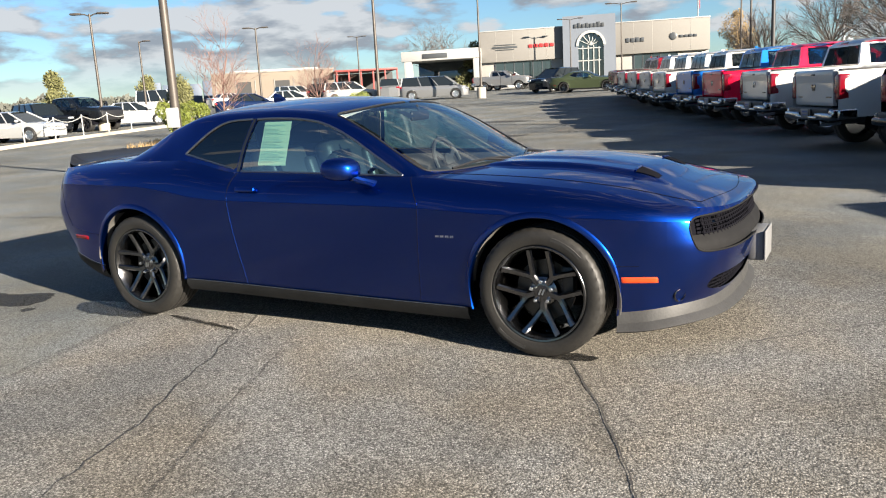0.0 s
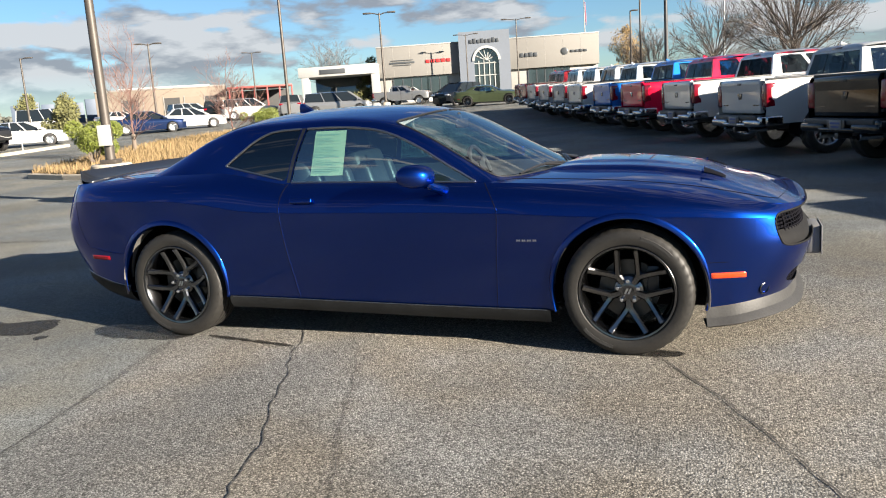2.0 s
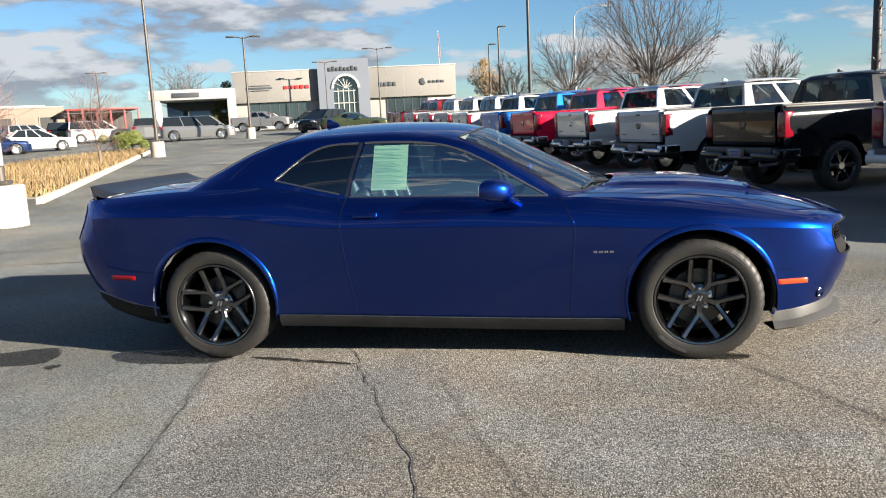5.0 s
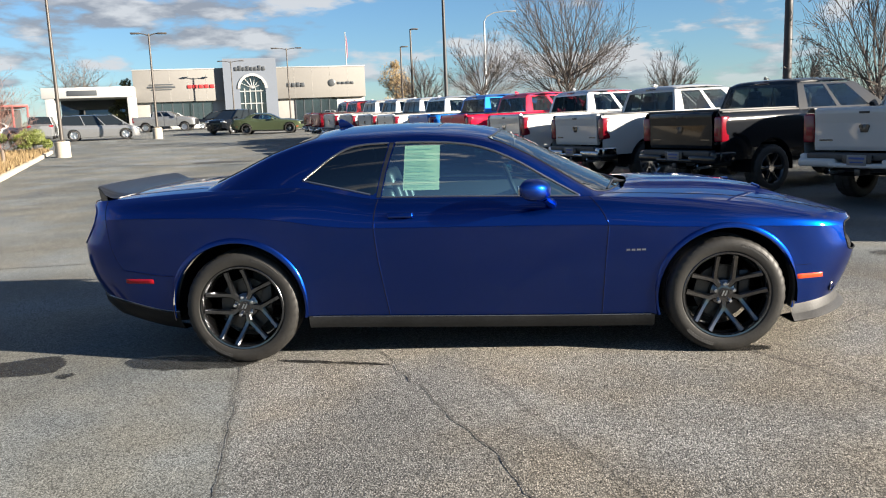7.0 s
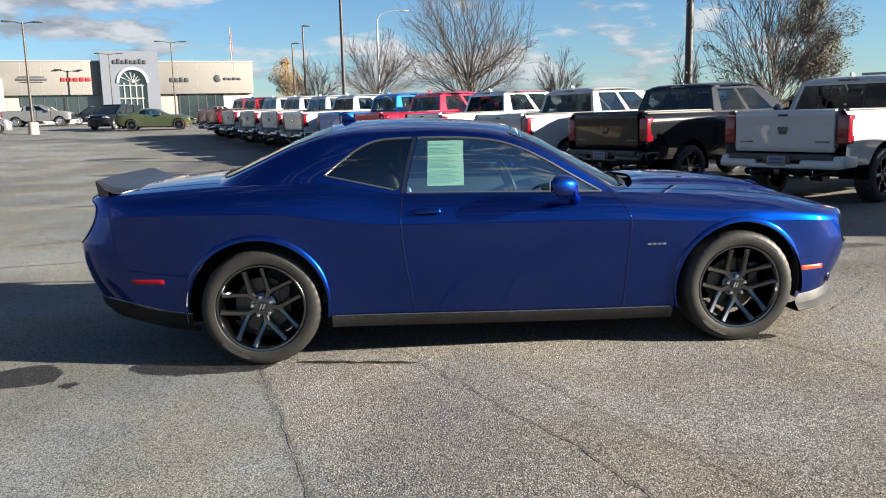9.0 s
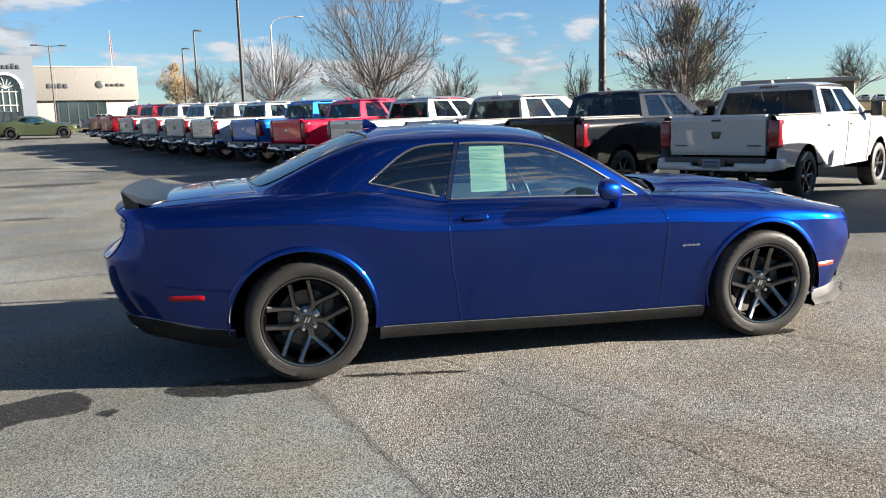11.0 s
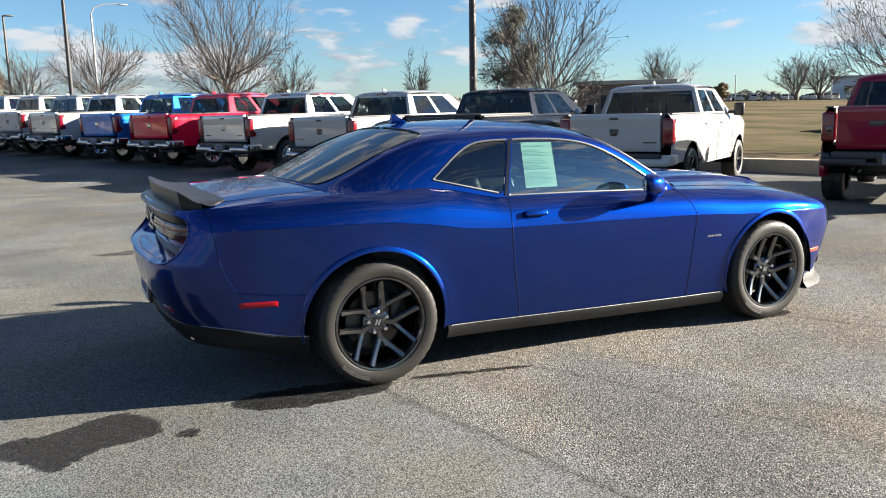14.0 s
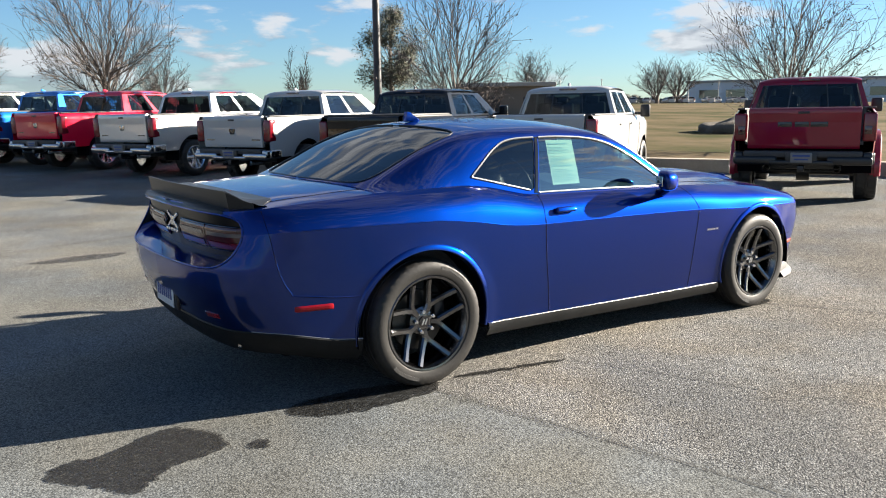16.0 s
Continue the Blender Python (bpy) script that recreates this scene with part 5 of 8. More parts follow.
    # side markers, reflectors, badge
    for side in (1, -1):
        for x0_, x1_, z0_, z1_, mm, nm in ((1.90, 2.085, 0.425, 0.462, LENS_AMBER, "side_marker"), (-2.232, -2.022, 0.512, 0.548, LENS_RED, "side_reflector")):
            P = []
            for x in np.linspace(x0_, x1_, 12):
                col = []
                for q in np.linspace(0, 1, 6):
                    z = z0_ + q * (z1_ - z0_)
                    b = flank(x, z)
                    o = 0.006 if 0 < q < 1 and x0_ < x < x1_ else -0.004
                    col.append((x, side * (float(b[1]) - o), z))
                P.append(col)
            bm = bmesh.new()
            add_grid(bm, np.array(P), flip=side > 0)
            part(nm, bm, mm, car, "amber side marker" if x0_ > 0 else "red side reflector", angle=60)
        bm = bmesh.new()
        for q in range(4):
            x = 0.885 + q * 0.031
            y = side * (float(flank(x, 0.647)[1]) - 0.001)
            add_box(bm, (x - 0.004, y, 0.647), (0.005, 0.004, 0.013))
            add_box(bm, (x + 0.010, y, 0.647), (0.005, 0.004, 0.013))
            add_box(bm, (x + 0.003, y, 0.647), (0.012, 0.004, 0.005))
        part("fender_badge", bm, ALLOY, car, "small chrome badge")
        # small red reflector low in the rear bumper
        bm = bmesh.new()
        P = []
        for u in np.linspace(0, 1, 8):
            e = 0.0 < u < 1.0
            P.append([body(np.array(SL - 0.70 + 0.15 * u), np.array(0.474 + 0.034 * w)) * np.array([1, side, 1]) - np.array([0.005 if e and 0 < w < 1 else -0.004, 0, 0]) for w in (0, 0.15, 0.5, 0.85, 1)])
        add_grid(bm, np.array(P), flip=side < 0)
        part("bumper_reflector", bm, LENS_TRUCK, car)
        # door handle
        bm = bmesh.new()
        yh = float(flank(-0.485, 0.893)[1])
        add_box(bm, (-0.472, side * (yh - 0.018), 0.898), (0.155, 0.022, 0.036), 0.0105, Matrix.Rotation(radians(-24 * side), 4, "X"), seg=4)
        for hx in (-0.535, -0.409):
            add_box(bm, (hx, side * (yh - 0.008), 0.896), (0.03, 0.03, 0.026), 0.006)
        hd = part("door_handle", bm, PT, car, "body-coloured door handle")
        bm = bmesh.new()
        P = []
        for u in np.linspace(-1, 1, 14):
            P.append([(-0.475 + 0.072 * u, side * (float(flank(-0.475 + 0.072 * u, 0.882 + w)[1]) - 0.0015), 0.882 + w) for w in np.linspace(-1, 1, 8) * 0.030 * math.sqrt(max(0.02, 1 - u * u))])
        add_grid(bm, np.array(P))
        part("handle_cup", bm, PT, hd)
        # mirror
        bm = bmesh.new()
        r = bmesh.ops.create_uvsphere(bm, u_segments=32, v_segments=20, radius=1.0)
        for v in r["verts"]:
            x, y, z = v.co
            f = 1.0 if x > 0 else 0.62
            sx = math.copysign(abs(x) ** 0.9, x) * 0.105 * f
            sy = math.copysign(abs(y) ** 0.75, y) * 0.082
            sz = math.copysign(abs(z) ** 0.75, z) * (0.066 + 0.006 * y)
            v.co = (0.322 + sx * 0.92 + 0.05 * y, side * (-1.085 + sy), 1.03 + sz - 0.01 * x)
        mir = part("side_mirror", bm, PT, car, "blue door mirror")
        bm = bmesh.new()
        add_tube(bm, [(0.385, side * -1.06, 0.985), (0.41, side * -1.02, 0.962), (0.432, side * -0.975, 0.945), (0.442, side * -0.925, 0.925)], 0.036, 10, taper=[0.8, 0.72, 0.78, 1.0])
        part("mirror_stalk", bm, PT, mir)
        bm = bmesh.new()
        add_box(bm, (0, 0, 0), (0.006, 0.10, 0.062), 0.002)
        part("mirror_glass", bm, CHROME, mir).matrix_basis = pose(0.262, side * -1.08, 1.03, 0, 0, side * -28)
    # spoiler: a blade with an upright rear face whose ends taper forward
    P = []
    for y in np.concatenate([np.linspace(0, 0.66, 18), np.linspace(0.675, 0.788, 12)]):
        k = float(sst((y - 0.660) / 0.128))
        xr = -2.492 + 0.036 * (y / 0.685) ** 2 if y < 0.685 else -2.456 + 0.100 * ((y - 0.685) / 0.103)
        zt_ = 1.117 - 0.058 * k
        row = []
        for dx, f in ((0.25, 0.0), (0.245, 0.06), (0.17, 0.16), (0.10, 0.42), (0.04, 0.80), (0.008, 1.0), (-0.002, 0.985), (0.006, 0.5), (0.014, 0.0), (0.05, -0.1)):
            x = min(xr + dx * (1 - 0.72 * k), -2.20)
            xd = max(x, float(EDGE[:, 0].min()) + 0.02)
            ye = abs(float(edge_y(xd)))
            zd = float(lid(np.array(xd), np.array(max(0.0, 1 - y / ye)), deck_c, 3.0)[1]) + (0.003 if f > 0 else -0.006)
            row.append((x, -y, zd + (max(zt_ - zd, 0.004) if f > 0 else 0.03) * f))
        P.append(row)
    bm = bmesh.new()
    add_grid(bm, np.array(P), flip=True)
    part("spoiler", both(bm), SATIN, car, "satin black rear deck spoiler", angle=28)
    # hood scoops, cowl, wipers, aerial fin
    # air inlets in the raised hood's front corners: black sheets laid on for shade
    for side in (1, -1):
        P = []
        for u in np.linspace(0, 1, 12):
            x = 1.85 + 0.12 * u
            row = []
            for v in np.linspace(0, 1, 8):
                y = -(0.42 - 0.02 * u - v * (0.15 - 0.05 * u))
                ye = abs(float(edge_y(x)))
                z = float(hood_pt(np.array(x), np.array(1 - abs(y) / ye))[1])
                row.append((x, side * y, z + 0.004 - 0.003 * (u > 0.9)))
            P.append(row)
        bm = bmesh.new()
        add_grid(bm, np.array(P), flip=side < 0)
        sc = part("hood_scoop", bm, GAP, car, "black hood scoop inlet")
        bm = bmesh.new()
        add_tube(bm, [tuple(np.array(q) + np.array([-0.004, 0, 0.004])) for q in P[0]], 0.007, 6)
        part("scoop_lip", bm, PT, sc)
    bm = bmesh.new()
    P = []
    for u in np.linspace(-1, 1, 41):
        y = 0.845 * u
        xw = XF - (XF - 0.72) * u * u
        P.append([(xw - 0.05, y, 0.962), (xw + 0.0, y, 0.935), (xw + 0.07, y, 0.928), (xw + 0.10, y, 0.955)])
    add_grid(bm, np.array(P))
    part("cowl_panel", bm, BLACK_TRIM, car)
    for y0_, y1_ in ((-0.64, 0.02), (0.05, 0.68)):
        bm = bmesh.new()
        pts = []
        for q in np.linspace(0, 1, 14):
            y = y0_ + q * (y1_ - y0_)
            pts.append((XF - (XF - 0.72) * (y / 0.845) ** 2 - 0.03 - 0.05 * math.sin(math.pi * q), y, 0.985 + 0.028 * math.sin(math.pi * q)))
        add_tube(bm, pts, 0.008, 5)
        add_tube(bm, [pts[6], (pts[10][0] + 0.10, pts[10][1], 0.985), (pts[12][0] + 0.12, pts[12][1], 0.955)], 0.009, 5)
        part("wiper", bm, BLACK_TRIM, car)
    bm = bmesh.new()
    add_prism(bm, [(-0.985, 1.425), (-0.86, 1.432), (-0.90, 1.45), (-0.945, 1.487), (-0.975, 1.492), (-0.972, 1.46)], "y", -0.018, 0.018, bev=0.006)
    part("roof_fin", bm, PT, car)
    # cabin
    bm = bmesh.new()
    add_box(bm, (-0.3, 0, 0.34), (2.3, 1.5, 0.06), 0.02)
    add_box(bm, (0.75, 0, 0.60), (0.10, 1.5, 0.6), 0.02)
    add_box(bm, (-1.35, 0, 0.70), (0.08, 1.5, 0.7), 0.02)
    for s_ in (1, -1):
        add_box(bm, (-0.3, s_ * 0.79, 0.66), (2.3, 0.05, 0.60), 0.02)
    part("cabin_floor", bm, CABIN, car)
    bm = bmesh.new()
    P = []
    for y in np.linspace(-0.74, 0.74, 21):
        sag = 0.06 * (y / 0.74) ** 2
        hump = 0.035 * math.exp(-((y - 0.37) / 0.16) ** 2)
        P.append([(0.92 - 0.25 * (abs(y) / 0.74) ** 2, y, 0.93), (0.60, y, 0.955 + hump), (0.42, y, 0.93 + hump), (0.36, y, 0.86), (0.38, y, 0.66), (0.5, y, 0.55)])
    add_grid(bm, np.array(P))
    part("dashboard", bm, CABIN, car)
    bm = bmesh.new()
    add_lathe(bm, [(0.016 * math.cos(t), 0.180 + 0.016 * math.sin(t)) for t in np.linspace(0, 2 * math.pi, 9)], "x", 40)
    for a in (0, 120, 240):
        add_box(bm, (0, 0.09 * math.sin(radians(a + 180)), 0.09 * math.cos(radians(a + 180))), (0.02, 0.04, 0.19), 0.006, Matrix.Rotation(-radians(a), 4, "X"))
    add_cyl(bm, (0, 0, 0), 0.065, 0.035, "x", 20)
    sw = part("steering_wheel", bm, LEATHER, car)
    sw.matrix_basis = pose(0.27, 0.37, 0.93, 0, -22, 0)
    for sy_ in (-0.37, 0.37):
        bm = bmesh.new()
        add_box(bm, (-0.28, sy_, 0.52), (0.52, 0.50, 0.16), 0.06, seg=3)
        add_box(bm, (-0.62, sy_, 0.82), (0.17, 0.50, 0.62), 0.07, Matrix.Rotation(radians(-18), 4, "Y"), seg=3)
        for o in (-0.2, 0.2):
            add_box(bm, (-0.56, sy_ + o, 0.80), (0.17, 0.10, 0.46), 0.04, Matrix.Rotation(radians(-18), 4, "Y"), seg=3)
        add_box(bm, (-0.735, sy_, 1.20), (0.11, 0.27, 0.18), 0.045, Matrix.Rotation(radians(-12), 4, "Y"), seg=3)
        part("seat", bm, LEATHER, car, "dark leather bucket seat")
    bm = bmesh.new()
    add_box(bm, (-1.12, 0, 0.60), (0.40, 1.2, 0.18), 0.06)
    add_box(bm, (-1.36, 0, 0.86), (0.16, 1.2, 0.5), 0.06, Matrix.Rotation(radians(-25), 4, "Y"))
    part("rear_bench", bm, LEATHER, car)
    bm = bmesh.new()
    P = GP[25:140:5, NQ1 + 1:, :].copy()
    P[..., 2] -= 0.03
    add_grid(bm, P)
    part("headliner", both(bm), HEADLINER, car)
    bm = bmesh.new()
    add_box(bm, (0.26, 0, 1.285), (0.02, 0.24, 0.065), 0.012, seg=3)
    add_tube(bm, [(0.27, 0, 1.30), (0.24, 0, 1.355)], 0.01, 6)
    part("rear_view_mirror", bm, BLACK_TRIM, car)
    if detail:
        bm = bmesh.new()
        add_box(bm, (0.30, -0.24, 1.30), (0.002, 0.10, 0.09), 0, Matrix.Rotation(radians(-62), 4, "Y"))
        part("windshield_sticker", bm, BLACK_TRIM, car)
        # paper form inside the door window
        c = [on_grid(GP[:, :NQ1 + 3], (0, 2), a, b) + np.array([0, dp, -0.002]) for a, b, dp in ((-0.460, 1.038, 0.010), (-0.236, 1.036, 0.010), (-0.226, 1.305, 0.010), (-0.443, 1.307, 0.010))]
        bm = bmesh.new()
        P = np.array([[c[0] + (c[3] - c[0]) * v for v in np.linspace(0, 1, 8)], [c[1] + (c[2] - c[1]) * v for v in np.linspace(0, 1, 8)]])
        P = np.stack([P[0] + (P[1] - P[0]) * u for u in np.linspace(0, 1, 6)])
        add_grid(bm, P, flip=True)
        form = part("window_form", bm, PAPER, car, "pale green printed form taped inside the window")
        bm = bmesh.new()
        rnd = random.Random(5)
        C = [Vector(q) for q in c]

        def at(u, v):
            a = C[0].lerp(C[1], u)
            b = C[3].lerp(C[2], u)
            return a.lerp(b, v) + Vector((0, -0.0025, 0))
        v = 0.93
        for r in range(26):
            hgt = 0.012 if r not in (0, 12) else 0.028
            u = 0.06
            end = rnd.uniform(0.55, 0.94)
            while u < end:
                w = min(rnd.uniform(0.06, 0.25), end - u)
                bm.faces.new([bm.verts.new(at(*q)) for q in ((u, v - hgt), (u + w, v - hgt), (u + w, v), (u, v))])
                u += w + 0.02
            v -= hgt + rnd.choice((0.02, 0.03, 0.06))
            if v < 0.06:
                break
        part("form_lines", bm, PAPER_INK, form, smooth=False)
    return car


BLUE = paint("indigo_blue_paint", (0.0011, 0.0190, 0.148), metal=0.985, rough=0.36, flake=0.25, coat=1.0, edge=(0.2, 0.45, 1.0), ior=1.42)
coupe("sports_coupe", BLUE, "glossy indigo-blue two-door coupe with black wheels parked on asphalt", Matrix())

# ---- pickup trucks ----
AUTO_GLASS = mat("dark_auto_glass", (0.010, 0.013, 0.015), 0.05, spec=0.45, coat=0.2)
PLASTIC = mat("grey_plastic", (0.03, 0.03, 0.031), 0.55, var=0.2, scale=10)
EMBLEM = mat("emblem_black", (0.015, 0.015, 0.016), 0.25, coat=0.4)


def plain_wheel(parent, m, R, width, rim_mat, spokes=6):
    h = width / 2
    rr = R * 0.64
    bm = bmesh.new()
    add_lathe(bm, [(h * 0.8, rr - 0.01), (-h * 0.3, rr - 0.035), (-h + 0.02, rr - 0.014), (-h + 0.004, rr), (-h + 0.01, rr + 0.008)], "y", 40)
    add_lathe(bm, [(-h + 0.03, 0.001), (-h + 0.03, 0.06), (-h + 0.07, 0.09)], "y", 20)
    add_lathe(bm, [(0.0, 0.001), (0.0, rr - 0.02)], "y", 24)
    wheel = part("wheel", bm, rim_mat, parent)
    wheel.matrix_basis = m
    for k in range(spokes):
        a = 2 * math.pi * k / spokes
        prev = None
        bm = bmesh.new()
        for r, w, yd in ((0.05, 0.045, -h + 0.035), (rr * 0.55, 0.03, -h + 0.03), (rr - 0.012, 0.05, -h + 0.016)):
            c = Vector((r * math.cos(a), yd, r * math.sin(a)))
            n = Vector((-math.sin(a), 0, math.cos(a)))
            ring = [bm.verts.new(c + n * (w * u) + Vector((0, o, 0))) for u, o in ((1, 0.04), (1, 0.01), (0.6, 0), (-0.6, 0), (-1, 0.01), (-1, 0.04))]
            if prev:
                for e in range(5):
                    bm.faces.new((prev[e], prev[e + 1], ring[e + 1], ring[e]))
            prev = ring
        part("spoke", bm, rim_mat, wheel)
    bm = bmesh.new()
    pr = [(-h + 0.012, rr + 0.001), (-h - 0.004, rr + 0.03), (-h - 0.004, R - 0.05), (-h + 0.012, R - 0.012), (-h + 0.03, R)]
    prof = pr + [(-0.03, R + 0.002), (-0.026, R - 0.008), (-0.014, R - 0.008), (-0.01, R + 0.002)]
    rings = add_lathe(bm, prof + [(-a, r) for a, r in prof[::-1]], "y", 64)
    n = len(rings)
    for idx in (3, 4, 5, n - 6, n - 5, n - 4):
        for k, v in enumerate(rings[idx]):
            if k % 3 == 0:
                v.co.x *= 0.972
                v.co.z *= 0.972
    part("tyre", bm, RUBBER, wheel, angle=25)
    return wheel


t_top = curve([(-0.02, 1.415), (1.84, 1.425), (1.9, 1.395), (4.2, 1.37), (4.6, 1.36), (5.4, 1.29), (5.75, 1.20), (5.86, 1.10)])
t_wid = curve([(0.0, 0.985), (0.12, 1.005), (1.0, 1.012), (3.0, 1.012), (4.8, 1.015), (5.4, 0.97), (5.7, 0.86), (5.86, 0.66)])
TW = 0.41


def truck_side(x, z):
    zt = t_top(x)
    a = np.clip((z - 0.6) / (zt - 0.6), 0, 1)
    return t_wid(x) - 0.035 * (1 - a) ** 2 - 0.075 * np.clip((a - 0.78) / 0.22, 0, 1) ** 2.2 - 0.02 * np.clip(a - 0.62, 0, 1)


def pickup(name, PT, label, bumper_mat, rim_mat, m, gate_mat=None, cover=False, flares=False, plate=True, wide_text=False, sport=False):
    tr = tagged(empty(name, m), label, "pickup truck", "pickup trucks in a row")
    lift = 0.06 if flares else 0.0
    R = 0.44 if flares else TW
    hub = R
    axles = (1.17, 4.80)
    xs = np.concatenate([np.linspace(0.0, 0.2, 8)[:-1], np.linspace(0.2, 5.4, 130), np.linspace(5.4, 5.86, 14)[1:]])
    P = np.zeros((len(xs), 26, 3))
    for i, x in enumerate(xs):
        zb = 0.60 if x < 1.9 or x > 4.2 else 0.50
        z = np.linspace(zb, float(t_top(x)), 26)
        P[i, :, 0], P[i, :, 1], P[i, :, 2] = x, -truck_side(x, z), z
    mk = np.ones((len(xs) - 1, 25), bool)
    for ax in axles:
        carve(P, mk, [(ax + (R + 0.085) * math.cos(t), hub + 0.03 + (R + 0.085) * math.sin(t)) for t in np.linspace(0, 2 * math.pi, 61)[:-1]], (0, 2))
    P[..., 2] += lift
    xm = 0.5 * (xs[:-1] + xs[1:])[:, None] + 0 * mk
    for nm, reg in (("bed_side", xm < 1.80), ("rear_door", (xm >= 1.82) & (xm < 2.95)), ("front_door", (xm >= 2.97) & (xm < 4.12)), ("front_fender", xm >= 4.14)):
        for side in (1, -1):
            bm = bmesh.new()
            Q = P.copy()
            Q[..., 1] *= side
            add_grid(bm, Q, mk & reg, flip=side < 0)
            part(nm, bm, PT, tr)
    # inner shell closes the gaps
    bm = bmesh.new()
    add_box(bm, (3.0, 0, 0.95 + lift), (2.4, 1.90, 0.82), 0.03)
    add_box(bm, (2.9, 0, 0.58 + lift), (5.3, 1.1, 0.22), 0.04)
    part("chassis", bm, PLASTIC, tr)
    # bed
    bm = bmesh.new()
    zt = 1.415 + lift
    for s in (1, -1):
        add_box(bm, (0.93, s * 0.905, zt - 0.005), (1.78, 0.115, 0.03), 0.01)
        add_box(bm, (0.93, s * 0.83, 1.15 + lift), (1.76, 0.02, 0.50))
    add_box(bm, (0.93, 0, 0.88 + lift), (1.78, 1.66, 0.04))
    add_box(bm, (1.80, 0, 1.14 + lift), (0.04, 1.80, 0.56), 0.01)
    part("bed", bm, PLASTIC, tr)
    if cover:
        bm = bmesh.new()
        add_box(bm, (0.93, 0, zt + 0.025), (1.80, 1.80, 0.035), 0.012)
        part("bed_cover", bm, PLASTIC, tr, "black folding bed cover")
    # tailgate
    bm = bmesh.new()
    prof = [(0.0, 0.80), (-0.012, 0.86), (-0.012, 1.20), (-0.03, 1.335), (-0.028, 1.395), (0.02, 1.425), (0.07, 1.425), (0.07, 0.80)]
    add_prism(bm, [(a, b + lift) for a, b in prof], "y", -0.785, 0.785, bev=0.006)
    gate = part("tailgate", bm, gate_mat or PT, tr)
    bm = bmesh.new()
    add_box(bm, (-0.031, 0, 1.345 + lift), (0.012, 0.16, 0.035), 0.006)
    part("gate_handle", bm, BLACK_TRIM, gate)
    if wide_text:
        bm = bmesh.new()
        for y0, w in ((0.20, 0.20), (-0.04, 0.2), (-0.28, 0.24)):
            add_box(bm, (-0.018, y0 + 0.06, 1.17 + lift), (0.01, w, 0.075), 0.003)
        part("gate_badge", bm, EMBLEM, gate)
    else:
        bm = bmesh.new()
        add_prism(bm, [(-0.055, 1.06 + lift), (0.055, 1.06 + lift), (0.075, 1.14 + lift), (0.0, 1.18 + lift), (-0.075, 1.14 + lift)], "x", -0.022, -0.012, bev=0.003)
        add_cyl(bm, (-0.020, 0.05, 1.145 + lift), 0.03, 0.014, "x", 14)
        add_cyl(bm, (-0.020, -0.05, 1.145 + lift), 0.03, 0.014, "x", 14)
        part("gate_emblem", bm, EMBLEM if PT.name.startswith(("white", "black")) else BUMPER_CHROME, gate)
        for y0 in (0.60, -0.62):
            bm = bmesh.new()
            add_box(bm, (-0.014, y0, 0.95 + lift), (0.004, 0.22, 0.022))
            part("gate_badge", bm, EMBLEM, gate)
    for s in (1, -1):
        bm = bmesh.new()
        add_box(bm, (0.085, s * 0.905, 1.125 + lift), (0.20, 0.185, 0.43), 0.035, seg=3)
        tl = part("tail_light", bm, LENS_TRUCK, tr, "tall red tail light")
        bm = bmesh.new()
        add_box(bm, (-0.012, s * 0.885, 1.08 + lift), (0.01, 0.10, 0.13), 0.004)
        part("reverse_lens", bm, LENS_RED if not flares else LENS_DARK, tl)
    # rear bumper
    bm = bmesh.new()
    for s in (1, -1):
        add_box(bm, (-0.055, s * 0.66, 0.625 + lift), (0.21, 0.62, 0.13), 0.04, seg=3)
        add_box(bm, (-0.035, s * 0.90, 0.665 + lift), (0.17, 0.14, 0.18), 0.04, seg=3)
        add_box(bm, (0.16, s * 0.95, 0.66 + lift), (0.34, 0.09, 0.18), 0.035, seg=3)
    add_box(bm, (-0.07, 0, 0.595 + lift), (0.20, 0.9, 0.07), 0.025, seg=3)
    bump = part("rear_bumper", bm, bumper_mat, tr)
    bm = bmesh.new()
    add_box(bm, (-0.035, 0, 0.72 + lift), (0.19, 1.66, 0.10), 0.02)
    part("bumper_step", bm, PLASTIC, bump)
    bm = bmesh.new()
    add_box(bm, (-0.155, 0, 0.665 + lift), (0.014, 0.44, 0.17), 0.005)
    part("plate_recess", bm, BLACK_TRIM, bump)
    if plate:
        bm = bmesh.new()
        add_box(bm, (-0.168, 0, 0.672 + lift), (0.006, 0.30, 0.15), 0.002)
        pl_ = part("paper_plate", bm, PLATE, bump, "white dealer paper plate")
        pl_["label"] = "white paper plate with printed bars"
        bm = bmesh.new()
        add_box(bm, (-0.1725, 0, 0.70 + lift), (0.002, 0.24, 0.03))
        add_box(bm, (-0.1725, 0, 0.645 + lift), (0.002, 0.20, 0.02))
        part("plate_print", bm, INK, bump)
    for s in (1, -1):
        bm = bmesh.new()
        add_lathe(bm, [(0.25, 0.05), (-0.11, 0.055), (-0.115, 0.05), (0.2, 0.045)], "x", 16, c=(0, s * 0.50, 0.50 + lift))
        part("exhaust_tip", bm, CHROME if not flares else BLACK_TRIM, tr)
    bm = bmesh.new()
    add_box(bm, (-0.02, 0, 0.50 + lift), (0.25, 0.09, 0.09), 0.01)
    add_cyl(bm, (1.17, 0, R), 0.06, 1.5, "y", 12)
    add_cyl(bm, (1.17, 0.0, R), 0.16, 0.2, "y", 14)
    part("hitch_and_axle", bm, BLACK_TRIM, tr)
    # hood and nose
    bm = bmesh.new()
    G = []
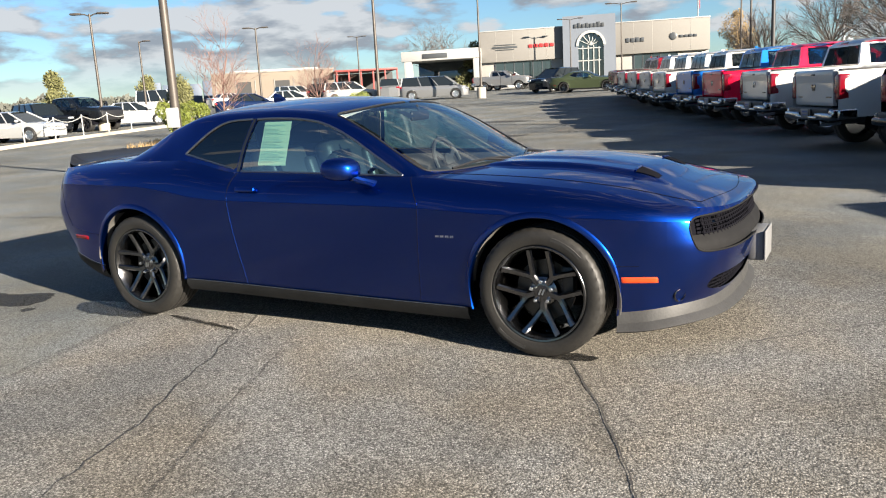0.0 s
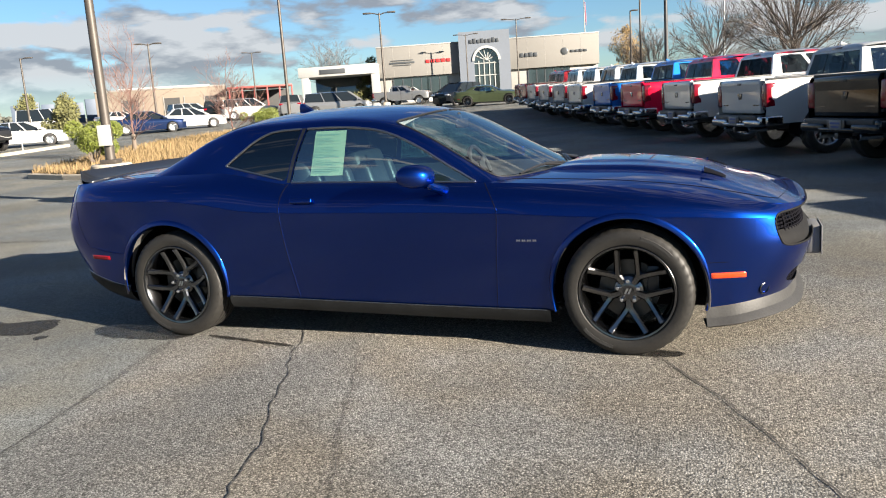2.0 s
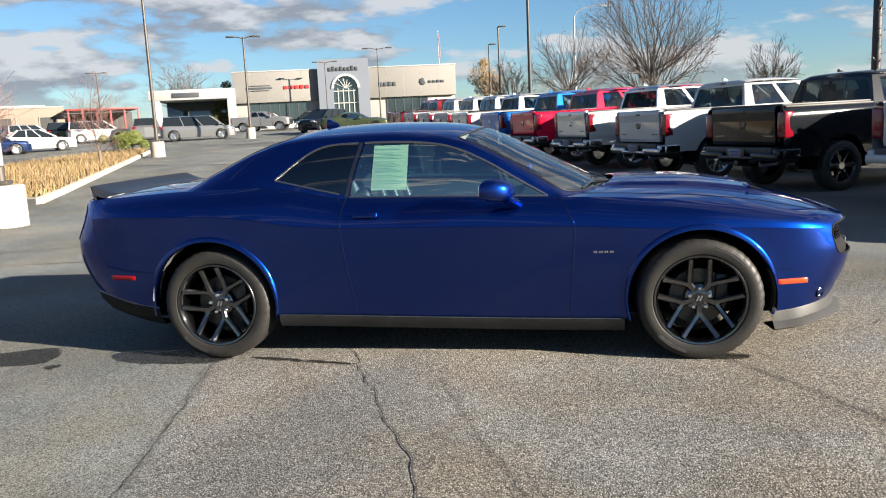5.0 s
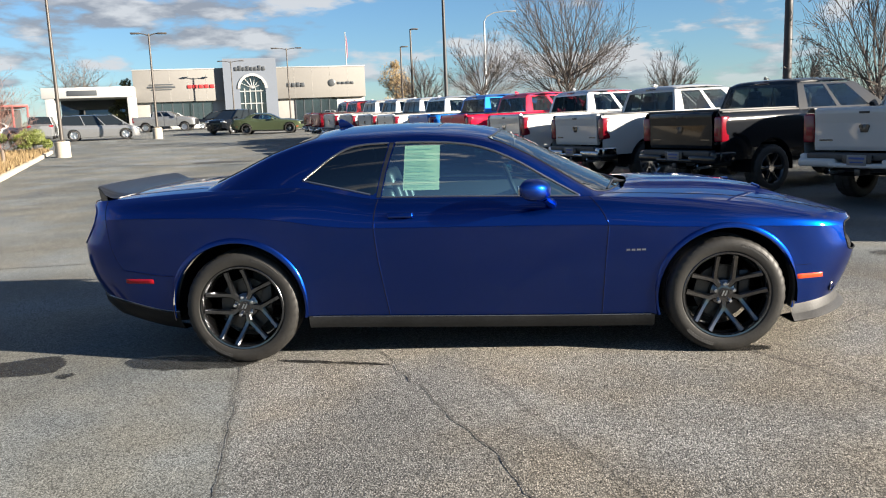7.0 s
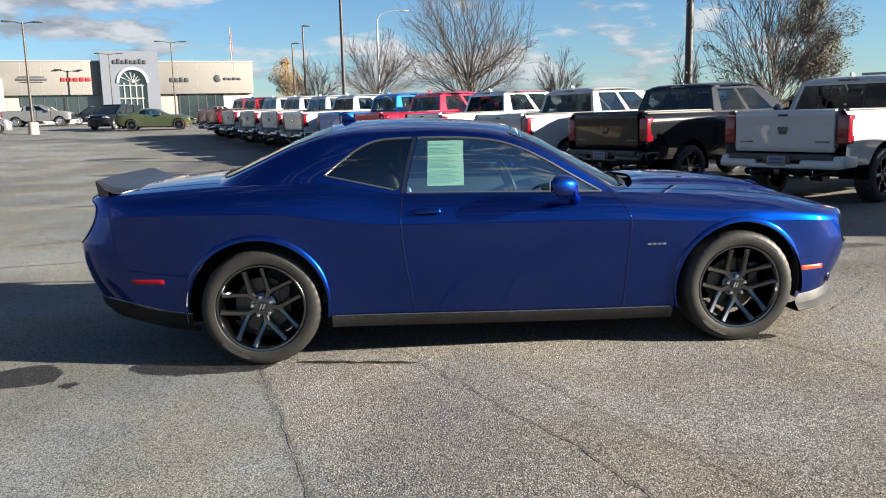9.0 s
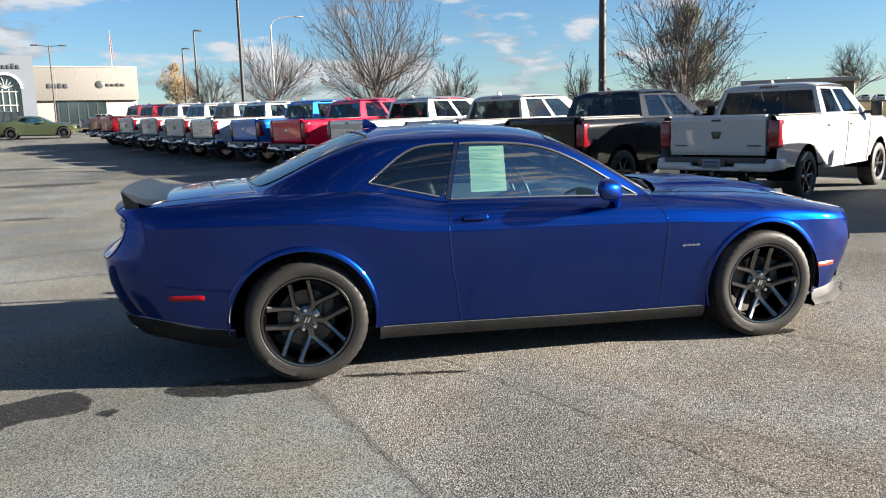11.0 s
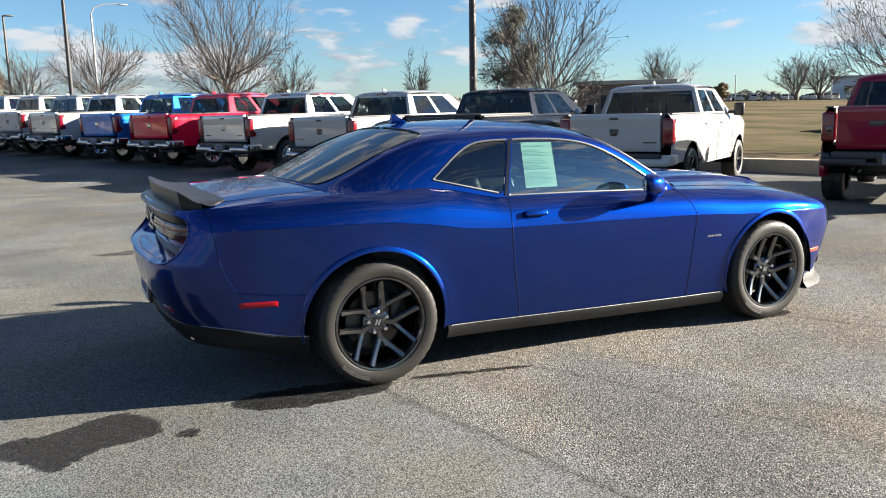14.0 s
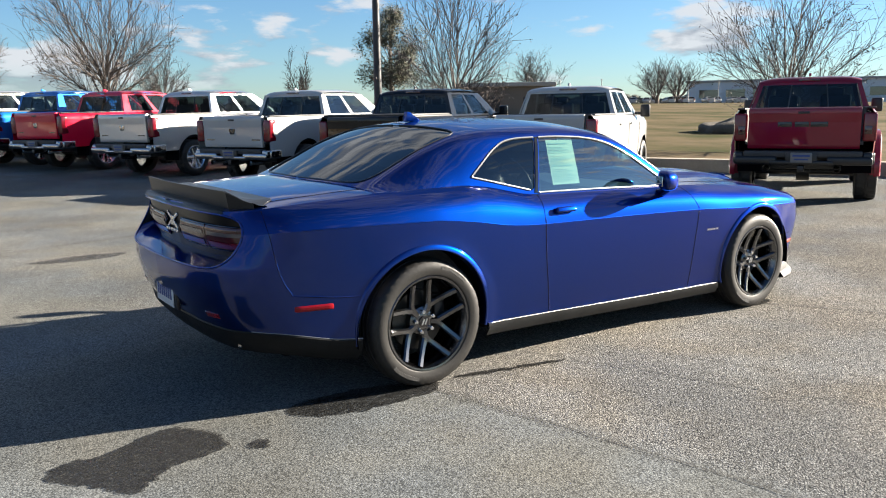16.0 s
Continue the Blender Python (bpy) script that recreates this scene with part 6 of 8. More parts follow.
    for x in np.linspace(4.0, 5.86, 30):
        zt_ = float(t_top(x))
        w = float(truck_side(x, zt_))
        G.append([(x, y * w, zt_ + lift + 0.05 * (1 - abs(y) ** 3) * min(1, (5.86 - x) / 0.3)) for y in np.linspace(-1, 1, 17)])
    add_grid(bm, np.array(G))
    part("hood", bm, PT, tr)
    bm = bmesh.new()
    add_box(bm, (5.80, 0, 0.85 + lift), (0.12, 1.5, 0.55), 0.05)
    part("grille", bm, BLACK_TRIM, tr)
    # cab: sloped glasshouse with posts, roof and panes
    zb, zr = 1.39 + lift, 1.86 + lift
    bm = bmesh.new()
    G = []
    for x, zc, w in ((1.93, 1.86, 0.785), (1.96, 1.905, 0.80), (2.02, 1.935, 0.805), (2.3, 1.955, 0.81), (2.8, 1.96, 0.81), (3.2, 1.945, 0.80), (3.40, 1.915, 0.78), (3.47, 1.89, 0.765)):
        G.append([(x, w * math.sin(u), zc + lift - 0.055 * abs(math.sin(u)) ** 6) for u in np.linspace(-math.pi / 2, math.pi / 2, 19)])
    add_grid(bm, np.array(G))
    part("roof", bm, PT, tr)

    def wall(c4, nm, panes):
        """A sloped quad wall with panes cut through; c4: low rear, low front, high front, high rear."""
        c4 = [Vector(q) for q in c4]
        fr = bmesh.new()
        n = (c4[1] - c4[0]).cross(c4[3] - c4[0]).normalized()

        def at(u, v):
            return c4[0].lerp(c4[1], u).lerp(c4[3].lerp(c4[2], u), v)
        us = sorted({0.0, 1.0, *[q for p_ in panes for q in (p_[0], p_[1])]})
        vs_ = sorted({0.0, 1.0, *[q for p_ in panes for q in (p_[2], p_[3])]})
        for ua, ub in zip(us, us[1:]):
            for va, vb in zip(vs_, vs_[1:]):
                uc, vc = (ua + ub) / 2, (va + vb) / 2
                if any(p_[0] < uc < p_[1] and p_[2] < vc < p_[3] for p_ in panes):
                    continue
                fr.faces.new([fr.verts.new(at(*q)) for q in ((ua, va), (ub, va), (ub, vb), (ua, vb))])
        bmesh.ops.remove_doubles(fr, verts=fr.verts[:], dist=1e-5)
        bmesh.ops.solidify(fr, geom=fr.faces[:], thickness=0.02)
        part(nm, fr, PT, tr, smooth=False)
        for p_ in panes:
            g = bmesh.new()
            g.faces.new([g.verts.new(at(u, v)) for u, v in ((p_[0], p_[2]), (p_[1], p_[2]), (p_[1], p_[3]), (p_[0], p_[3]))])
            bmesh.ops.solidify(g, geom=g.faces[:], thickness=0.008)
            part("window", g, TRUCK_BACK if nm == "cab_back" else TRUCK_GLASS, tr, smooth=False)
    for s in (1, -1):
        wall([(1.84, s * 0.945, zb), (4.20, s * 0.93, zb), (3.44, s * 0.78, zr), (1.945, s * 0.79, zr)], "cab_side", [(0.10, 0.42, 0.08, 0.93), (0.47, 0.80, 0.08, 0.93)])
    wall([(1.835, 0.93, zb - 0.02), (1.835, -0.93, zb - 0.02), (1.945, -0.78, zr), (1.945, 0.78, zr)], "cab_back", [(0.035, 0.965, 0.06, 0.90)])
    for y in (0.3, -0.3):
        bm = bmesh.new()
        add_tube(bm, [(1.842, y * 1.05, zb + 0.03), (1.936, y * 0.92, zr - 0.05)], 0.010, 4)
        part("window_bar", bm, BLACK_TRIM, tr)
    wall([(4.25, -0.90, zb - 0.02), (4.25, 0.90, zb - 0.02), (3.46, 0.755, zr), (3.46, -0.755, zr)], "cab_front", [(0.05, 0.95, 0.06, 0.94)])
    bm = bmesh.new()
    add_box(bm, (2.7, 0, 1.30 + lift), (1.6, 1.66, 0.1), 0.03)
    for s in (1, -1):
        for x in (2.25, 3.1):
            add_box(bm, (x, s * 0.42, 1.45 + lift), (0.16, 0.5, 0.40), 0.06)
            add_box(bm, (x - 0.03, s * 0.42, 1.68 + lift), (0.11, 0.26, 0.16), 0.04)
    part("seats", bm, CABIN, tr)
    bm = bmesh.new()
    add_box(bm, (1.945, 0, 1.885 + lift), (0.03, 0.34, 0.035), 0.01)
    part("third_brake_light", bm, LENS_DARK, tr)
    bm = bmesh.new()
    add_prism(bm, [(2.0, 1.95 + lift), (2.14, 1.955 + lift), (2.04, 2.005 + lift), (2.01, 2.005 + lift)], "y", -0.02, 0.02, bev=0.006)
    part("roof_fin", bm, PT, tr)
    for s in (1, -1):
        bm = bmesh.new()
        add_box(bm, (4.02, s * 1.14, 1.46 + lift), (0.10, 0.20, 0.26), 0.035, seg=3)
        add_box(bm, (4.05, s * 1.0, 1.41 + lift), (0.06, 0.16, 0.06), 0.015)
        part("side_mirror", bm, BLACK_TRIM if flares or sport else PT, tr)
        for x in (2.05, 3.15):
            bm = bmesh.new()
            y = float(truck_side(x, 1.2))
            add_box(bm, (x, s * (y + 0.022), 1.22 + lift), (0.20, 0.025, 0.032), 0.01)
            part("door_handle", bm, PT, tr)
    # wheel wells and wheels
    for ax in axles:
        for s in (1, -1):
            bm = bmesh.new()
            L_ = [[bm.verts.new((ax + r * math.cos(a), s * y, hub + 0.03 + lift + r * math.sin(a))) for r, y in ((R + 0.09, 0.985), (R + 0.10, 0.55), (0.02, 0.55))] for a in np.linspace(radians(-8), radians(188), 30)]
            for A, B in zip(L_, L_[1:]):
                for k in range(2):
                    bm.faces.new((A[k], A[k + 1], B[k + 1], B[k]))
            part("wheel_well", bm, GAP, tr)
            mm = pose(ax, -s * (0.93 if flares else 0.865), R) @ (Matrix() if s > 0 else Matrix.Rotation(math.pi, 4, "Z"))
            plain_wheel(tr, mm, R, 0.32 if flares else 0.285, rim_mat)
            if flares:
                bm = bmesh.new()
                aa = np.linspace(radians(-12), radians(192), 30)
                rings = []
                for a in aa:
                    d = Vector((math.cos(a), 0, math.sin(a)))
                    c = Vector((ax, s * 1.02, hub + 0.03 + lift)) + d * (R + 0.085)
                    rings.append([bm.verts.new(c + d * o + Vector((0, s * q, 0))) for o, q in ((0.075, 0.0), (0.06, 0.075), (0.0, 0.095), (-0.012, 0.05), (-0.005, -0.05))])
                for A, B in zip(rings, rings[1:]):
                    for k in range(4):
                        bm.faces.new((A[k], A[k + 1], B[k + 1], B[k]))
                part("fender_flare", bm, PT, tr)
    return tr


TRUCK_GLASS = glass("truck_glass", (0.72, 0.88, 0.92), 0.42, skin=0.17)
TRUCK_BACK = glass("truck_back_glass", (0.75, 0.88, 0.9), 0.16, skin=0.07)
WHITE = paint("white_paint", (0.39, 0.39, 0.385), metal=0.0, rough=0.4, flake=0.02)
BLACKP = paint("black_paint", (0.005, 0.006, 0.008), metal=0.0, rough=0.2, coat=0.8, ior=1.4)
SILVER = paint("silver_paint", (0.52, 0.52, 0.51), metal=0.55, rough=0.38, flake=0.15)
GREYP = paint("grey_paint", (0.21, 0.215, 0.22), metal=0.6, rough=0.35)
REDP = paint("red_paint", (0.60, 0.002, 0.035), metal=0.0, rough=0.4, flake=0.1)
SKYBLUE = paint("bright_blue_paint", (0.008, 0.13, 0.46), metal=0.35, rough=0.38)
DEEPRED = paint("deep_red_paint", (0.19, 0.001, 0.018), metal=0.1, rough=0.38, flake=0.1)
MAROON = paint("dark_red_paint", (0.22, 0.008, 0.012), metal=0.4, rough=0.38)
GREENP = paint("army_green_paint", (0.040, 0.052, 0.026), metal=0.25, rough=0.4)
NAVY = paint("dark_blue_paint", (0.005, 0.014, 0.05), metal=0.4, rough=0.38)


def corner(x, y, deg):
    """Pose of a truck whose right rear corner stands at (x, y), heading deg."""
    h = radians(deg)
    ox, oy = x - math.sin(h) * 0.99, y + math.cos(h) * 0.99
    return pose(ox, oy, gz(ox, oy), 0, 0, deg) @ pose(0, 0, 0, 0, -math.degrees(math.atan2(gz(ox + 4.8 * math.cos(h), oy + 4.8 * math.sin(h)) - gz(ox, oy), 4.8)), 0)


pickup("pickup_truck", WHITE, "white crew-cab pickup with a black emblem on its tailgate", WHITE, GLOSS_BLACK, corner(6.02, 5.14, 32.0), sport=True)
pickup("pickup_truck", BLACKP, "black crew-cab pickup with a black bed cover", BLACKP, GLOSS_BLACK, corner(4.05, 7.86, 28.0), cover=True)
wt = pickup("pickup_truck", WHITE, "white crew-cab pickup with chrome bumper", BUMPER_CHROME, CHROME, corner(2.51, 10.54, 26.0))
sv = pickup("pickup_truck", SILVER, "silver crew-cab pickup with chrome bumper and wheels", BUMPER_CHROME, CHROME, corner(1.11, 13.66, 25.5))
pickup("pickup_truck", REDP, "bright red crew-cab pickup with chrome bumper", BUMPER_CHROME, CHROME, corner(-0.25, 16.41, 25.5))
pickup("pickup_truck", SKYBLUE, "bright blue crew-cab pickup with chrome bumper", BUMPER_CHROME, CHROME, corner(-1.4, 18.6, 25.5))
copy_thing(sv, corner(-2.75, 21.3, 25.5))["label"] = "silver-white crew-cab pickup in the row of trucks"
for x, y in ((-3.8, 23.7), (-4.95, 26.3), (-6.15, 29.1)):
    copy_thing(wt, corner(x, y, 25.5))
dk = pickup("pickup_truck", MAROON, "dark red crew-cab pickup at the end of the row", BUMPER_CHROME, CHROME, corner(-7.55, 33.0, 25.5))
copy_thing(dk, corner(-8.55, 36.0, 25.5))
pickup("pickup_truck", DEEPRED, "deep red off-road pickup with wide arches and black bumper", BLACK_TRIM, GLOSS_BLACK, corner(8.24, 1.63, 29.5), flares=True, wide_text=True)

# ---- other parked vehicles ----
def small_car(name, PT, label, m, L=4.7, W=1.82, H=1.46, hood=1.15, tail=0.8, boot=0.95, belt=0.92, nose=0.78, kind="sedan"):
    """A parked car: lofted body, glasshouse with panes, wheels, lamps. x forward, middle at the origin."""
    car = tagged(empty(name, m), label, "car", "parked cars")
    x0, x1 = -L / 2, L / 2
    R = 0.33 if H < 1.6 else 0.37
    ax = (x0 + 0.92, x1 - 0.90)
    rear_top = belt + 0.08 if kind == "sedan" else belt + 0.12
    zt = curve([(x0, rear_top - 0.12), (x0 + 0.12, rear_top), (x0 + tail + 0.3, belt + 0.06), (0.0, belt), (x1 - hood - 0.25, belt - 0.02), (x1 - hood * 0.5, belt - 0.07), (x1 - 0.12, nose), (x1, nose - 0.14)])
    wd = curve([(x0, W / 2 - 0.22), (x0 + 0.25, W / 2 - 0.04), (x0 + 1.0, W / 2), (x1 - 1.0, W / 2), (x1 - 0.3, W / 2 - 0.07), (x1, W / 2 - 0.28)])
    xs = np.linspace(x0, x1, 70)
    P = np.zeros((len(xs), 16, 3))
    for i, x in enumerate(xs):
        z = np.linspace(0.22, float(zt(x)), 16)
        a = np.linspace(0, 1, 16)
        P[i, :, 0], P[i, :, 2] = x, z
        P[i, :, 1] = -(wd(x) - 0.05 * (1 - a) ** 3 - 0.09 * np.clip((a - 0.7) / 0.3, 0, 1) ** 2)
    mk = np.ones((len(xs) - 1, 15), bool)
    for c in ax:
        carve(P, mk, [(c + (R + 0.05) * math.cos(t), R + (R + 0.05) * math.sin(t)) for t in np.linspace(0, 2 * math.pi, 41)[:-1]], (0, 2))
    for s in (1, -1):
        bm = bmesh.new()
        Q = P.copy()
        Q[..., 1] *= s
        add_grid(bm, Q, mk, flip=s < 0)
        part("body_side", bm, PT, car)
    bm = bmesh.new()
    G = np.stack([P[:, -1, :], P[:, -1, :] * np.array([1, 0.5, 1]) + np.array([0, 0, 0.02]), P[:, -1, :] * np.array([1, 0, 1]) + np.array([0, 0, 0.03])], 1)
    add_grid(bm, G)
    part("hood_and_deck", both(bm), PT, car)
    for e, xx in ((0, x0), (-1, x1)):
        bm = bmesh.new()
        G = np.stack([P[e], P[e] * np.array([1, 0, 1]) + np.array([0.06 if e else -0.06, 0, 0])], 1)
        add_grid(bm, G)
        part("bumper", both(bm), PT, car)
    bm = bmesh.new()
    add_box(bm, (0, 0, 0.36), (L - 0.5, W - 0.42, 0.3), 0.03)
    part("underbody", bm, GAP, car)
    # glasshouse
    ra, rb = (x0 + tail + (0.55 if kind == "sedan" else 0.12), x1 - hood - 0.95)
    ba, bb = (x0 + tail if kind == "sedan" else x0 + 0.10, x1 - hood)
    wb_, wr_ = W / 2 - 0.10, W / 2 - 0.30
    zb_, zr_ = belt + 0.0, H - 0.06
    bm = bmesh.new()
    C = [Vector((ba, wb_, zb_ + 0.03)), Vector((bb, wb_, zb_ - 0.02)), Vector((rb, wr_, zr_)), Vector((ra, wr_, zr_))]
    D = [Vector((c.x, -c.y, c.z)) for c in C]
    vC, vD = [bm.verts.new(c) for c in C], [bm.verts.new(c) for c in D]
    for q in ((vC[0], vC[1], vC[2], vC[3]), (vD[1], vD[0], vD[3], vD[2]), (vC[1], vD[1], vD[2], vC[2]), (vD[0], vC[0], vC[3], vD[3])):
        bm.faces.new(q)
    part("glasshouse", bm, AUTO_GLASS, car, smooth=False)
    bm = bmesh.new()
    G = []
    for u in np.linspace(0, 1, 12):
        x = ra - 0.05 + (rb - ra + 0.10) * u
        z = zr_ + 0.06 * math.sin(math.pi * (0.12 + 0.76 * u))
        G.append([(x, y, z - 0.05 * abs(y / wr_) ** 4) for y in np.linspace(-wr_ - 0.01, wr_ + 0.01, 11)])
    add_grid(bm, np.array(G))
    part("roof", bm, PT, car)
    for s in (1, -1):
        for t, w in ((0.0, 0.05), (0.36, 0.04), (0.66, 0.035), (1.0, 0.05)):
            bm = bmesh.new()
            a = C[0].lerp(C[1], t)
            b = C[3].lerp(C[2], t)
            add_tube(bm, [(a.x, s * (a.y + 0.004), a.z), (b.x, s * (b.y + 0.004), b.z)], w, 4)
            part("pillar", bm, PT, car)
        bm = bmesh.new()
        add_box(bm, (x1 - 0.10, s * (W / 2 - 0.28), nose - 0.10), (0.20, 0.34, 0.13), 0.04)
        part("headlight", bm, LENS_CLEAR, car)
        bm = bmesh.new()
        add_box(bm, (x0 + 0.08, s * (W / 2 - 0.25), rear_top - 0.16), (0.18, 0.34, 0.14), 0.04)
        part("tail_light", bm, LENS_RED, car)
        bm = bmesh.new()
        add_box(bm, (bb - 0.25, s * (W / 2 + 0.08), belt + 0.08), (0.12, 0.2, 0.12), 0.04)
        part("side_mirror", bm, PT, car)
        for c in ax:
            mm = pose(c, -s * (W / 2 - 0.13), R) @ (Matrix() if s > 0 else Matrix.Rotation(math.pi, 4, "Z"))
            plain_wheel(car, mm, R, 0.22, ALLOY if kind != "dark" else RIM_BLACK, 5)
    return car


def spot(x, y, deg):
    return pose(x, y, gz(x, y), 0, 0, deg)


coupe("sports_coupe", GREENP, "army-green two-door coupe parked before the dealership", spot(-14.6, 50.4, 8.0), detail=False)
SUVK = dict(L=4.75, W=1.92, H=1.78, hood=1.05, tail=0.1, belt=1.08, nose=0.95, kind="suv")
VANK = dict(L=5.15, W=2.0, H=1.76, hood=0.75, tail=0.1, belt=1.02, nose=0.85, kind="suv")
small_car("sedan", SILVER, "silver sedan parked behind the chain fence", spot(-33.6, 20.2, 15))
small_car("suv", BLACKP, "black sport utility vehicle behind the chain fence", spot(-39.0, 25.6, -15), **SUVK)
small_car("sedan", WHITE, "white sedan parked behind the kerb", spot(-37.0, 30.5, 42))
small_car("sedan", NAVY, "dark blue sedan on the far lane", spot(-34.6, 38.4, 42))
small_car("sedan", WHITE, "white sedan beside a dark blue one", spot(-33.6, 41.5, 42))
small_car("suv", BLACKP, "black sport utility vehicle in the far lot", spot(-41.7, 56.0, 120), **SUVK)
small_car("suv", WHITE, "white sport utility vehicle in the far lot", spot(-38.0, 55.5, 40), **SUVK)
small_car("minivan", GREYP, "grey minivan by the lot's edge", spot(-34.5, 57.0, 115), **VANK)
small_car("minivan", GREYP, "grey minivan parked broadside near the light mast", spot(-26.6, 50.2, 22), **VANK)
small_car("suv", BLACKP, "dark utility vehicle beside the green coupe", spot(-18.3, 54.0, 250), **{**SUVK, "L": 4.3})
small_car("suv", WHITE, "white utility vehicle before the showroom", spot(-30.5, 74.5, 20), **SUVK)
small_car("sedan", WHITE, "white sedan before the showroom's glass", spot(-14.8, 78.0, 15))
small_car("suv", GREYP, "grey utility vehicle before the showroom", spot(-9.8, 73.0, 15), **SUVK)
small_car("suv", BLACKP, "dark utility vehicle before the showroom", spot(-27.0, 77.0, 200), **SUVK)
small_car("suv", WHITE, "white utility vehicle by the service bays", spot(-52.0, 66.0, 60), **SUVK)
small_car("sedan", GREYP, "grey sedan by the service bays", spot(-47.5, 68.0, 60))
small_car("sedan", SILVER, "silver sedan in the far lot", spot(-58.0, 62.0, 70))
small_car("van", WHITE, "white van in the far lot", spot(-66.0, 60.0, 30), **{**VANK, "H": 2.3})
pickup("pickup_truck", GREYP, "dark grey pickup before the showroom", CHROME, ALLOY, spot(-33.0, 71.0, 8))
pickup("pickup_truck", BLACKP, "black pickup behind the chain fence", BLACKP, GLOSS_BLACK, spot(-40.6, 27.0, 0), plate=False)

# ---- dealership ----
STUCCO = mat("beige_panel", (0.178, 0.171, 0.158), 0.8, var=0.06, scale=0.6, bump=0.1, bscale=20)
TOWER = mat("grey_blue_panel", (0.115, 0.132, 0.160), 0.6, var=0.06, scale=0.5)
STONE = mat("grey_masonry", (0.30, 0.29, 0.27), 0.8, var=0.12, scale=3, bump=0.2)
WHITEP = mat("white_render", (0.31, 0.31, 0.30), 0.7, var=0.05, scale=1)
SHOPGLASS = mat("showroom_glass", (0.02, 0.03, 0.035), 0.05, spec=0.8, coat=1.0)
SIGN_DARK = mat("sign_dark", (0.05, 0.055, 0.06), 0.4)
SIGN_RED = mat("sign_red", (0.45, 0.03, 0.03), 0.4)
STEEL = mat("bronze_pole", (0.058, 0.050, 0.043), 0.5, metal=0.3, var=0.2, scale=4)
# darker pole colour for two masts, with their backlit shade put in
SHADED_POLE = mat("shaded_pole", (0.028, 0.028, 0.030), 0.5, metal=0.2, var=0.2, scale=4)
GALV = mat("galvanised_pole", (0.33, 0.34, 0.35), 0.45, metal=0.6, var=0.15, scale=4)
CONC = mat("concrete", (0.32, 0.285, 0.23), 0.85, var=0.14, scale=3, bump=0.3, bscale=40)
REDSTEEL = mat("red_steel", (0.20, 0.032, 0.028), 0.6, var=0.15, scale=2)
TAN = mat("tan_wall", (0.15, 0.125, 0.098), 0.85, var=0.08, scale=0.8)
BAYDARK = mat("bay_dark", (0.03, 0.03, 0.03), 0.8)

FM = pose(-26.2, 88.5, 0, 0, 0, math.degrees(math.atan2(0.297, 0.955)))
Z0 = gz(-26.2, 88.5) - 0.1


def house(name, label, m):
    return tagged(empty(name, m), label, "building")


def box_part(name, lo, hi, material, parent, bev=0.03, label=""):
    bm = bmesh.new()
    add_box(bm, [(a + b) / 2 for a, b in zip(lo, hi)], [b - a for a, b in zip(lo, hi)], bev)
    return part(name, bm, material, parent, label)


show = house("showroom_building", "pale beige car showroom with a grey arched entrance tower", FM)
for nm, a, b in (("wall_west", -13.1, -3.15), ("wall_east", 2.75, 13.3)):
    w = box_part("wall", (a, 0.0, 4.75), (b, 16, 8.30), STUCCO, show)
    box_part("base_wall", (a + 0.1, 0.5, Z0), (b - 0.1, 15.8, 4.75), STONE, show)
    box_part("coping", (a - 0.05, -0.06, 8.30), (b + 0.05, 16.05, 8.42), WHITEP, show)
    # fine joints of the wall panels
    for k in range(1, 5):
        box_part("panel_joint", (a + (b - a) * k / 5 - 0.012, -0.012, 4.8), (a + (b - a) * k / 5 + 0.012, 0.005, 8.28), STONE, show, 0)
for a, b, n in ((-11.3, -4.6, 6), (4.9, 9.9, 5)):
    for k in range(n):
        u0, u1 = a + (b - a) * k / n, a + (b - a) * (k + 1) / n
        wd_ = box_part("window", (u0 + 0.06, 0.42, Z0 + 0.4), (u1 - 0.06, 0.50, 4.65), SHOPGLASS, show, 0)
        box_part("frame", (u0 - 0.05, 0.38, Z0 + 0.35), (u0 + 0.06, 0.5, 4.7), SIGN_DARK, show, 0)
# tower with an arched opening
bm = bmesh.new()
arch = [(-1.45, Z0), (-1.45, 6.0)] + [(-1.45 * math.cos(t), 6.0 + 1.40 * math.sin(t)) for t in np.linspace(0.15, math.pi - 0.15, 15)] + [(1.45, 6.0), (1.45, Z0)]
outer = [(2.80, Z0), (2.80, 9.40), (-3.20, 9.40), (-3.20, Z0)]
add_prism(bm, [(a, b) for a, b in arch + outer], "y", -0.7, 0.0)
part("tower_front", bm, TOWER, show, smooth=False)
box_part("tower_body", (-3.20, 0.4, Z0), (2.80, 9, 9.40), TOWER, show)
box_part("entrance_glass", (-1.5, -0.35, Z0), (1.5, -0.25, 7.45), SHOPGLASS, show, 0)
bm = bmesh.new()
for k, t in enumerate(np.linspace(0.0, math.pi, 25)):
    t2 = t + math.pi / 24
    if k == 24:
        break
    for ra_, rb_ in ((1.40, 1.68),):
        q = [(-ra_ * math.cos(t), 6.0 + ra_ * math.sin(t)), (-rb_ * math.cos(t), 6.0 + rb_ * math.sin(t)), (-rb_ * math.cos(t2), 6.0 + rb_ * math.sin(t2)), (-ra_ * math.cos(t2), 6.0 + ra_ * math.sin(t2))]
        add_prism(bm, q, "y", -0.82, -0.68)
part("arch_trim", bm, WHITEP, show)
for a in np.linspace(0.0, math.pi, 8)[1:-1]:
    bm = bmesh.new()
    add_tube(bm, [(0, -0.42, 6.0), (-1.40 * math.cos(a), -0.42, 6.0 + 1.40 * math.sin(a))], 0.05, 4)
    part("glazing_bar", bm, WHITEP, show)
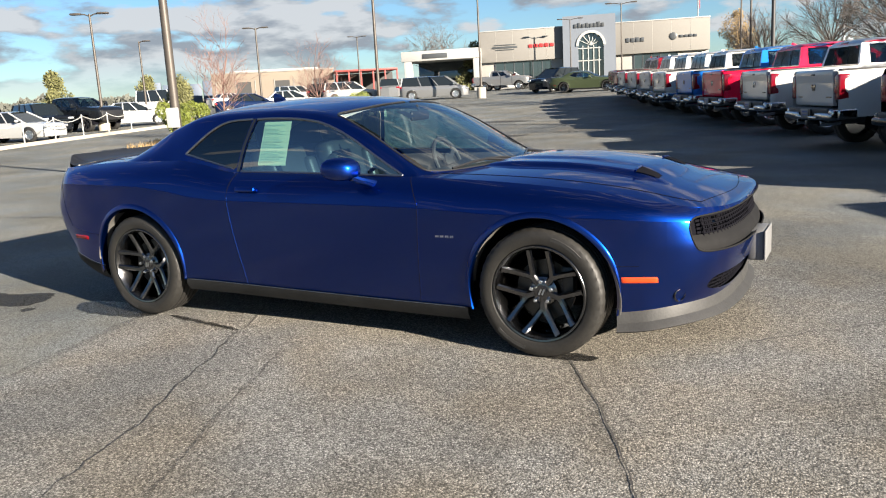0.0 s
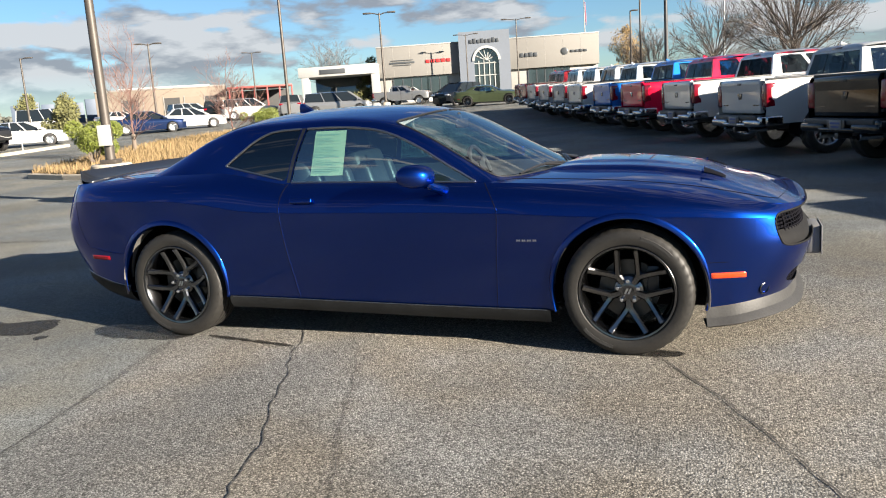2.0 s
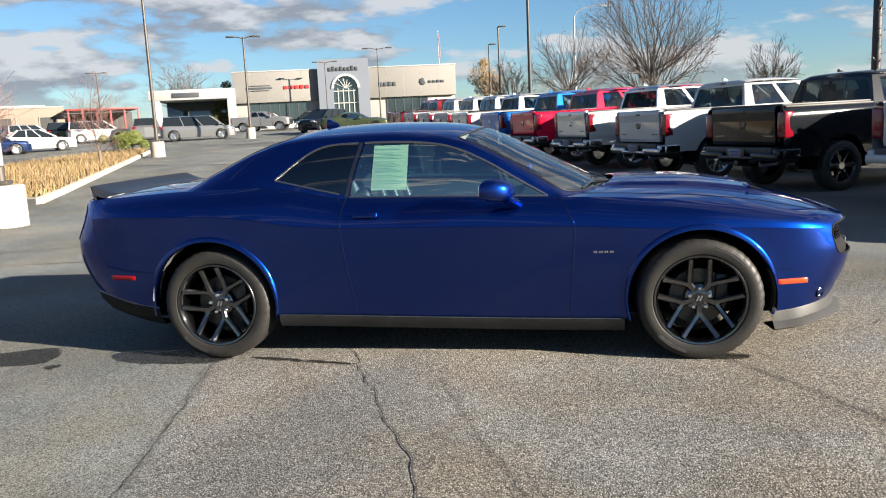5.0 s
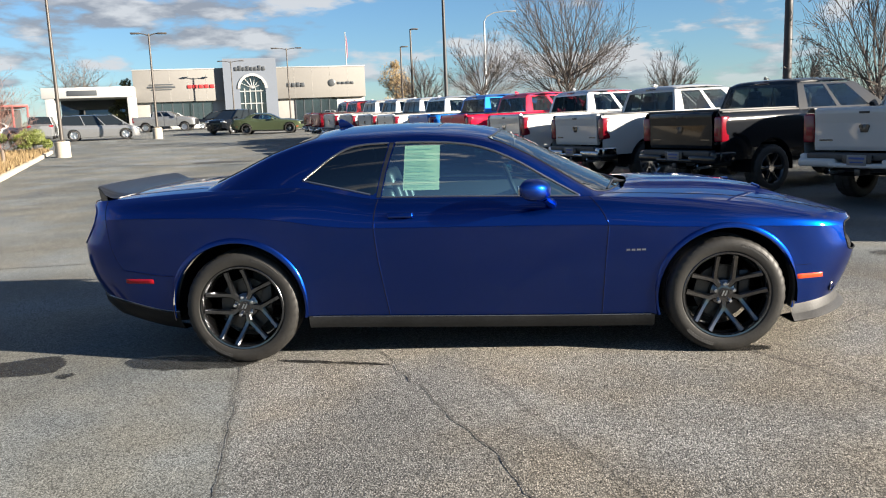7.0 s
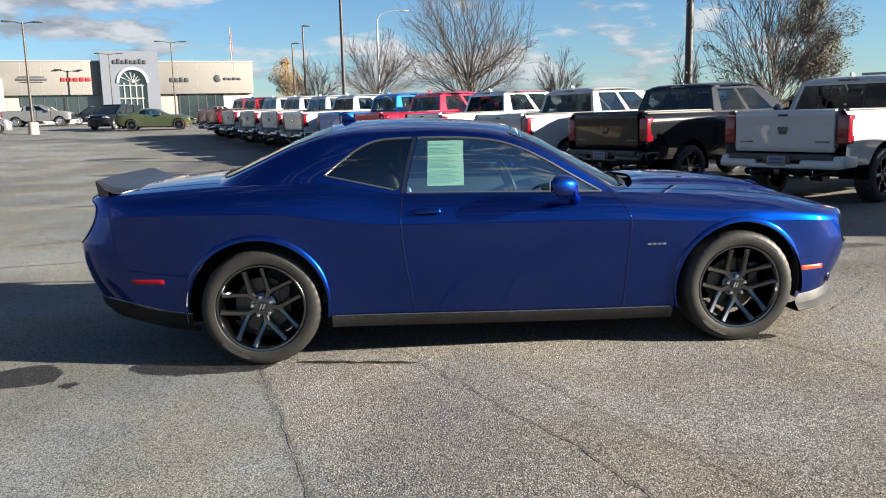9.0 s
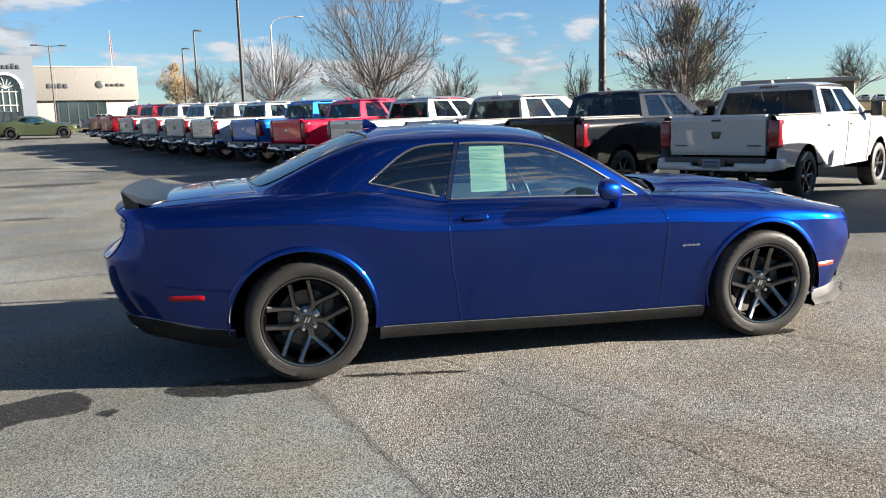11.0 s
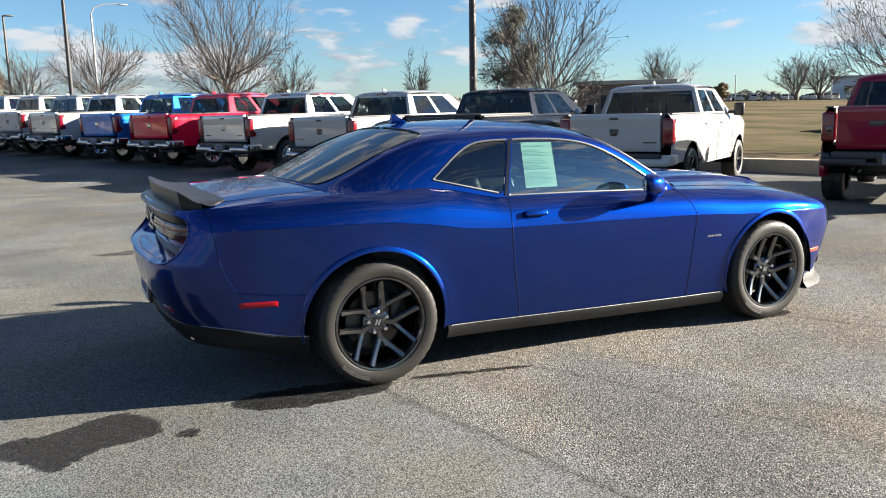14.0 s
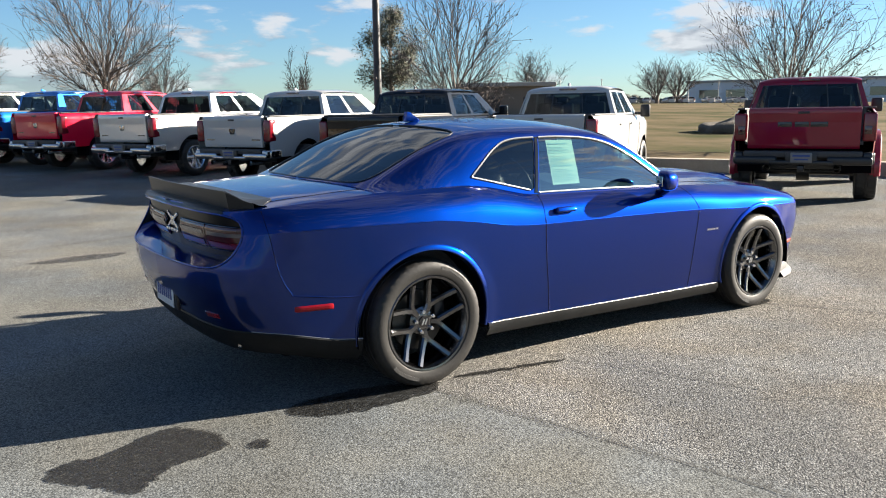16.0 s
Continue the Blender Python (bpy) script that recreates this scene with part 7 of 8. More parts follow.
for u in (-0.92, -0.31, 0.31, 0.92):
    box_part("glazing_bar", (u - 0.05, -0.46, Z0), (u + 0.05, -0.36, 6.0), WHITEP, show, 0)
for z in (4.3, 5.7):
    box_part("glazing_bar", (-1.45, -0.46, z - 0.05), (1.45, -0.36, z + 0.05), WHITEP, show, 0)
# signs stand as plain shapes
for a, b, z, h, mm, n in ((-1.95, 1.6, 8.30, 0.55, SIGN_DARK, 8), (-7.3, -4.2, 6.42, 0.42, SIGN_RED, 5), (3.95, 6.1, 6.38, 0.62, SIGN_DARK, 4), (9.9, 11.95, 6.45, 0.36, SIGN_DARK, 4)):
    yy = -0.76 if b < 3 and a > -3 else -0.06
    bm = bmesh.new()
    rnd = random.Random(n)
    for k in range(n):
        u0 = a + (b - a) * (k + 0.12) / n
        u1 = a + (b - a) * (k + 0.88) / n
        hh = h * rnd.uniform(0.7, 1.0)
        add_box(bm, ((u0 + u1) / 2, yy, z - (h - hh) / 2), (u1 - u0, 0.08, hh), 0.02)
    part("sign", bm, mm, show, "sign of plain raised blocks")
bm = bmesh.new()
add_lathe(bm, [(-0.10, 0.02), (-0.12, 0.3), (-0.06, 0.42)], "y", 20, c=(9.25, 0, 6.45))
part("sign", bm, SIGN_DARK, show)
bm = bmesh.new()
for dz, w in ((0.28, 2.6), (0.0, 3.0), (-0.28, 2.2)):
    add_box(bm, (-10.07, -0.05, 6.42 + dz), (w, 0.06, 0.10 if dz else 0.22), 0.02)
part("sign", bm, SIGN_DARK, show)
# canopy wing
canopy = house("canopy_building", "white flat-roofed canopy beside the showroom", FM)
box_part("roof", (-22.2, -2.5, 5.35), (-12.9, 8, 6.50), WHITEP, canopy, 0.05)
for u in (-21.9, -13.6):
    box_part("column", (u, -2.4, Z0), (u + 0.9, -1.6, 5.35), WHITEP, canopy)
box_part("wall", (-21.5, 4, Z0), (-13.2, 8, 5.35), SHOPGLASS, canopy)
box_part("sign", (-19.6, -2.58, 5.60), (-16.6, -2.48, 6.15), SIGN_DARK, canopy)
# service building
SM = pose(-95, 95, 0, 0, 0, math.degrees(math.atan2(0.6, 0.8)))
svc = house("service_building", "long tan service building with dark bay doors", SM)
ZS = gz(-80, 105) - 0.3
box_part("wall", (2.5, 0, ZS), (22.5, 12, 6.5), TAN, svc, 0.05)
box_part("coping", (2.4, -0.1, 6.5), (22.6, 12.1, 6.75), STUCCO, svc)
box_part("roof", (6, 1, 6.75), (20, 11, 7.0), WHITEP, svc)
for k in range(6):
    box_part("bay_door", (3.3 + 3.15 * k, -0.06, ZS), (5.7 + 3.15 * k, 0.02, 5.1), BAYDARK if k % 2 else TAN, svc, 0)
    box_part("door_frame", (3.15 + 3.15 * k, -0.1, ZS), (3.3 + 3.15 * k, 0.0, 5.3), STUCCO, svc, 0)
red = house("red_canopy", "red steel canopy beside the service bays", SM)
box_part("roof", (22.6, -3, 5.85), (33, 9, 6.15), REDSTEEL, red)
for k in range(6):
    box_part("column", (22.8 + 2.0 * k, -2.8, ZS), (23.05 + 2.0 * k, -2.55, 5.85), REDSTEEL, red, 0.01)
box_part("screen_wall", (22.8, 6, ZS), (33, 6.3, 5.7), BAYDARK, red)

# ---- masts and posts ----
def mast(name, label, x, y, h, r=0.09, heads=2, base=0.0, material=STEEL, deg=0, arm=0.75, base_r=0.32):
    """A light mast: tapered pole on a concrete foot, with flat lamp heads on short arms."""
    t = tagged(empty(name, pose(x, y, gz(x, y), 0, 0, deg)), label, "street lamp", "light masts")
    bm = bmesh.new()
    add_lathe(bm, [(base, r), (h, r * 0.62), (h + 0.03, 0.001)], "z", 12)
    part("pole", bm, material, t)
    if base:
        bm = bmesh.new()
        add_lathe(bm, [(-0.3, base_r), (base - 0.03, base_r), (base, base_r - 0.03), (base, 0.001)], "z", 32)
        part("foot", bm, CONC, t, "round concrete foot")
        bm = bmesh.new()
        add_box(bm, (0, 0, base + 0.04), (r * 3.4, r * 3.4, 0.08), 0.02)
        part("base_plate", bm, material, t)
    for k in range(heads):
        s = 1 if k == 0 else -1
        bm = bmesh.new()
        add_tube(bm, [(0, 0, h - 0.12), (s * arm * 0.5, 0, h - 0.02), (s * arm, 0, h + 0.02)], r * 0.45, 6)
        part("arm", bm, material, t)
        bm = bmesh.new()
        add_box(bm, (s * (arm + 0.25), 0, h + 0.02), (0.6, 0.34, 0.10), 0.04)
        part("lamp_head", bm, material, t)
    return t


LAMP = "bronze light mast with two flat lamp heads"
p0 = mast("light_mast", "tall bronze light mast on a round concrete foot", -9.05, 6.80, 8.5, 0.092, 2, 0.72, deg=20, base_r=0.37)
bm = bmesh.new()
add_box(bm, (0.0, -0.13, 1.25), (0.24, 0.06, 0.38), 0.01)
part("notice_board", bm, WHITEP, p0, "blank white notice board")
mast("light_mast", "tall light mast between trees, coloured dark as a silhouette", 8.0, 15.7, 9.0, 0.12, 2, 0.6, deg=25, material=SHADED_POLE)
mast("light_mast", "tall light mast behind the row of pickups, coloured dark as a silhouette", -1.85, 43.0, 10.5, 0.12, 2, 0.6, deg=25, material=SHADED_POLE)
mast("light_mast", LAMP, -21.6, 47.9, 6.9, 0.09, 2, 0.75, deg=20, arm=0.6)
mast("light_mast", LAMP, -35.6, 27.0, 6.4, 0.09, 2, 0.7, deg=30, arm=0.5)
mast("light_mast", LAMP, -52.5, 45.6, 6.3, 0.10, 1, 0.7, deg=30, arm=0.4)
mast("light_mast", LAMP, -42.2, 48.6, 6.6, 0.10, 2, 0.7, deg=30, arm=0.5)
mast("light_mast", LAMP, -52.1, 78.6, 7.2, 0.10, 2, 0.7, deg=30, arm=0.6)
mast("light_mast", "tall bronze light mast in the planted strip", -18.3, 29.0, 8.5, 0.085, 2, 0.7, deg=20)
mast("light_mast", LAMP, -27.5, 85.0, 7.3, 0.08, 2, 0.7, deg=15, arm=0.9)
mast("light_mast", LAMP, -18.1, 72.1, 7.4, 0.08, 2, 0.7, deg=15, arm=0.9)
mast("light_mast", LAMP, -5.4, 62.4, 7.7, 0.11, 1, 0.7, deg=15, arm=0.1)
mast("light_mast", LAMP, -6.6, 66.0, 6.6, 0.10, 1, 0.7, deg=15, arm=0.1)
# road lamp with a curved arm
cob = tagged(empty("street_lamp", pose(0.8, 69.1, gz(0.8, 69.1), 0, 0, 10)), "grey street lamp with a long curved arm", "street lamp")
bm = bmesh.new()
add_lathe(bm, [(0, 0.11), (8.8, 0.07)], "z", 10)
add_tube(bm, [(0, 0, 8.7), (0.25, 0, 9.2), (0.9, 0, 9.5), (1.9, 0, 9.62), (2.3, 0, 9.62)], 0.05, 6)
part("pole", bm, GALV, cob)
bm = bmesh.new()
add_box(bm, (2.6, 0, 9.60), (0.7, 0.26, 0.12), 0.04)
part("lamp_head", bm, GALV, cob)
# flagpole
fx, fy = -21.0, 126.0
fl = tagged(empty("flagpole", pose(fx, fy, gz(fx, fy))), "white flagpole with a furled flag", "flagpole")
bm = bmesh.new()
add_lathe(bm, [(0, 0.12), (13.8, 0.06), (13.9, 0.12), (14.05, 0.001)], "z", 10)
part("pole", bm, WHITEP, fl)
bm = bmesh.new()
add_tube(bm, [(0.15, 0, 13.4), (0.22, 0, 12.0), (0.2, 0.05, 10.6), (0.28, 0, 9.8)], 0.08, 6, taper=[0.6, 1.0, 1.2, 0.4])
part("flag", bm, mat("flag_cloth", (0.28, 0.10, 0.12), 0.8, var=0.2), fl)

# ---- kerbs, islands, field ----
GRASS_DRY = mat("dry_field", (0.125, 0.098, 0.045), 0.95, spec=0.03, var=0.5, scale=0.12, bump=0.6, bscale=3, detail=9)
GRASS_GOLD = mat("golden_grass", (0.18, 0.125, 0.058), 0.9, var=0.3, scale=3, island=0.35)
SOIL = mat("mulch", (0.12, 0.085, 0.045), 0.95, var=0.3, scale=4, bump=0.5, bscale=20)
nt_ = GRASS_DRY.node_tree
tx_, nz_, mx_, ra_ = (nt_.nodes.new(k) for k in ("ShaderNodeTexCoord", "ShaderNodeTexNoise", "ShaderNodeMix", "ShaderNodeMapRange"))
nz_.inputs["Scale"].default_value, nz_.inputs["Detail"].default_value, nz_.inputs["Roughness"].default_value = 0.16, 8, 0.65
ra_.inputs["From Min"].default_value, ra_.inputs["From Max"].default_value = 0.36, 0.58
mx_.data_type = "RGBA"
mx_.inputs["A"].default_value, mx_.inputs["B"].default_value = (0.048, 0.052, 0.019, 1), (0.145, 0.11, 0.066, 1)
nt_.links.new(tx_.outputs["Object"], nz_.inputs["Vector"])
nt_.links.new(nz_.outputs[0], ra_.inputs["Value"])
nt_.links.new(ra_.outputs[0], mx_.inputs["Factor"])
nt_.links.new(mx_.outputs["Result"], nt_.nodes["Principled BSDF"].inputs["Base Color"])
KD, HD = Vector((-0.431, 0.902, 0)), Vector((0.902, 0.431, 0))
K0 = Vector((13.0, 6.2, 0))


def kerb(name, pts, label, h=0.15, w=0.16):
    """A concrete kerb in separate lengths of about three metres."""
    k_ = tagged(empty(name), label, "kerb", kind="structure")
    for (xa, ya), (xb, yb) in zip(pts, pts[1:]):
        L_ = math.hypot(xb - xa, yb - ya)
        n = max(1, round(L_ / 3.0))
        for q in range(n):
            a = Vector((xa + (xb - xa) * q / n, ya + (yb - ya) * q / n, 0))
            b = Vector((xa + (xb - xa) * (q + 1) / n, ya + (yb - ya) * (q + 1) / n, 0))
            d = (b - a).normalized()
            nrm = Vector((-d.y, d.x, 0))
            bm = bmesh.new()
            R_ = []
            for p in (a + d * 0.006, b - d * 0.006):
                z = gz(p.x, p.y)
                R_.append([bm.verts.new((p + nrm * o) + Vector((0, 0, z + zz_))) for o, zz_ in ((-w / 2, -0.15), (-w / 2, h - 0.02), (-w / 2 + 0.03, h), (w / 2, h), (w / 2, -0.15))])
            for e in range(4):
                bm.faces.new((R_[0][e], R_[0][e + 1], R_[1][e + 1], R_[1][e]))
            bm.faces.new(R_[0][::-1])
            bm.faces.new(R_[1])
            part("kerb_stone", bm, CONC, k_)
    return k_


kp = [K0 + KD * q for q in (-24, 60)]
kerb("kerb_east", [(p.x, p.y) for p in kp], "pale concrete kerb before the dry field", h=0.30, w=0.35)
us, vs_ = np.linspace(-140, 170, 60), np.concatenate([np.linspace(0.15, 40, 40), np.linspace(44, 420, 40)])
me = bpy.data.meshes.new("field")
V = []
for u in us:
    for v in vs_:
        p = K0 + KD * u + HD * v
        V.append((p.x, p.y, gz(p.x, p.y) + 0.22 + 0.10 * noise.noise(p * 0.08) + 0.003 * min(v, 200)))
mm_ = len(vs_)
me.from_pydata(V, [], [(i * mm_ + j, (i + 1) * mm_ + j, (i + 1) * mm_ + j + 1, i * mm_ + j + 1) for i in range(len(us) - 1) for j in range(mm_ - 1)])
me.polygons.foreach_set("use_smooth", [True] * len(me.polygons))
me.materials.append(GRASS_DRY)
tagged(new("field", me), "dry olive-brown grass field", "field", kind="structure")

ISL = [(-11.3, 10.8), (-21.0, 33.0), (-22.6, 32.4), (-22.2, 24.5), (-18.0, 13.8), (-17.2, 12.4), (-15.2, 11.7)]
kerb("kerb_island", ISL + ISL[:1], "pale concrete kerb round the planted strip")
bm = bmesh.new()
bm.faces.new([bm.verts.new((x, y, gz(x, y) + 0.12)) for x, y in ISL])
bmesh.ops.triangulate(bm, faces=bm.faces[:])
tagged(part("planting_bed", bm, SOIL, smooth=False), "brown mulch bed inside the kerb", "planting bed", kind="structure")


def blades(name, label, pts, n, h, material, seed, spread=0.4):
    """Many thin grass blades over places."""
    rnd = random.Random(seed)
    V, F = [], []
    for _ in range(n):
        cx, cy = rnd.choice(pts)
        x, y = cx + rnd.gauss(0, spread), cy + rnd.gauss(0, spread)
        if not inside(np.array(ISL), np.array([x]), np.array([y]))[0]:
            continue
        z = gz(x, y) + 0.1
        a = rnd.uniform(0, 2 * math.pi)
        hh = h * rnd.uniform(0.5, 1.2)
        w = 0.02
        dx, dy = rnd.gauss(0, 0.25) * hh, rnd.gauss(0, 0.25) * hh
        k = len(V)
        V += [(x - w * math.cos(a), y - w * math.sin(a), z), (x + w * math.cos(a), y + w * math.sin(a), z), (x + dx, y + dy, z + hh)]
        F.append((k, k + 1, k + 2))
    me = bpy.data.meshes.new(name)
    me.from_pydata(V, [], F)
    me.materials.append(material)
    return tagged(new(name, me), label, "grass", kind="stuff")


kerb("kerb_west", [(-25.0, 5.0), (-29.4, 19.0), (-31.2, 28.0)], "pale concrete kerb under the rope fence")
gp = [(-23 + 0.8 * i_, 11 + 0.8 * j_) for i_ in range(16) for j_ in range(28)]
blades("dry_grass", "golden dry ornamental grass in the planted strip", gp, 42000, 0.27, GRASS_GOLD, 3)

LEAF = mat("shrub_leaf", (0.095, 0.115, 0.013), 0.6, var=0.3, scale=4, island=0.45)
LEAF_D = mat("evergreen_leaf", (0.05, 0.052, 0.028), 0.7, var=0.3, scale=2, island=0.4)
LEAF_P = mat("pine_leaf", (0.10, 0.10, 0.035), 0.75, var=0.3, scale=2, island=0.4)
LEAF_DEAD = mat("dead_leaf", (0.055, 0.04, 0.03), 0.8, island=0.4, var=0.2)
BARK = mat("bark", (0.12, 0.095, 0.075), 0.9, var=0.3, scale=6, bump=0.4)
TWIG = mat("twig", (0.085, 0.071, 0.062), 0.85, var=0.25, scale=3, island=0.25)


def leaf_cloud(n, place, size, seed):
    rnd = random.Random(seed)
    V, F = [], []
    for _ in range(n):
        c = place(rnd)
        s = size * rnd.uniform(0.6, 1.3)
        a = Vector((rnd.gauss(0, 1), rnd.gauss(0, 1), rnd.gauss(0, 1))).normalized()
        b = a.orthogonal().normalized() * s * 0.45
        a = a * s
        k = len(V)
        V += [tuple(c - a), tuple(c + b), tuple(c + a), tuple(c - b)]
        F.append((k, k + 1, k + 2, k + 3))
    me = bpy.data.meshes.new("leaves")
    me.from_pydata(V, [], F)
    return me


def shrub(x, y, rx, h, label, seed, mat_=None):
    t = tagged(empty("shrub", pose(x, y, gz(x, y) + 0.08)), label, "shrub")
    lumps = []
    rnd = random.Random(seed)
    for _ in range(14):
        lumps.append((Vector((rnd.gauss(0, rx * 0.42), rnd.gauss(0, rx * 0.42), h * rnd.uniform(0.35, 0.78))), rnd.uniform(0.22, 0.38) * rx))

    def place(r):
        c, q = r.choice(lumps)
        d = Vector((r.gauss(0, 1), r.gauss(0, 1), r.gauss(0, 1))).normalized()
        p = c + d * q * r.uniform(0.75, 1.1)
        p.z = max(0.03, p.z)
        return p
    part("leaves", leaf_cloud(9000, place, 0.035, seed), mat_ or LEAF, t)
    bm = bmesh.new()
    for _ in range(9):
        add_tube(bm, [(0, 0, -0.05), (rnd.gauss(0, rx * 0.3), rnd.gauss(0, rx * 0.3), h * 0.6)], 0.02, 4)
    part("stems", bm, BARK, t)
    return t


shrub(-16.2, 13.9, 0.85, 1.6, "bright green rounded shrub beside the light mast", 1)
shrub(-20.8, 31.0, 0.9, 1.25, "green rounded shrub in the planted strip", 2)


def bare_tree(x, y, h, spread, label, seed, stems=7, levels=4, leaves=0, up=0.16, thick=1.0, name="tree", z=None, twig=None):
    """A leafless tree: trunk, limbs and fine twigs, with a few dead leaves left on."""
    rnd = random.Random(seed)
    t = tagged(empty(name, pose(x, y, gz(x, y) + 0.05 if z is None else z)), label, "tree")
    V, F, tips = [], [], []

    def seg(a, b, ra, rb, sides):
        d = (b - a).normalized()
        u = d.orthogonal().normalized()
        w = d.cross(u)
        k = len(V)
        for p, r in ((a, ra), (b, rb)):
            for q in range(sides):
                an = 2 * math.pi * q / sides
                V.append(tuple(p + r * (math.cos(an) * u + math.sin(an) * w)))
        for q in range(sides):
            F.append((k + q, k + (q + 1) % sides, k + sides + (q + 1) % sides, k + sides + q))

    def grow(p, d, length, r, lev):
        n = 3 if lev < levels else 2
        q = p
        for i in range(n):
            d = (d + Vector((rnd.gauss(0, 0.10), rnd.gauss(0, 0.10), rnd.gauss(0.02, 0.07)))).normalized()
            e = q + d * length / n
            r2 = r * (1 - 0.22 * (i + 1) / n * 1.4)
            seg(q, e, r * (1 - 0.3 * i / n), r2, 5 if lev < 2 else 3)
            q = e
            if lev < levels:
                for _ in range(rnd.choice((2, 2, 3) if levels < 5 else (1, 2, 2)) if lev < 3 else 2):
                    ax_ = Vector((rnd.gauss(0, 1), rnd.gauss(0, 1), rnd.gauss(0, 0.5)))
                    nd = (d * 0.95 + ax_.normalized() * rnd.uniform(0.75, 1.2) + Vector((0, 0, up))).normalized()
                    grow(q, nd, length * rnd.uniform(0.40, 0.62), max(r2 * 0.55, 0.0035 * thick), lev + 1)
        tips.append(q)
    trunk_h = h * 0.16
    bmt = bmesh.new()
    add_tube(bmt, [(0, 0, -0.15), (0.01, 0, trunk_h * 0.5), (0.0, 0.02, trunk_h * 1.25)], h * 0.021 * thick, 10, taper=[1.25, 1.0, 0.9])
    part("trunk", bmt, BARK, t)
    if up > 0.3:
        # an oval crown on a leading stem, with limbs at all heights
        grow(Vector((0, 0, trunk_h)), Vector((0.02, 0.01, 1)).normalized(), h * 0.62, h * 0.010 * thick, 1)
        for k in range(stems * 2):
            u = (k + rnd.random()) / (stems * 2)
            a = 2.4 * k + rnd.gauss(0, 0.3)
            tilt = 1.30 - 0.85 * u
            d = Vector((math.cos(a) * tilt, math.sin(a) * tilt, 0.85)).normalized()
            grow(Vector((0, 0, h * (0.12 + 0.42 * u))), d, spread * rnd.uniform(0.62, 0.80) * math.sin(math.pi * (0.32 + 0.45 * u)), h * 0.0042 * thick, 2)
    for k in range(0 if up > 0.3 else stems):
        a = 2 * math.pi * (k + rnd.random() * 0.5) / stems
        lean = math.sqrt(rnd.random()) * spread / h * 0.95
        d = Vector((math.cos(a) * lean, math.sin(a) * lean, 1)).normalized()
        grow(Vector((0, 0, trunk_h * rnd.uniform(0.5, 1.2))), d, h * rnd.uniform(0.46, 0.60), h * 0.0062 * thick, 1)
    me = bpy.data.meshes.new("crown")
    me.from_pydata(V, [], F)
    part("crown", me, twig or TWIG, t, "fine bare twigs")
    if leaves:
        part("dead_leaves", leaf_cloud(leaves, lambda r: r.choice(tips) + Vector((r.gauss(0, 0.05), r.gauss(0, 0.05), r.gauss(-0.05, 0.05))), 0.035, seed), LEAF_DEAD, t)
    return t


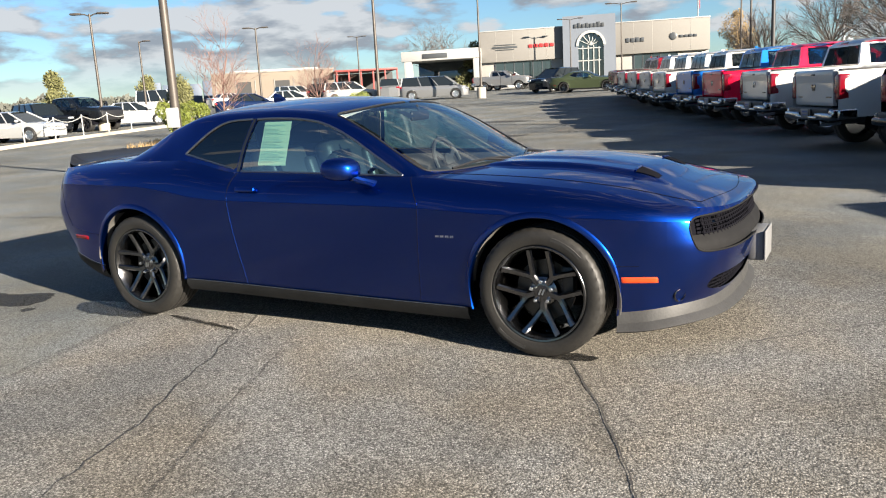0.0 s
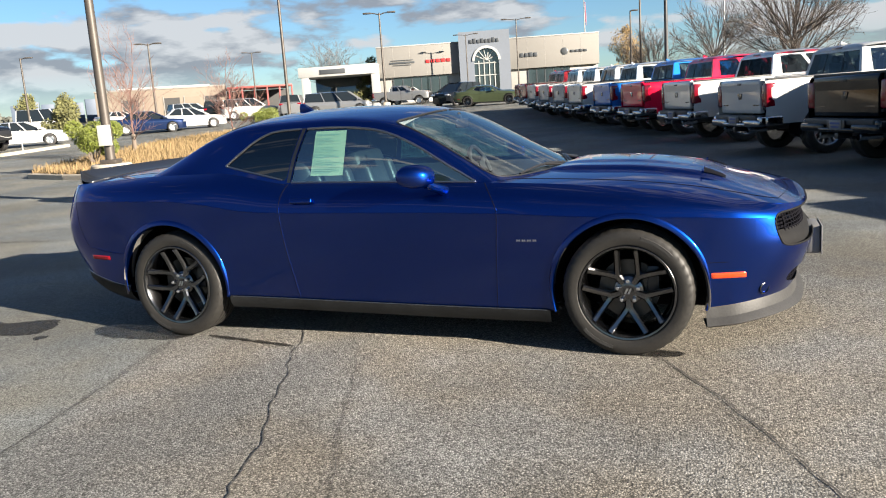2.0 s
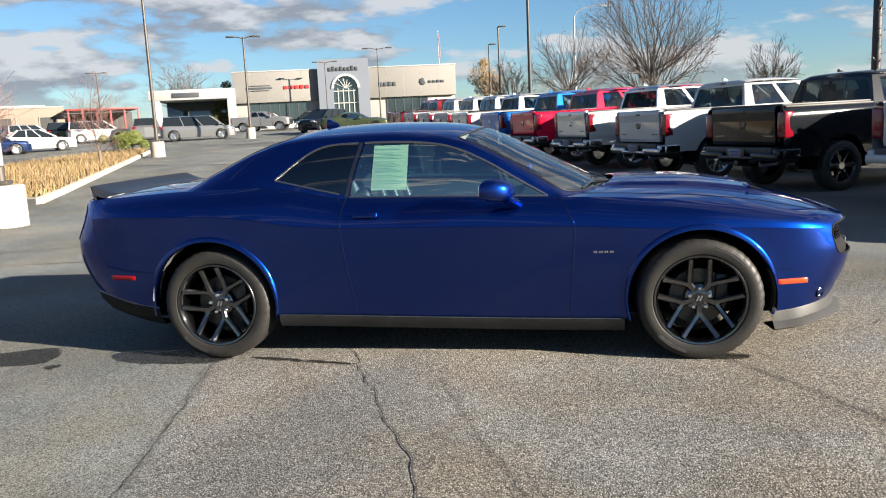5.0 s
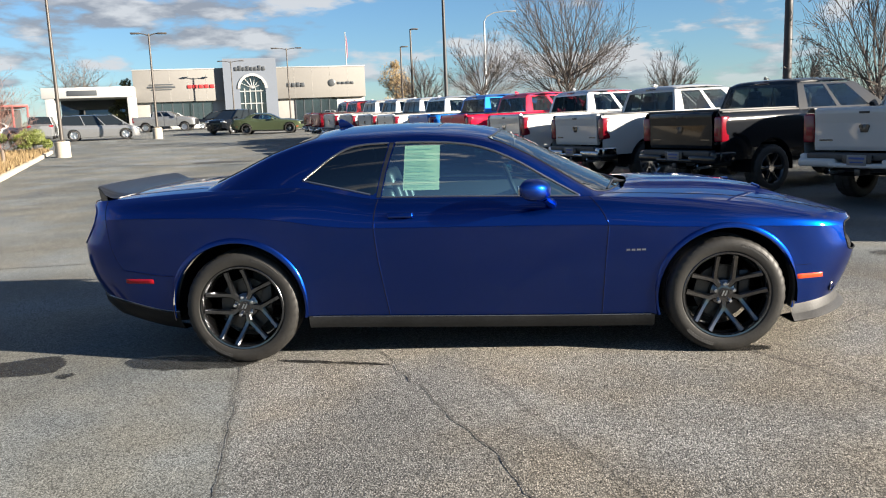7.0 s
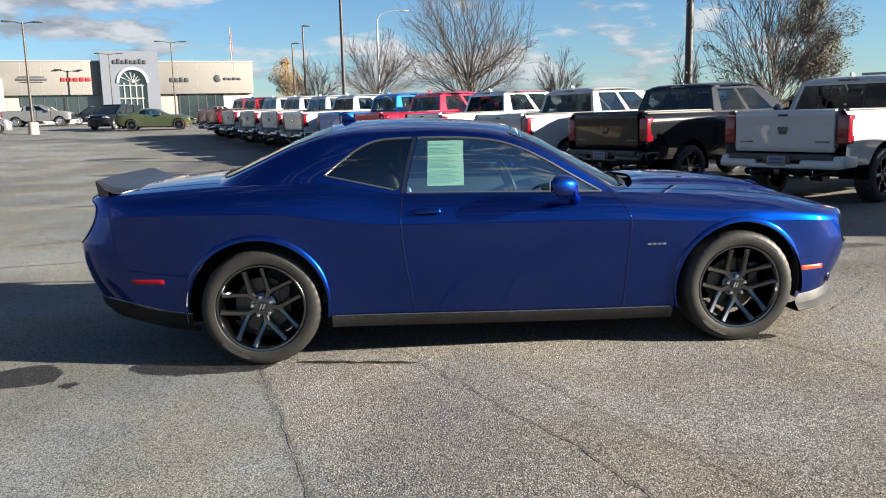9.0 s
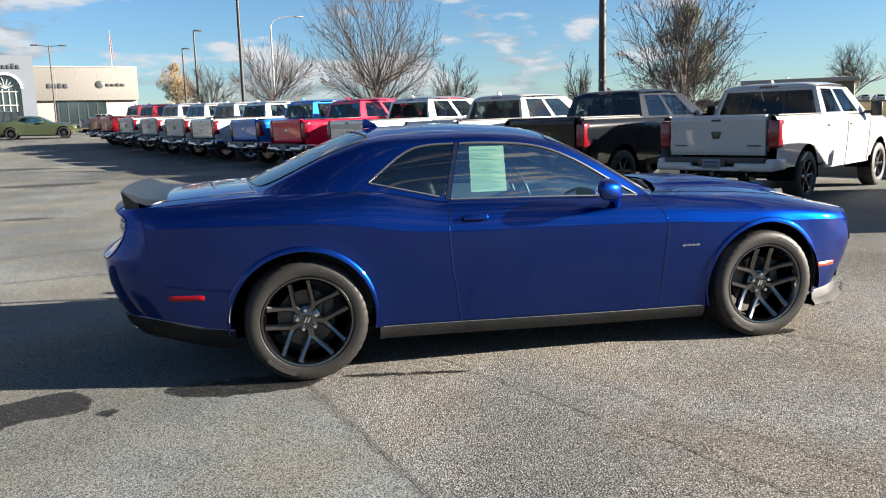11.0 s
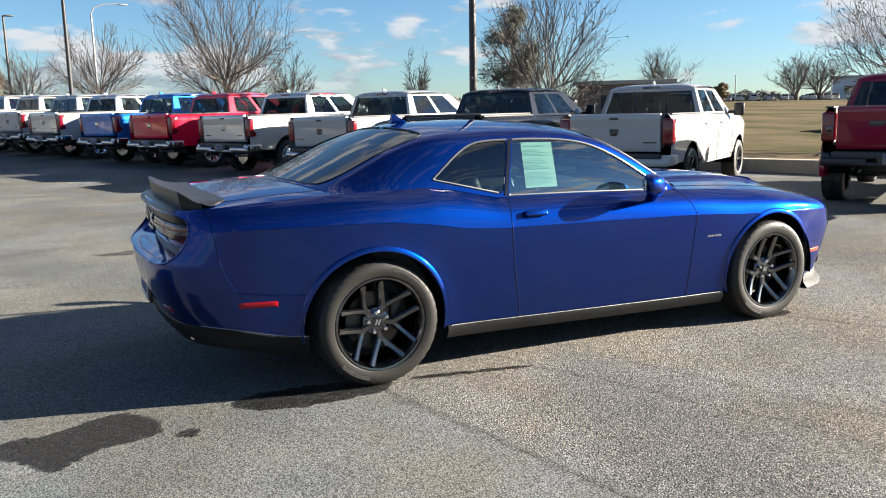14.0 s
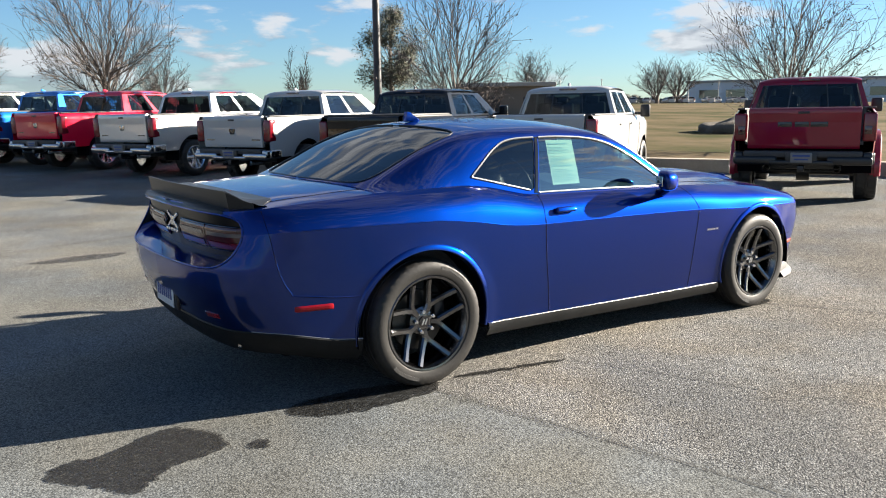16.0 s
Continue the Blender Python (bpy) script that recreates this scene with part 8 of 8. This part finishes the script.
def vase_tree(x, y, h, rx, label, seed, limbs=26, leaves=0, thick=1.0, twig=None, low=0.10, dense=1.0):
    """A leafless tree with an oval crown: many straight limbs fan out of a short trunk and carry fine twigs to an even outline."""
    rnd = random.Random(seed)
    t = tagged(empty("tree", pose(x, y, gz(x, y) + 0.05)), label, "tree")
    V, F, tips = [], [], []
    mid, rz = Vector((0, 0, h * 0.56)), h * 0.46

    def reach(p, d):
        """How far from p along d the crown's outline lies."""
        q = Vector(((p.x - mid.x) / rx, (p.y - mid.y) / rx, (p.z - mid.z) / rz))
        e = Vector((d.x / rx, d.y / rx, d.z / rz))
        a, b, c = e.dot(e), q.dot(e), q.dot(q) - 1
        disc = b * b - a * c
        return (-b + math.sqrt(disc)) / a if disc > 0 else 0.0

    def line(p, d, length, r0, r1, n, sides, lift):
        """A slightly wandering tapered stem; returns its knots."""
        knots = [(p, d)]
        ring = None
        for k in range(n + 1):
            r = r0 + (r1 - r0) * k / n
            u = d.orthogonal().normalized()
            w = d.cross(u)
            base = len(V)
            for q in range(sides):
                an = 2 * math.pi * q / sides
                V.append(tuple(p + r * (math.cos(an) * u + math.sin(an) * w)))
            if ring is not None:
                for q in range(sides):
                    F.append((ring + q, ring + (q + 1) % sides, base + (q + 1) % sides, base + q))
            ring = base
            if k < n:
                d = (d + Vector((rnd.gauss(0, 0.07), rnd.gauss(0, 0.07), rnd.gauss(lift, 0.04)))).normalized()
                p = p + d * (length / n)
                knots.append((p, d))
        tips.append(p)
        return knots

    def side_way(d, spread_):
        a = Vector((rnd.gauss(0, 1), rnd.gauss(0, 1), rnd.gauss(0, 1)))
        a = (a - d * a.dot(d)).normalized()
        return (d + a * spread_ + Vector((0, 0, 0.12))).normalized()
    top_ = h * (low + 0.10)
    bmt = bmesh.new()
    add_tube(bmt, [(0, 0, -0.15), (0.01, 0, top_ * 0.5), (0.0, 0.01, top_)], h * 0.017 * thick, 10, taper=[1.3, 1.0, 0.85])
    part("trunk", bmt, BARK, t)
    for k in range(limbs):
        a = 2.39996 * k + rnd.gauss(0, 0.2)
        tilt = radians(2 + 74 * ((k + 0.5) / limbs) ** 0.62)
        d = Vector((math.cos(a) * math.sin(tilt), math.sin(a) * math.sin(tilt), math.cos(tilt)))
        p = Vector((0, 0, h * (low + 0.20 * rnd.random())))
        L1 = reach(p, d) * rnd.uniform(0.72, 1.0)
        K = line(p, d, L1, h * 0.0046 * thick, 0.005 * thick, 7, 4, 0.012)
        for q in range(int(18 * dense)):
            u = rnd.uniform(0.22, 0.97)
            kp, kd = K[min(7, int(u * 7))]
            kp = kp.lerp(K[min(7, int(u * 7) + 1)][0], u * 7 - int(u * 7))
            d2 = side_way(kd, rnd.uniform(0.35, 0.80))
            L2 = min(reach(kp, d2), h * 0.24) * rnd.uniform(0.45, 1.05)
            if L2 < 0.12:
                continue
            K2 = line(kp, d2, L2, 0.0095 * thick, 0.0045 * thick, 3, 3, 0.03)
            for _ in range(int(4 * dense)):
                u2 = rnd.randint(1, 3)
                d3 = side_way(K2[u2][1], rnd.uniform(0.5, 1.0))
                line(K2[u2][0], d3, L2 * rnd.uniform(0.25, 0.55), 0.0055 * thick, 0.0035 * thick, 2, 3, 0.02)
    me = bpy.data.meshes.new("crown")
    me.from_pydata(V, [], F)
    part("crown", me, twig or TWIG, t, "fine bare twigs")
    if leaves:
        part("dead_leaves", leaf_cloud(leaves, lambda r: r.choice(tips) + Vector((r.gauss(0, 0.04), r.gauss(0, 0.04), r.gauss(-0.04, 0.04))), 0.04, seed), LEAF_DEAD, t)
    return t


def crown_tree(x, y, h, w, label, seed, mat_, cone=False, n=9000, size=0.12, name="tree", trunk=0.3):
    """A leafy tree: trunk and limbs under a crown of many small leaf clumps."""
    rnd = random.Random(seed)
    t = tagged(empty(name, pose(x, y, gz(x, y))), label, "tree")
    bm = bmesh.new()
    add_tube(bm, [(0, 0, -0.2), (0.05, 0, h * 0.35), (0.0, 0.05, h * 0.8)], h * 0.025, 8, taper=[1.2, 0.9, 0.4])
    lumps = []
    for _ in range(26):
        u = rnd.random()
        z = h * (trunk + (1 - trunk) * u)
        rad = w / 2 * ((1 - u) ** 0.8 if cone else math.sqrt(max(0.05, 1 - (2 * u - 0.9) ** 2)) * 0.85)
        a = rnd.uniform(0, 6.283)
        r = rad * math.sqrt(rnd.random())
        c = Vector((r * math.cos(a), r * math.sin(a), z))
        lumps.append((c, rnd.uniform(0.10, 0.20) * w))
        add_tube(bm, [(0, 0, z * 0.6), tuple(c)], h * 0.006, 4)
    part("trunk", bm, BARK, t)

    def place(r):
        c, q = r.choice(lumps)
        d = Vector((r.gauss(0, 1), r.gauss(0, 1), r.gauss(0, 0.8))).normalized()
        return c + d * q * r.uniform(0.5, 1.15)
    part("crown", leaf_cloud(n, place, size, seed), mat_, t)
    return t


vase_tree(4.1, 31.4, 8.8, 3.05, "large bare tree with many upright limbs", 11, limbs=42, leaves=3000, thick=1.15, low=0.10, dense=0.85)
vase_tree(9.45, 13.9, 6.6, 1.75, "bare tree behind the white pickup with a few dead leaves", 12, limbs=30, leaves=2200, thick=0.9, low=0.10, dense=0.85)
vase_tree(18.6, 9.6, 6.6, 2.6, "bare spreading tree with a few dead leaves", 13, limbs=28, leaves=2600, thick=0.95, low=0.12, dense=0.85)
vase_tree(0.4, 58.0, 7.0, 3.6, "bare tree beyond the row of pickups", 14, limbs=24, thick=1.7, low=0.14)
vase_tree(-4.5, 62.0, 5.2, 2.8, "small bare tree beyond the row of pickups", 15, limbs=20, thick=1.7, low=0.14)
TWIG_RED = mat("reddish_twig", (0.12, 0.068, 0.056), 0.85, var=0.25, scale=3, island=0.25)
bare_tree(-19.0, 18.9, 3.9, 2.3, "slender bare sapling with reddish twigs in the planted strip", 16, stems=6, levels=4, thick=1.0, up=0.35, twig=TWIG_RED)
bare_tree(-17.3, 22.8, 3.1, 1.8, "slender bare sapling with reddish twigs in the planted strip", 17, stems=6, levels=4, thick=1.0, up=0.35, twig=TWIG_RED)
bare_tree(-52.0, 98.0, 9.5, 11.0, "broad bare oak behind the service bays", 18, stems=9, thick=1.6)
vase_tree(19.0, 75.0, 6.3, 2.7, "bare tree far behind the trucks", 19, limbs=20, thick=2.0)
vase_tree(27.0, 62.0, 6.2, 1.3, "narrow bare tree far behind the trucks", 20, limbs=18, thick=1.8)
bare_tree(84.0, 96.0, 9.0, 10.0, "broad bare tree across the field", 21, stems=8, thick=1.8)
bare_tree(140.0, 118.0, 10.0, 10.0, "bare tree across the field", 22, stems=8, thick=2.4)
bare_tree(152.0, 122.0, 11.0, 11.0, "bare tree across the field", 23, stems=8, thick=2.4)
crown_tree(58.0, 97.4, 13.5, 11.5, "dark evergreen tree behind a bare one", 31, LEAF_D, n=22000, size=0.17)
crown_tree(-8.0, 74.0, 5.6, 4.6, "pale yellow-brown tree beside the showroom", 32, GRASS_GOLD, cone=True, n=6000, size=0.08)
for k, (x, y, h, w) in enumerate(((-69, 49, 4.2, 4.0), (-74, 44, 3.6, 4.5), (-80, 40, 4.5, 4.5), (-58, 55, 2.8, 4.0), (-41, 88, 5.5, 5), (-70, 62, 3.5, 4))):
    crown_tree(x, y, h, w, "olive-green conifer at the lot's edge", 40 + k, LEAF_P, cone=True, n=6000, size=0.14, trunk=0.05)

# posts with a slack rope
fence = tagged(empty("rope_fence", None), "low white posts linked by a slack rope", "fence")
fp_ = [(-25.6 - 0.62 * k, 5.6 + 2.0 * k) for k in range(11)]
for x, y in fp_:
    bm = bmesh.new()
    add_cyl(bm, (x, y, gz(x, y) + 0.55), 0.03, 1.1, "z", 8)
    part("post", bm, WHITEP, fence)
for a, b in zip(fp_, fp_[1:]):
    bm = bmesh.new()
    add_tube(bm, [(a[0] + (b[0] - a[0]) * q, a[1] + (b[1] - a[1]) * q, gz(*a) + 1.05 - 0.22 * math.sin(math.pi * q)) for q in np.linspace(0, 1, 7)], 0.02, 4)
    part("rope", bm, WHITEP, fence)

# dark sheds far beyond the lot
shed = house("far_sheds", "row of dark blue-grey sheds far beyond the lot", pose(-112, 107, 2.2, 0, 0, 45))
SHED = mat("blue_grey_metal", (0.055, 0.075, 0.11), 0.6, var=0.15, scale=0.5)
for k in range(6):
    box_part("shed", (-7 + 2.4 * k, 0, 0), (-4.9 + 2.4 * k, 4, 3.6 + 0.5 * (k % 2)), SHED, shed)

# ---- far side of the field ----
far = house("warehouse", "low tan warehouse beyond the kerb", pose(33.0, 43.4, gz(33, 43), 0, 0, math.degrees(math.atan2(-7.2, 8.4))))
box_part("wall", (-1.5, 0, -0.5), (5.2, 8, 2.45), TAN, far, 0.05)
box_part("roof", (-1.8, -0.3, 2.45), (5.5, 8.3, 2.75), STONE, far)
for k in range(2):
    box_part("window", (0.2 + 2.9 * k, -0.05, 0.6), (1.4 + 2.9 * k, 0.02, 1.7), BAYDARK, far, 0)
wh = house("long_white_building", "long low white building across the field", pose(168.4, 132.4, 0, 0, 0, math.degrees(math.atan2(-38, 24.3))))
box_part("wall", (0, 0, 2.0), (62, 20, 8.0), mat("cool_white", (0.55, 0.58, 0.60), 0.7, var=0.05, scale=0.3), wh)
box_part("roof", (-0.4, -0.4, 8.0), (62.4, 20.4, 8.6), WHITEP, wh)
for k in range(9):
    box_part("window", (3 + 6.5 * k, -0.1, 4.2), (7.5 + 6.5 * k, 0.02, 6.2), SHOPGLASS, wh, 0)
bm = bmesh.new()
r = bmesh.ops.create_icosphere(bm, subdivisions=4, radius=1.0)
for v in r["verts"]:
    n_ = noise.noise(v.co * 1.7) * 0.25
    v.co = Vector((v.co.x * (2.6 + n_), v.co.y * (1.5 + n_), max(-0.2, v.co.z * (0.55 + n_))))
md = tagged(part("soil_mound", bm, mat("dark_soil", (0.085, 0.07, 0.05), 0.95, var=0.3, scale=3, bump=0.6)), "dark heap of soil in the dry field", "soil mound")
md.matrix_basis = pose(27.5, 17.6, gz(27, 17) + 0.35, 0, 0, 20)
rnd = random.Random(8)
proto = small_car("sedan", WHITE, "distant white car across the field", pose(97, 143, 2.85, 0, 0, 40))
for k in range(26):
    x, y = 100 + k * 3.1 + rnd.uniform(-0.5, 0.5), 141 - k * 1.15 + rnd.uniform(-1, 1)
    copy_thing(proto, pose(x, y, 2.85, 0, 0, rnd.choice((40, 60, 220))))
for k in range(8):
    mast("light_mast", "pale light mast in the far car lot", 104 + 9.5 * k + rnd.uniform(-2, 2), 137 - 3.5 * k, 6.0 + rnd.uniform(-0.4, 0.4), 0.13, 2, 0.5, deg=40, material=WHITEP, arm=0.7)
crown_tree(102.5, 101.8, 4.0, 3.2, "golden-leaved tree across the field", 55, GRASS_GOLD, n=5000, size=0.2)
# a line of far trees closes the view
HAZE = mat("far_trees", (0.085, 0.088, 0.075), 0.95, var=0.3, scale=0.2, island=0.3)
rnd = random.Random(4)


def far_place(r):
    a = r.uniform(radians(-40), radians(215))
    d = r.uniform(300, 330)
    lump = 3.5 + 3.5 * noise.noise(Vector((a * 22, 0, 0))) + 1.6 * noise.noise(Vector((a * 90, 3, 0)))
    return Vector((d * math.cos(a), d * math.sin(a), 2.6 + max(0.6, lump) * r.random() ** 0.7))


ft = part("far_trees", leaf_cloud(60000, far_place, 1.1, 6), HAZE)
tagged(ft, "low far line of grey-green trees", "trees", kind="stuff")
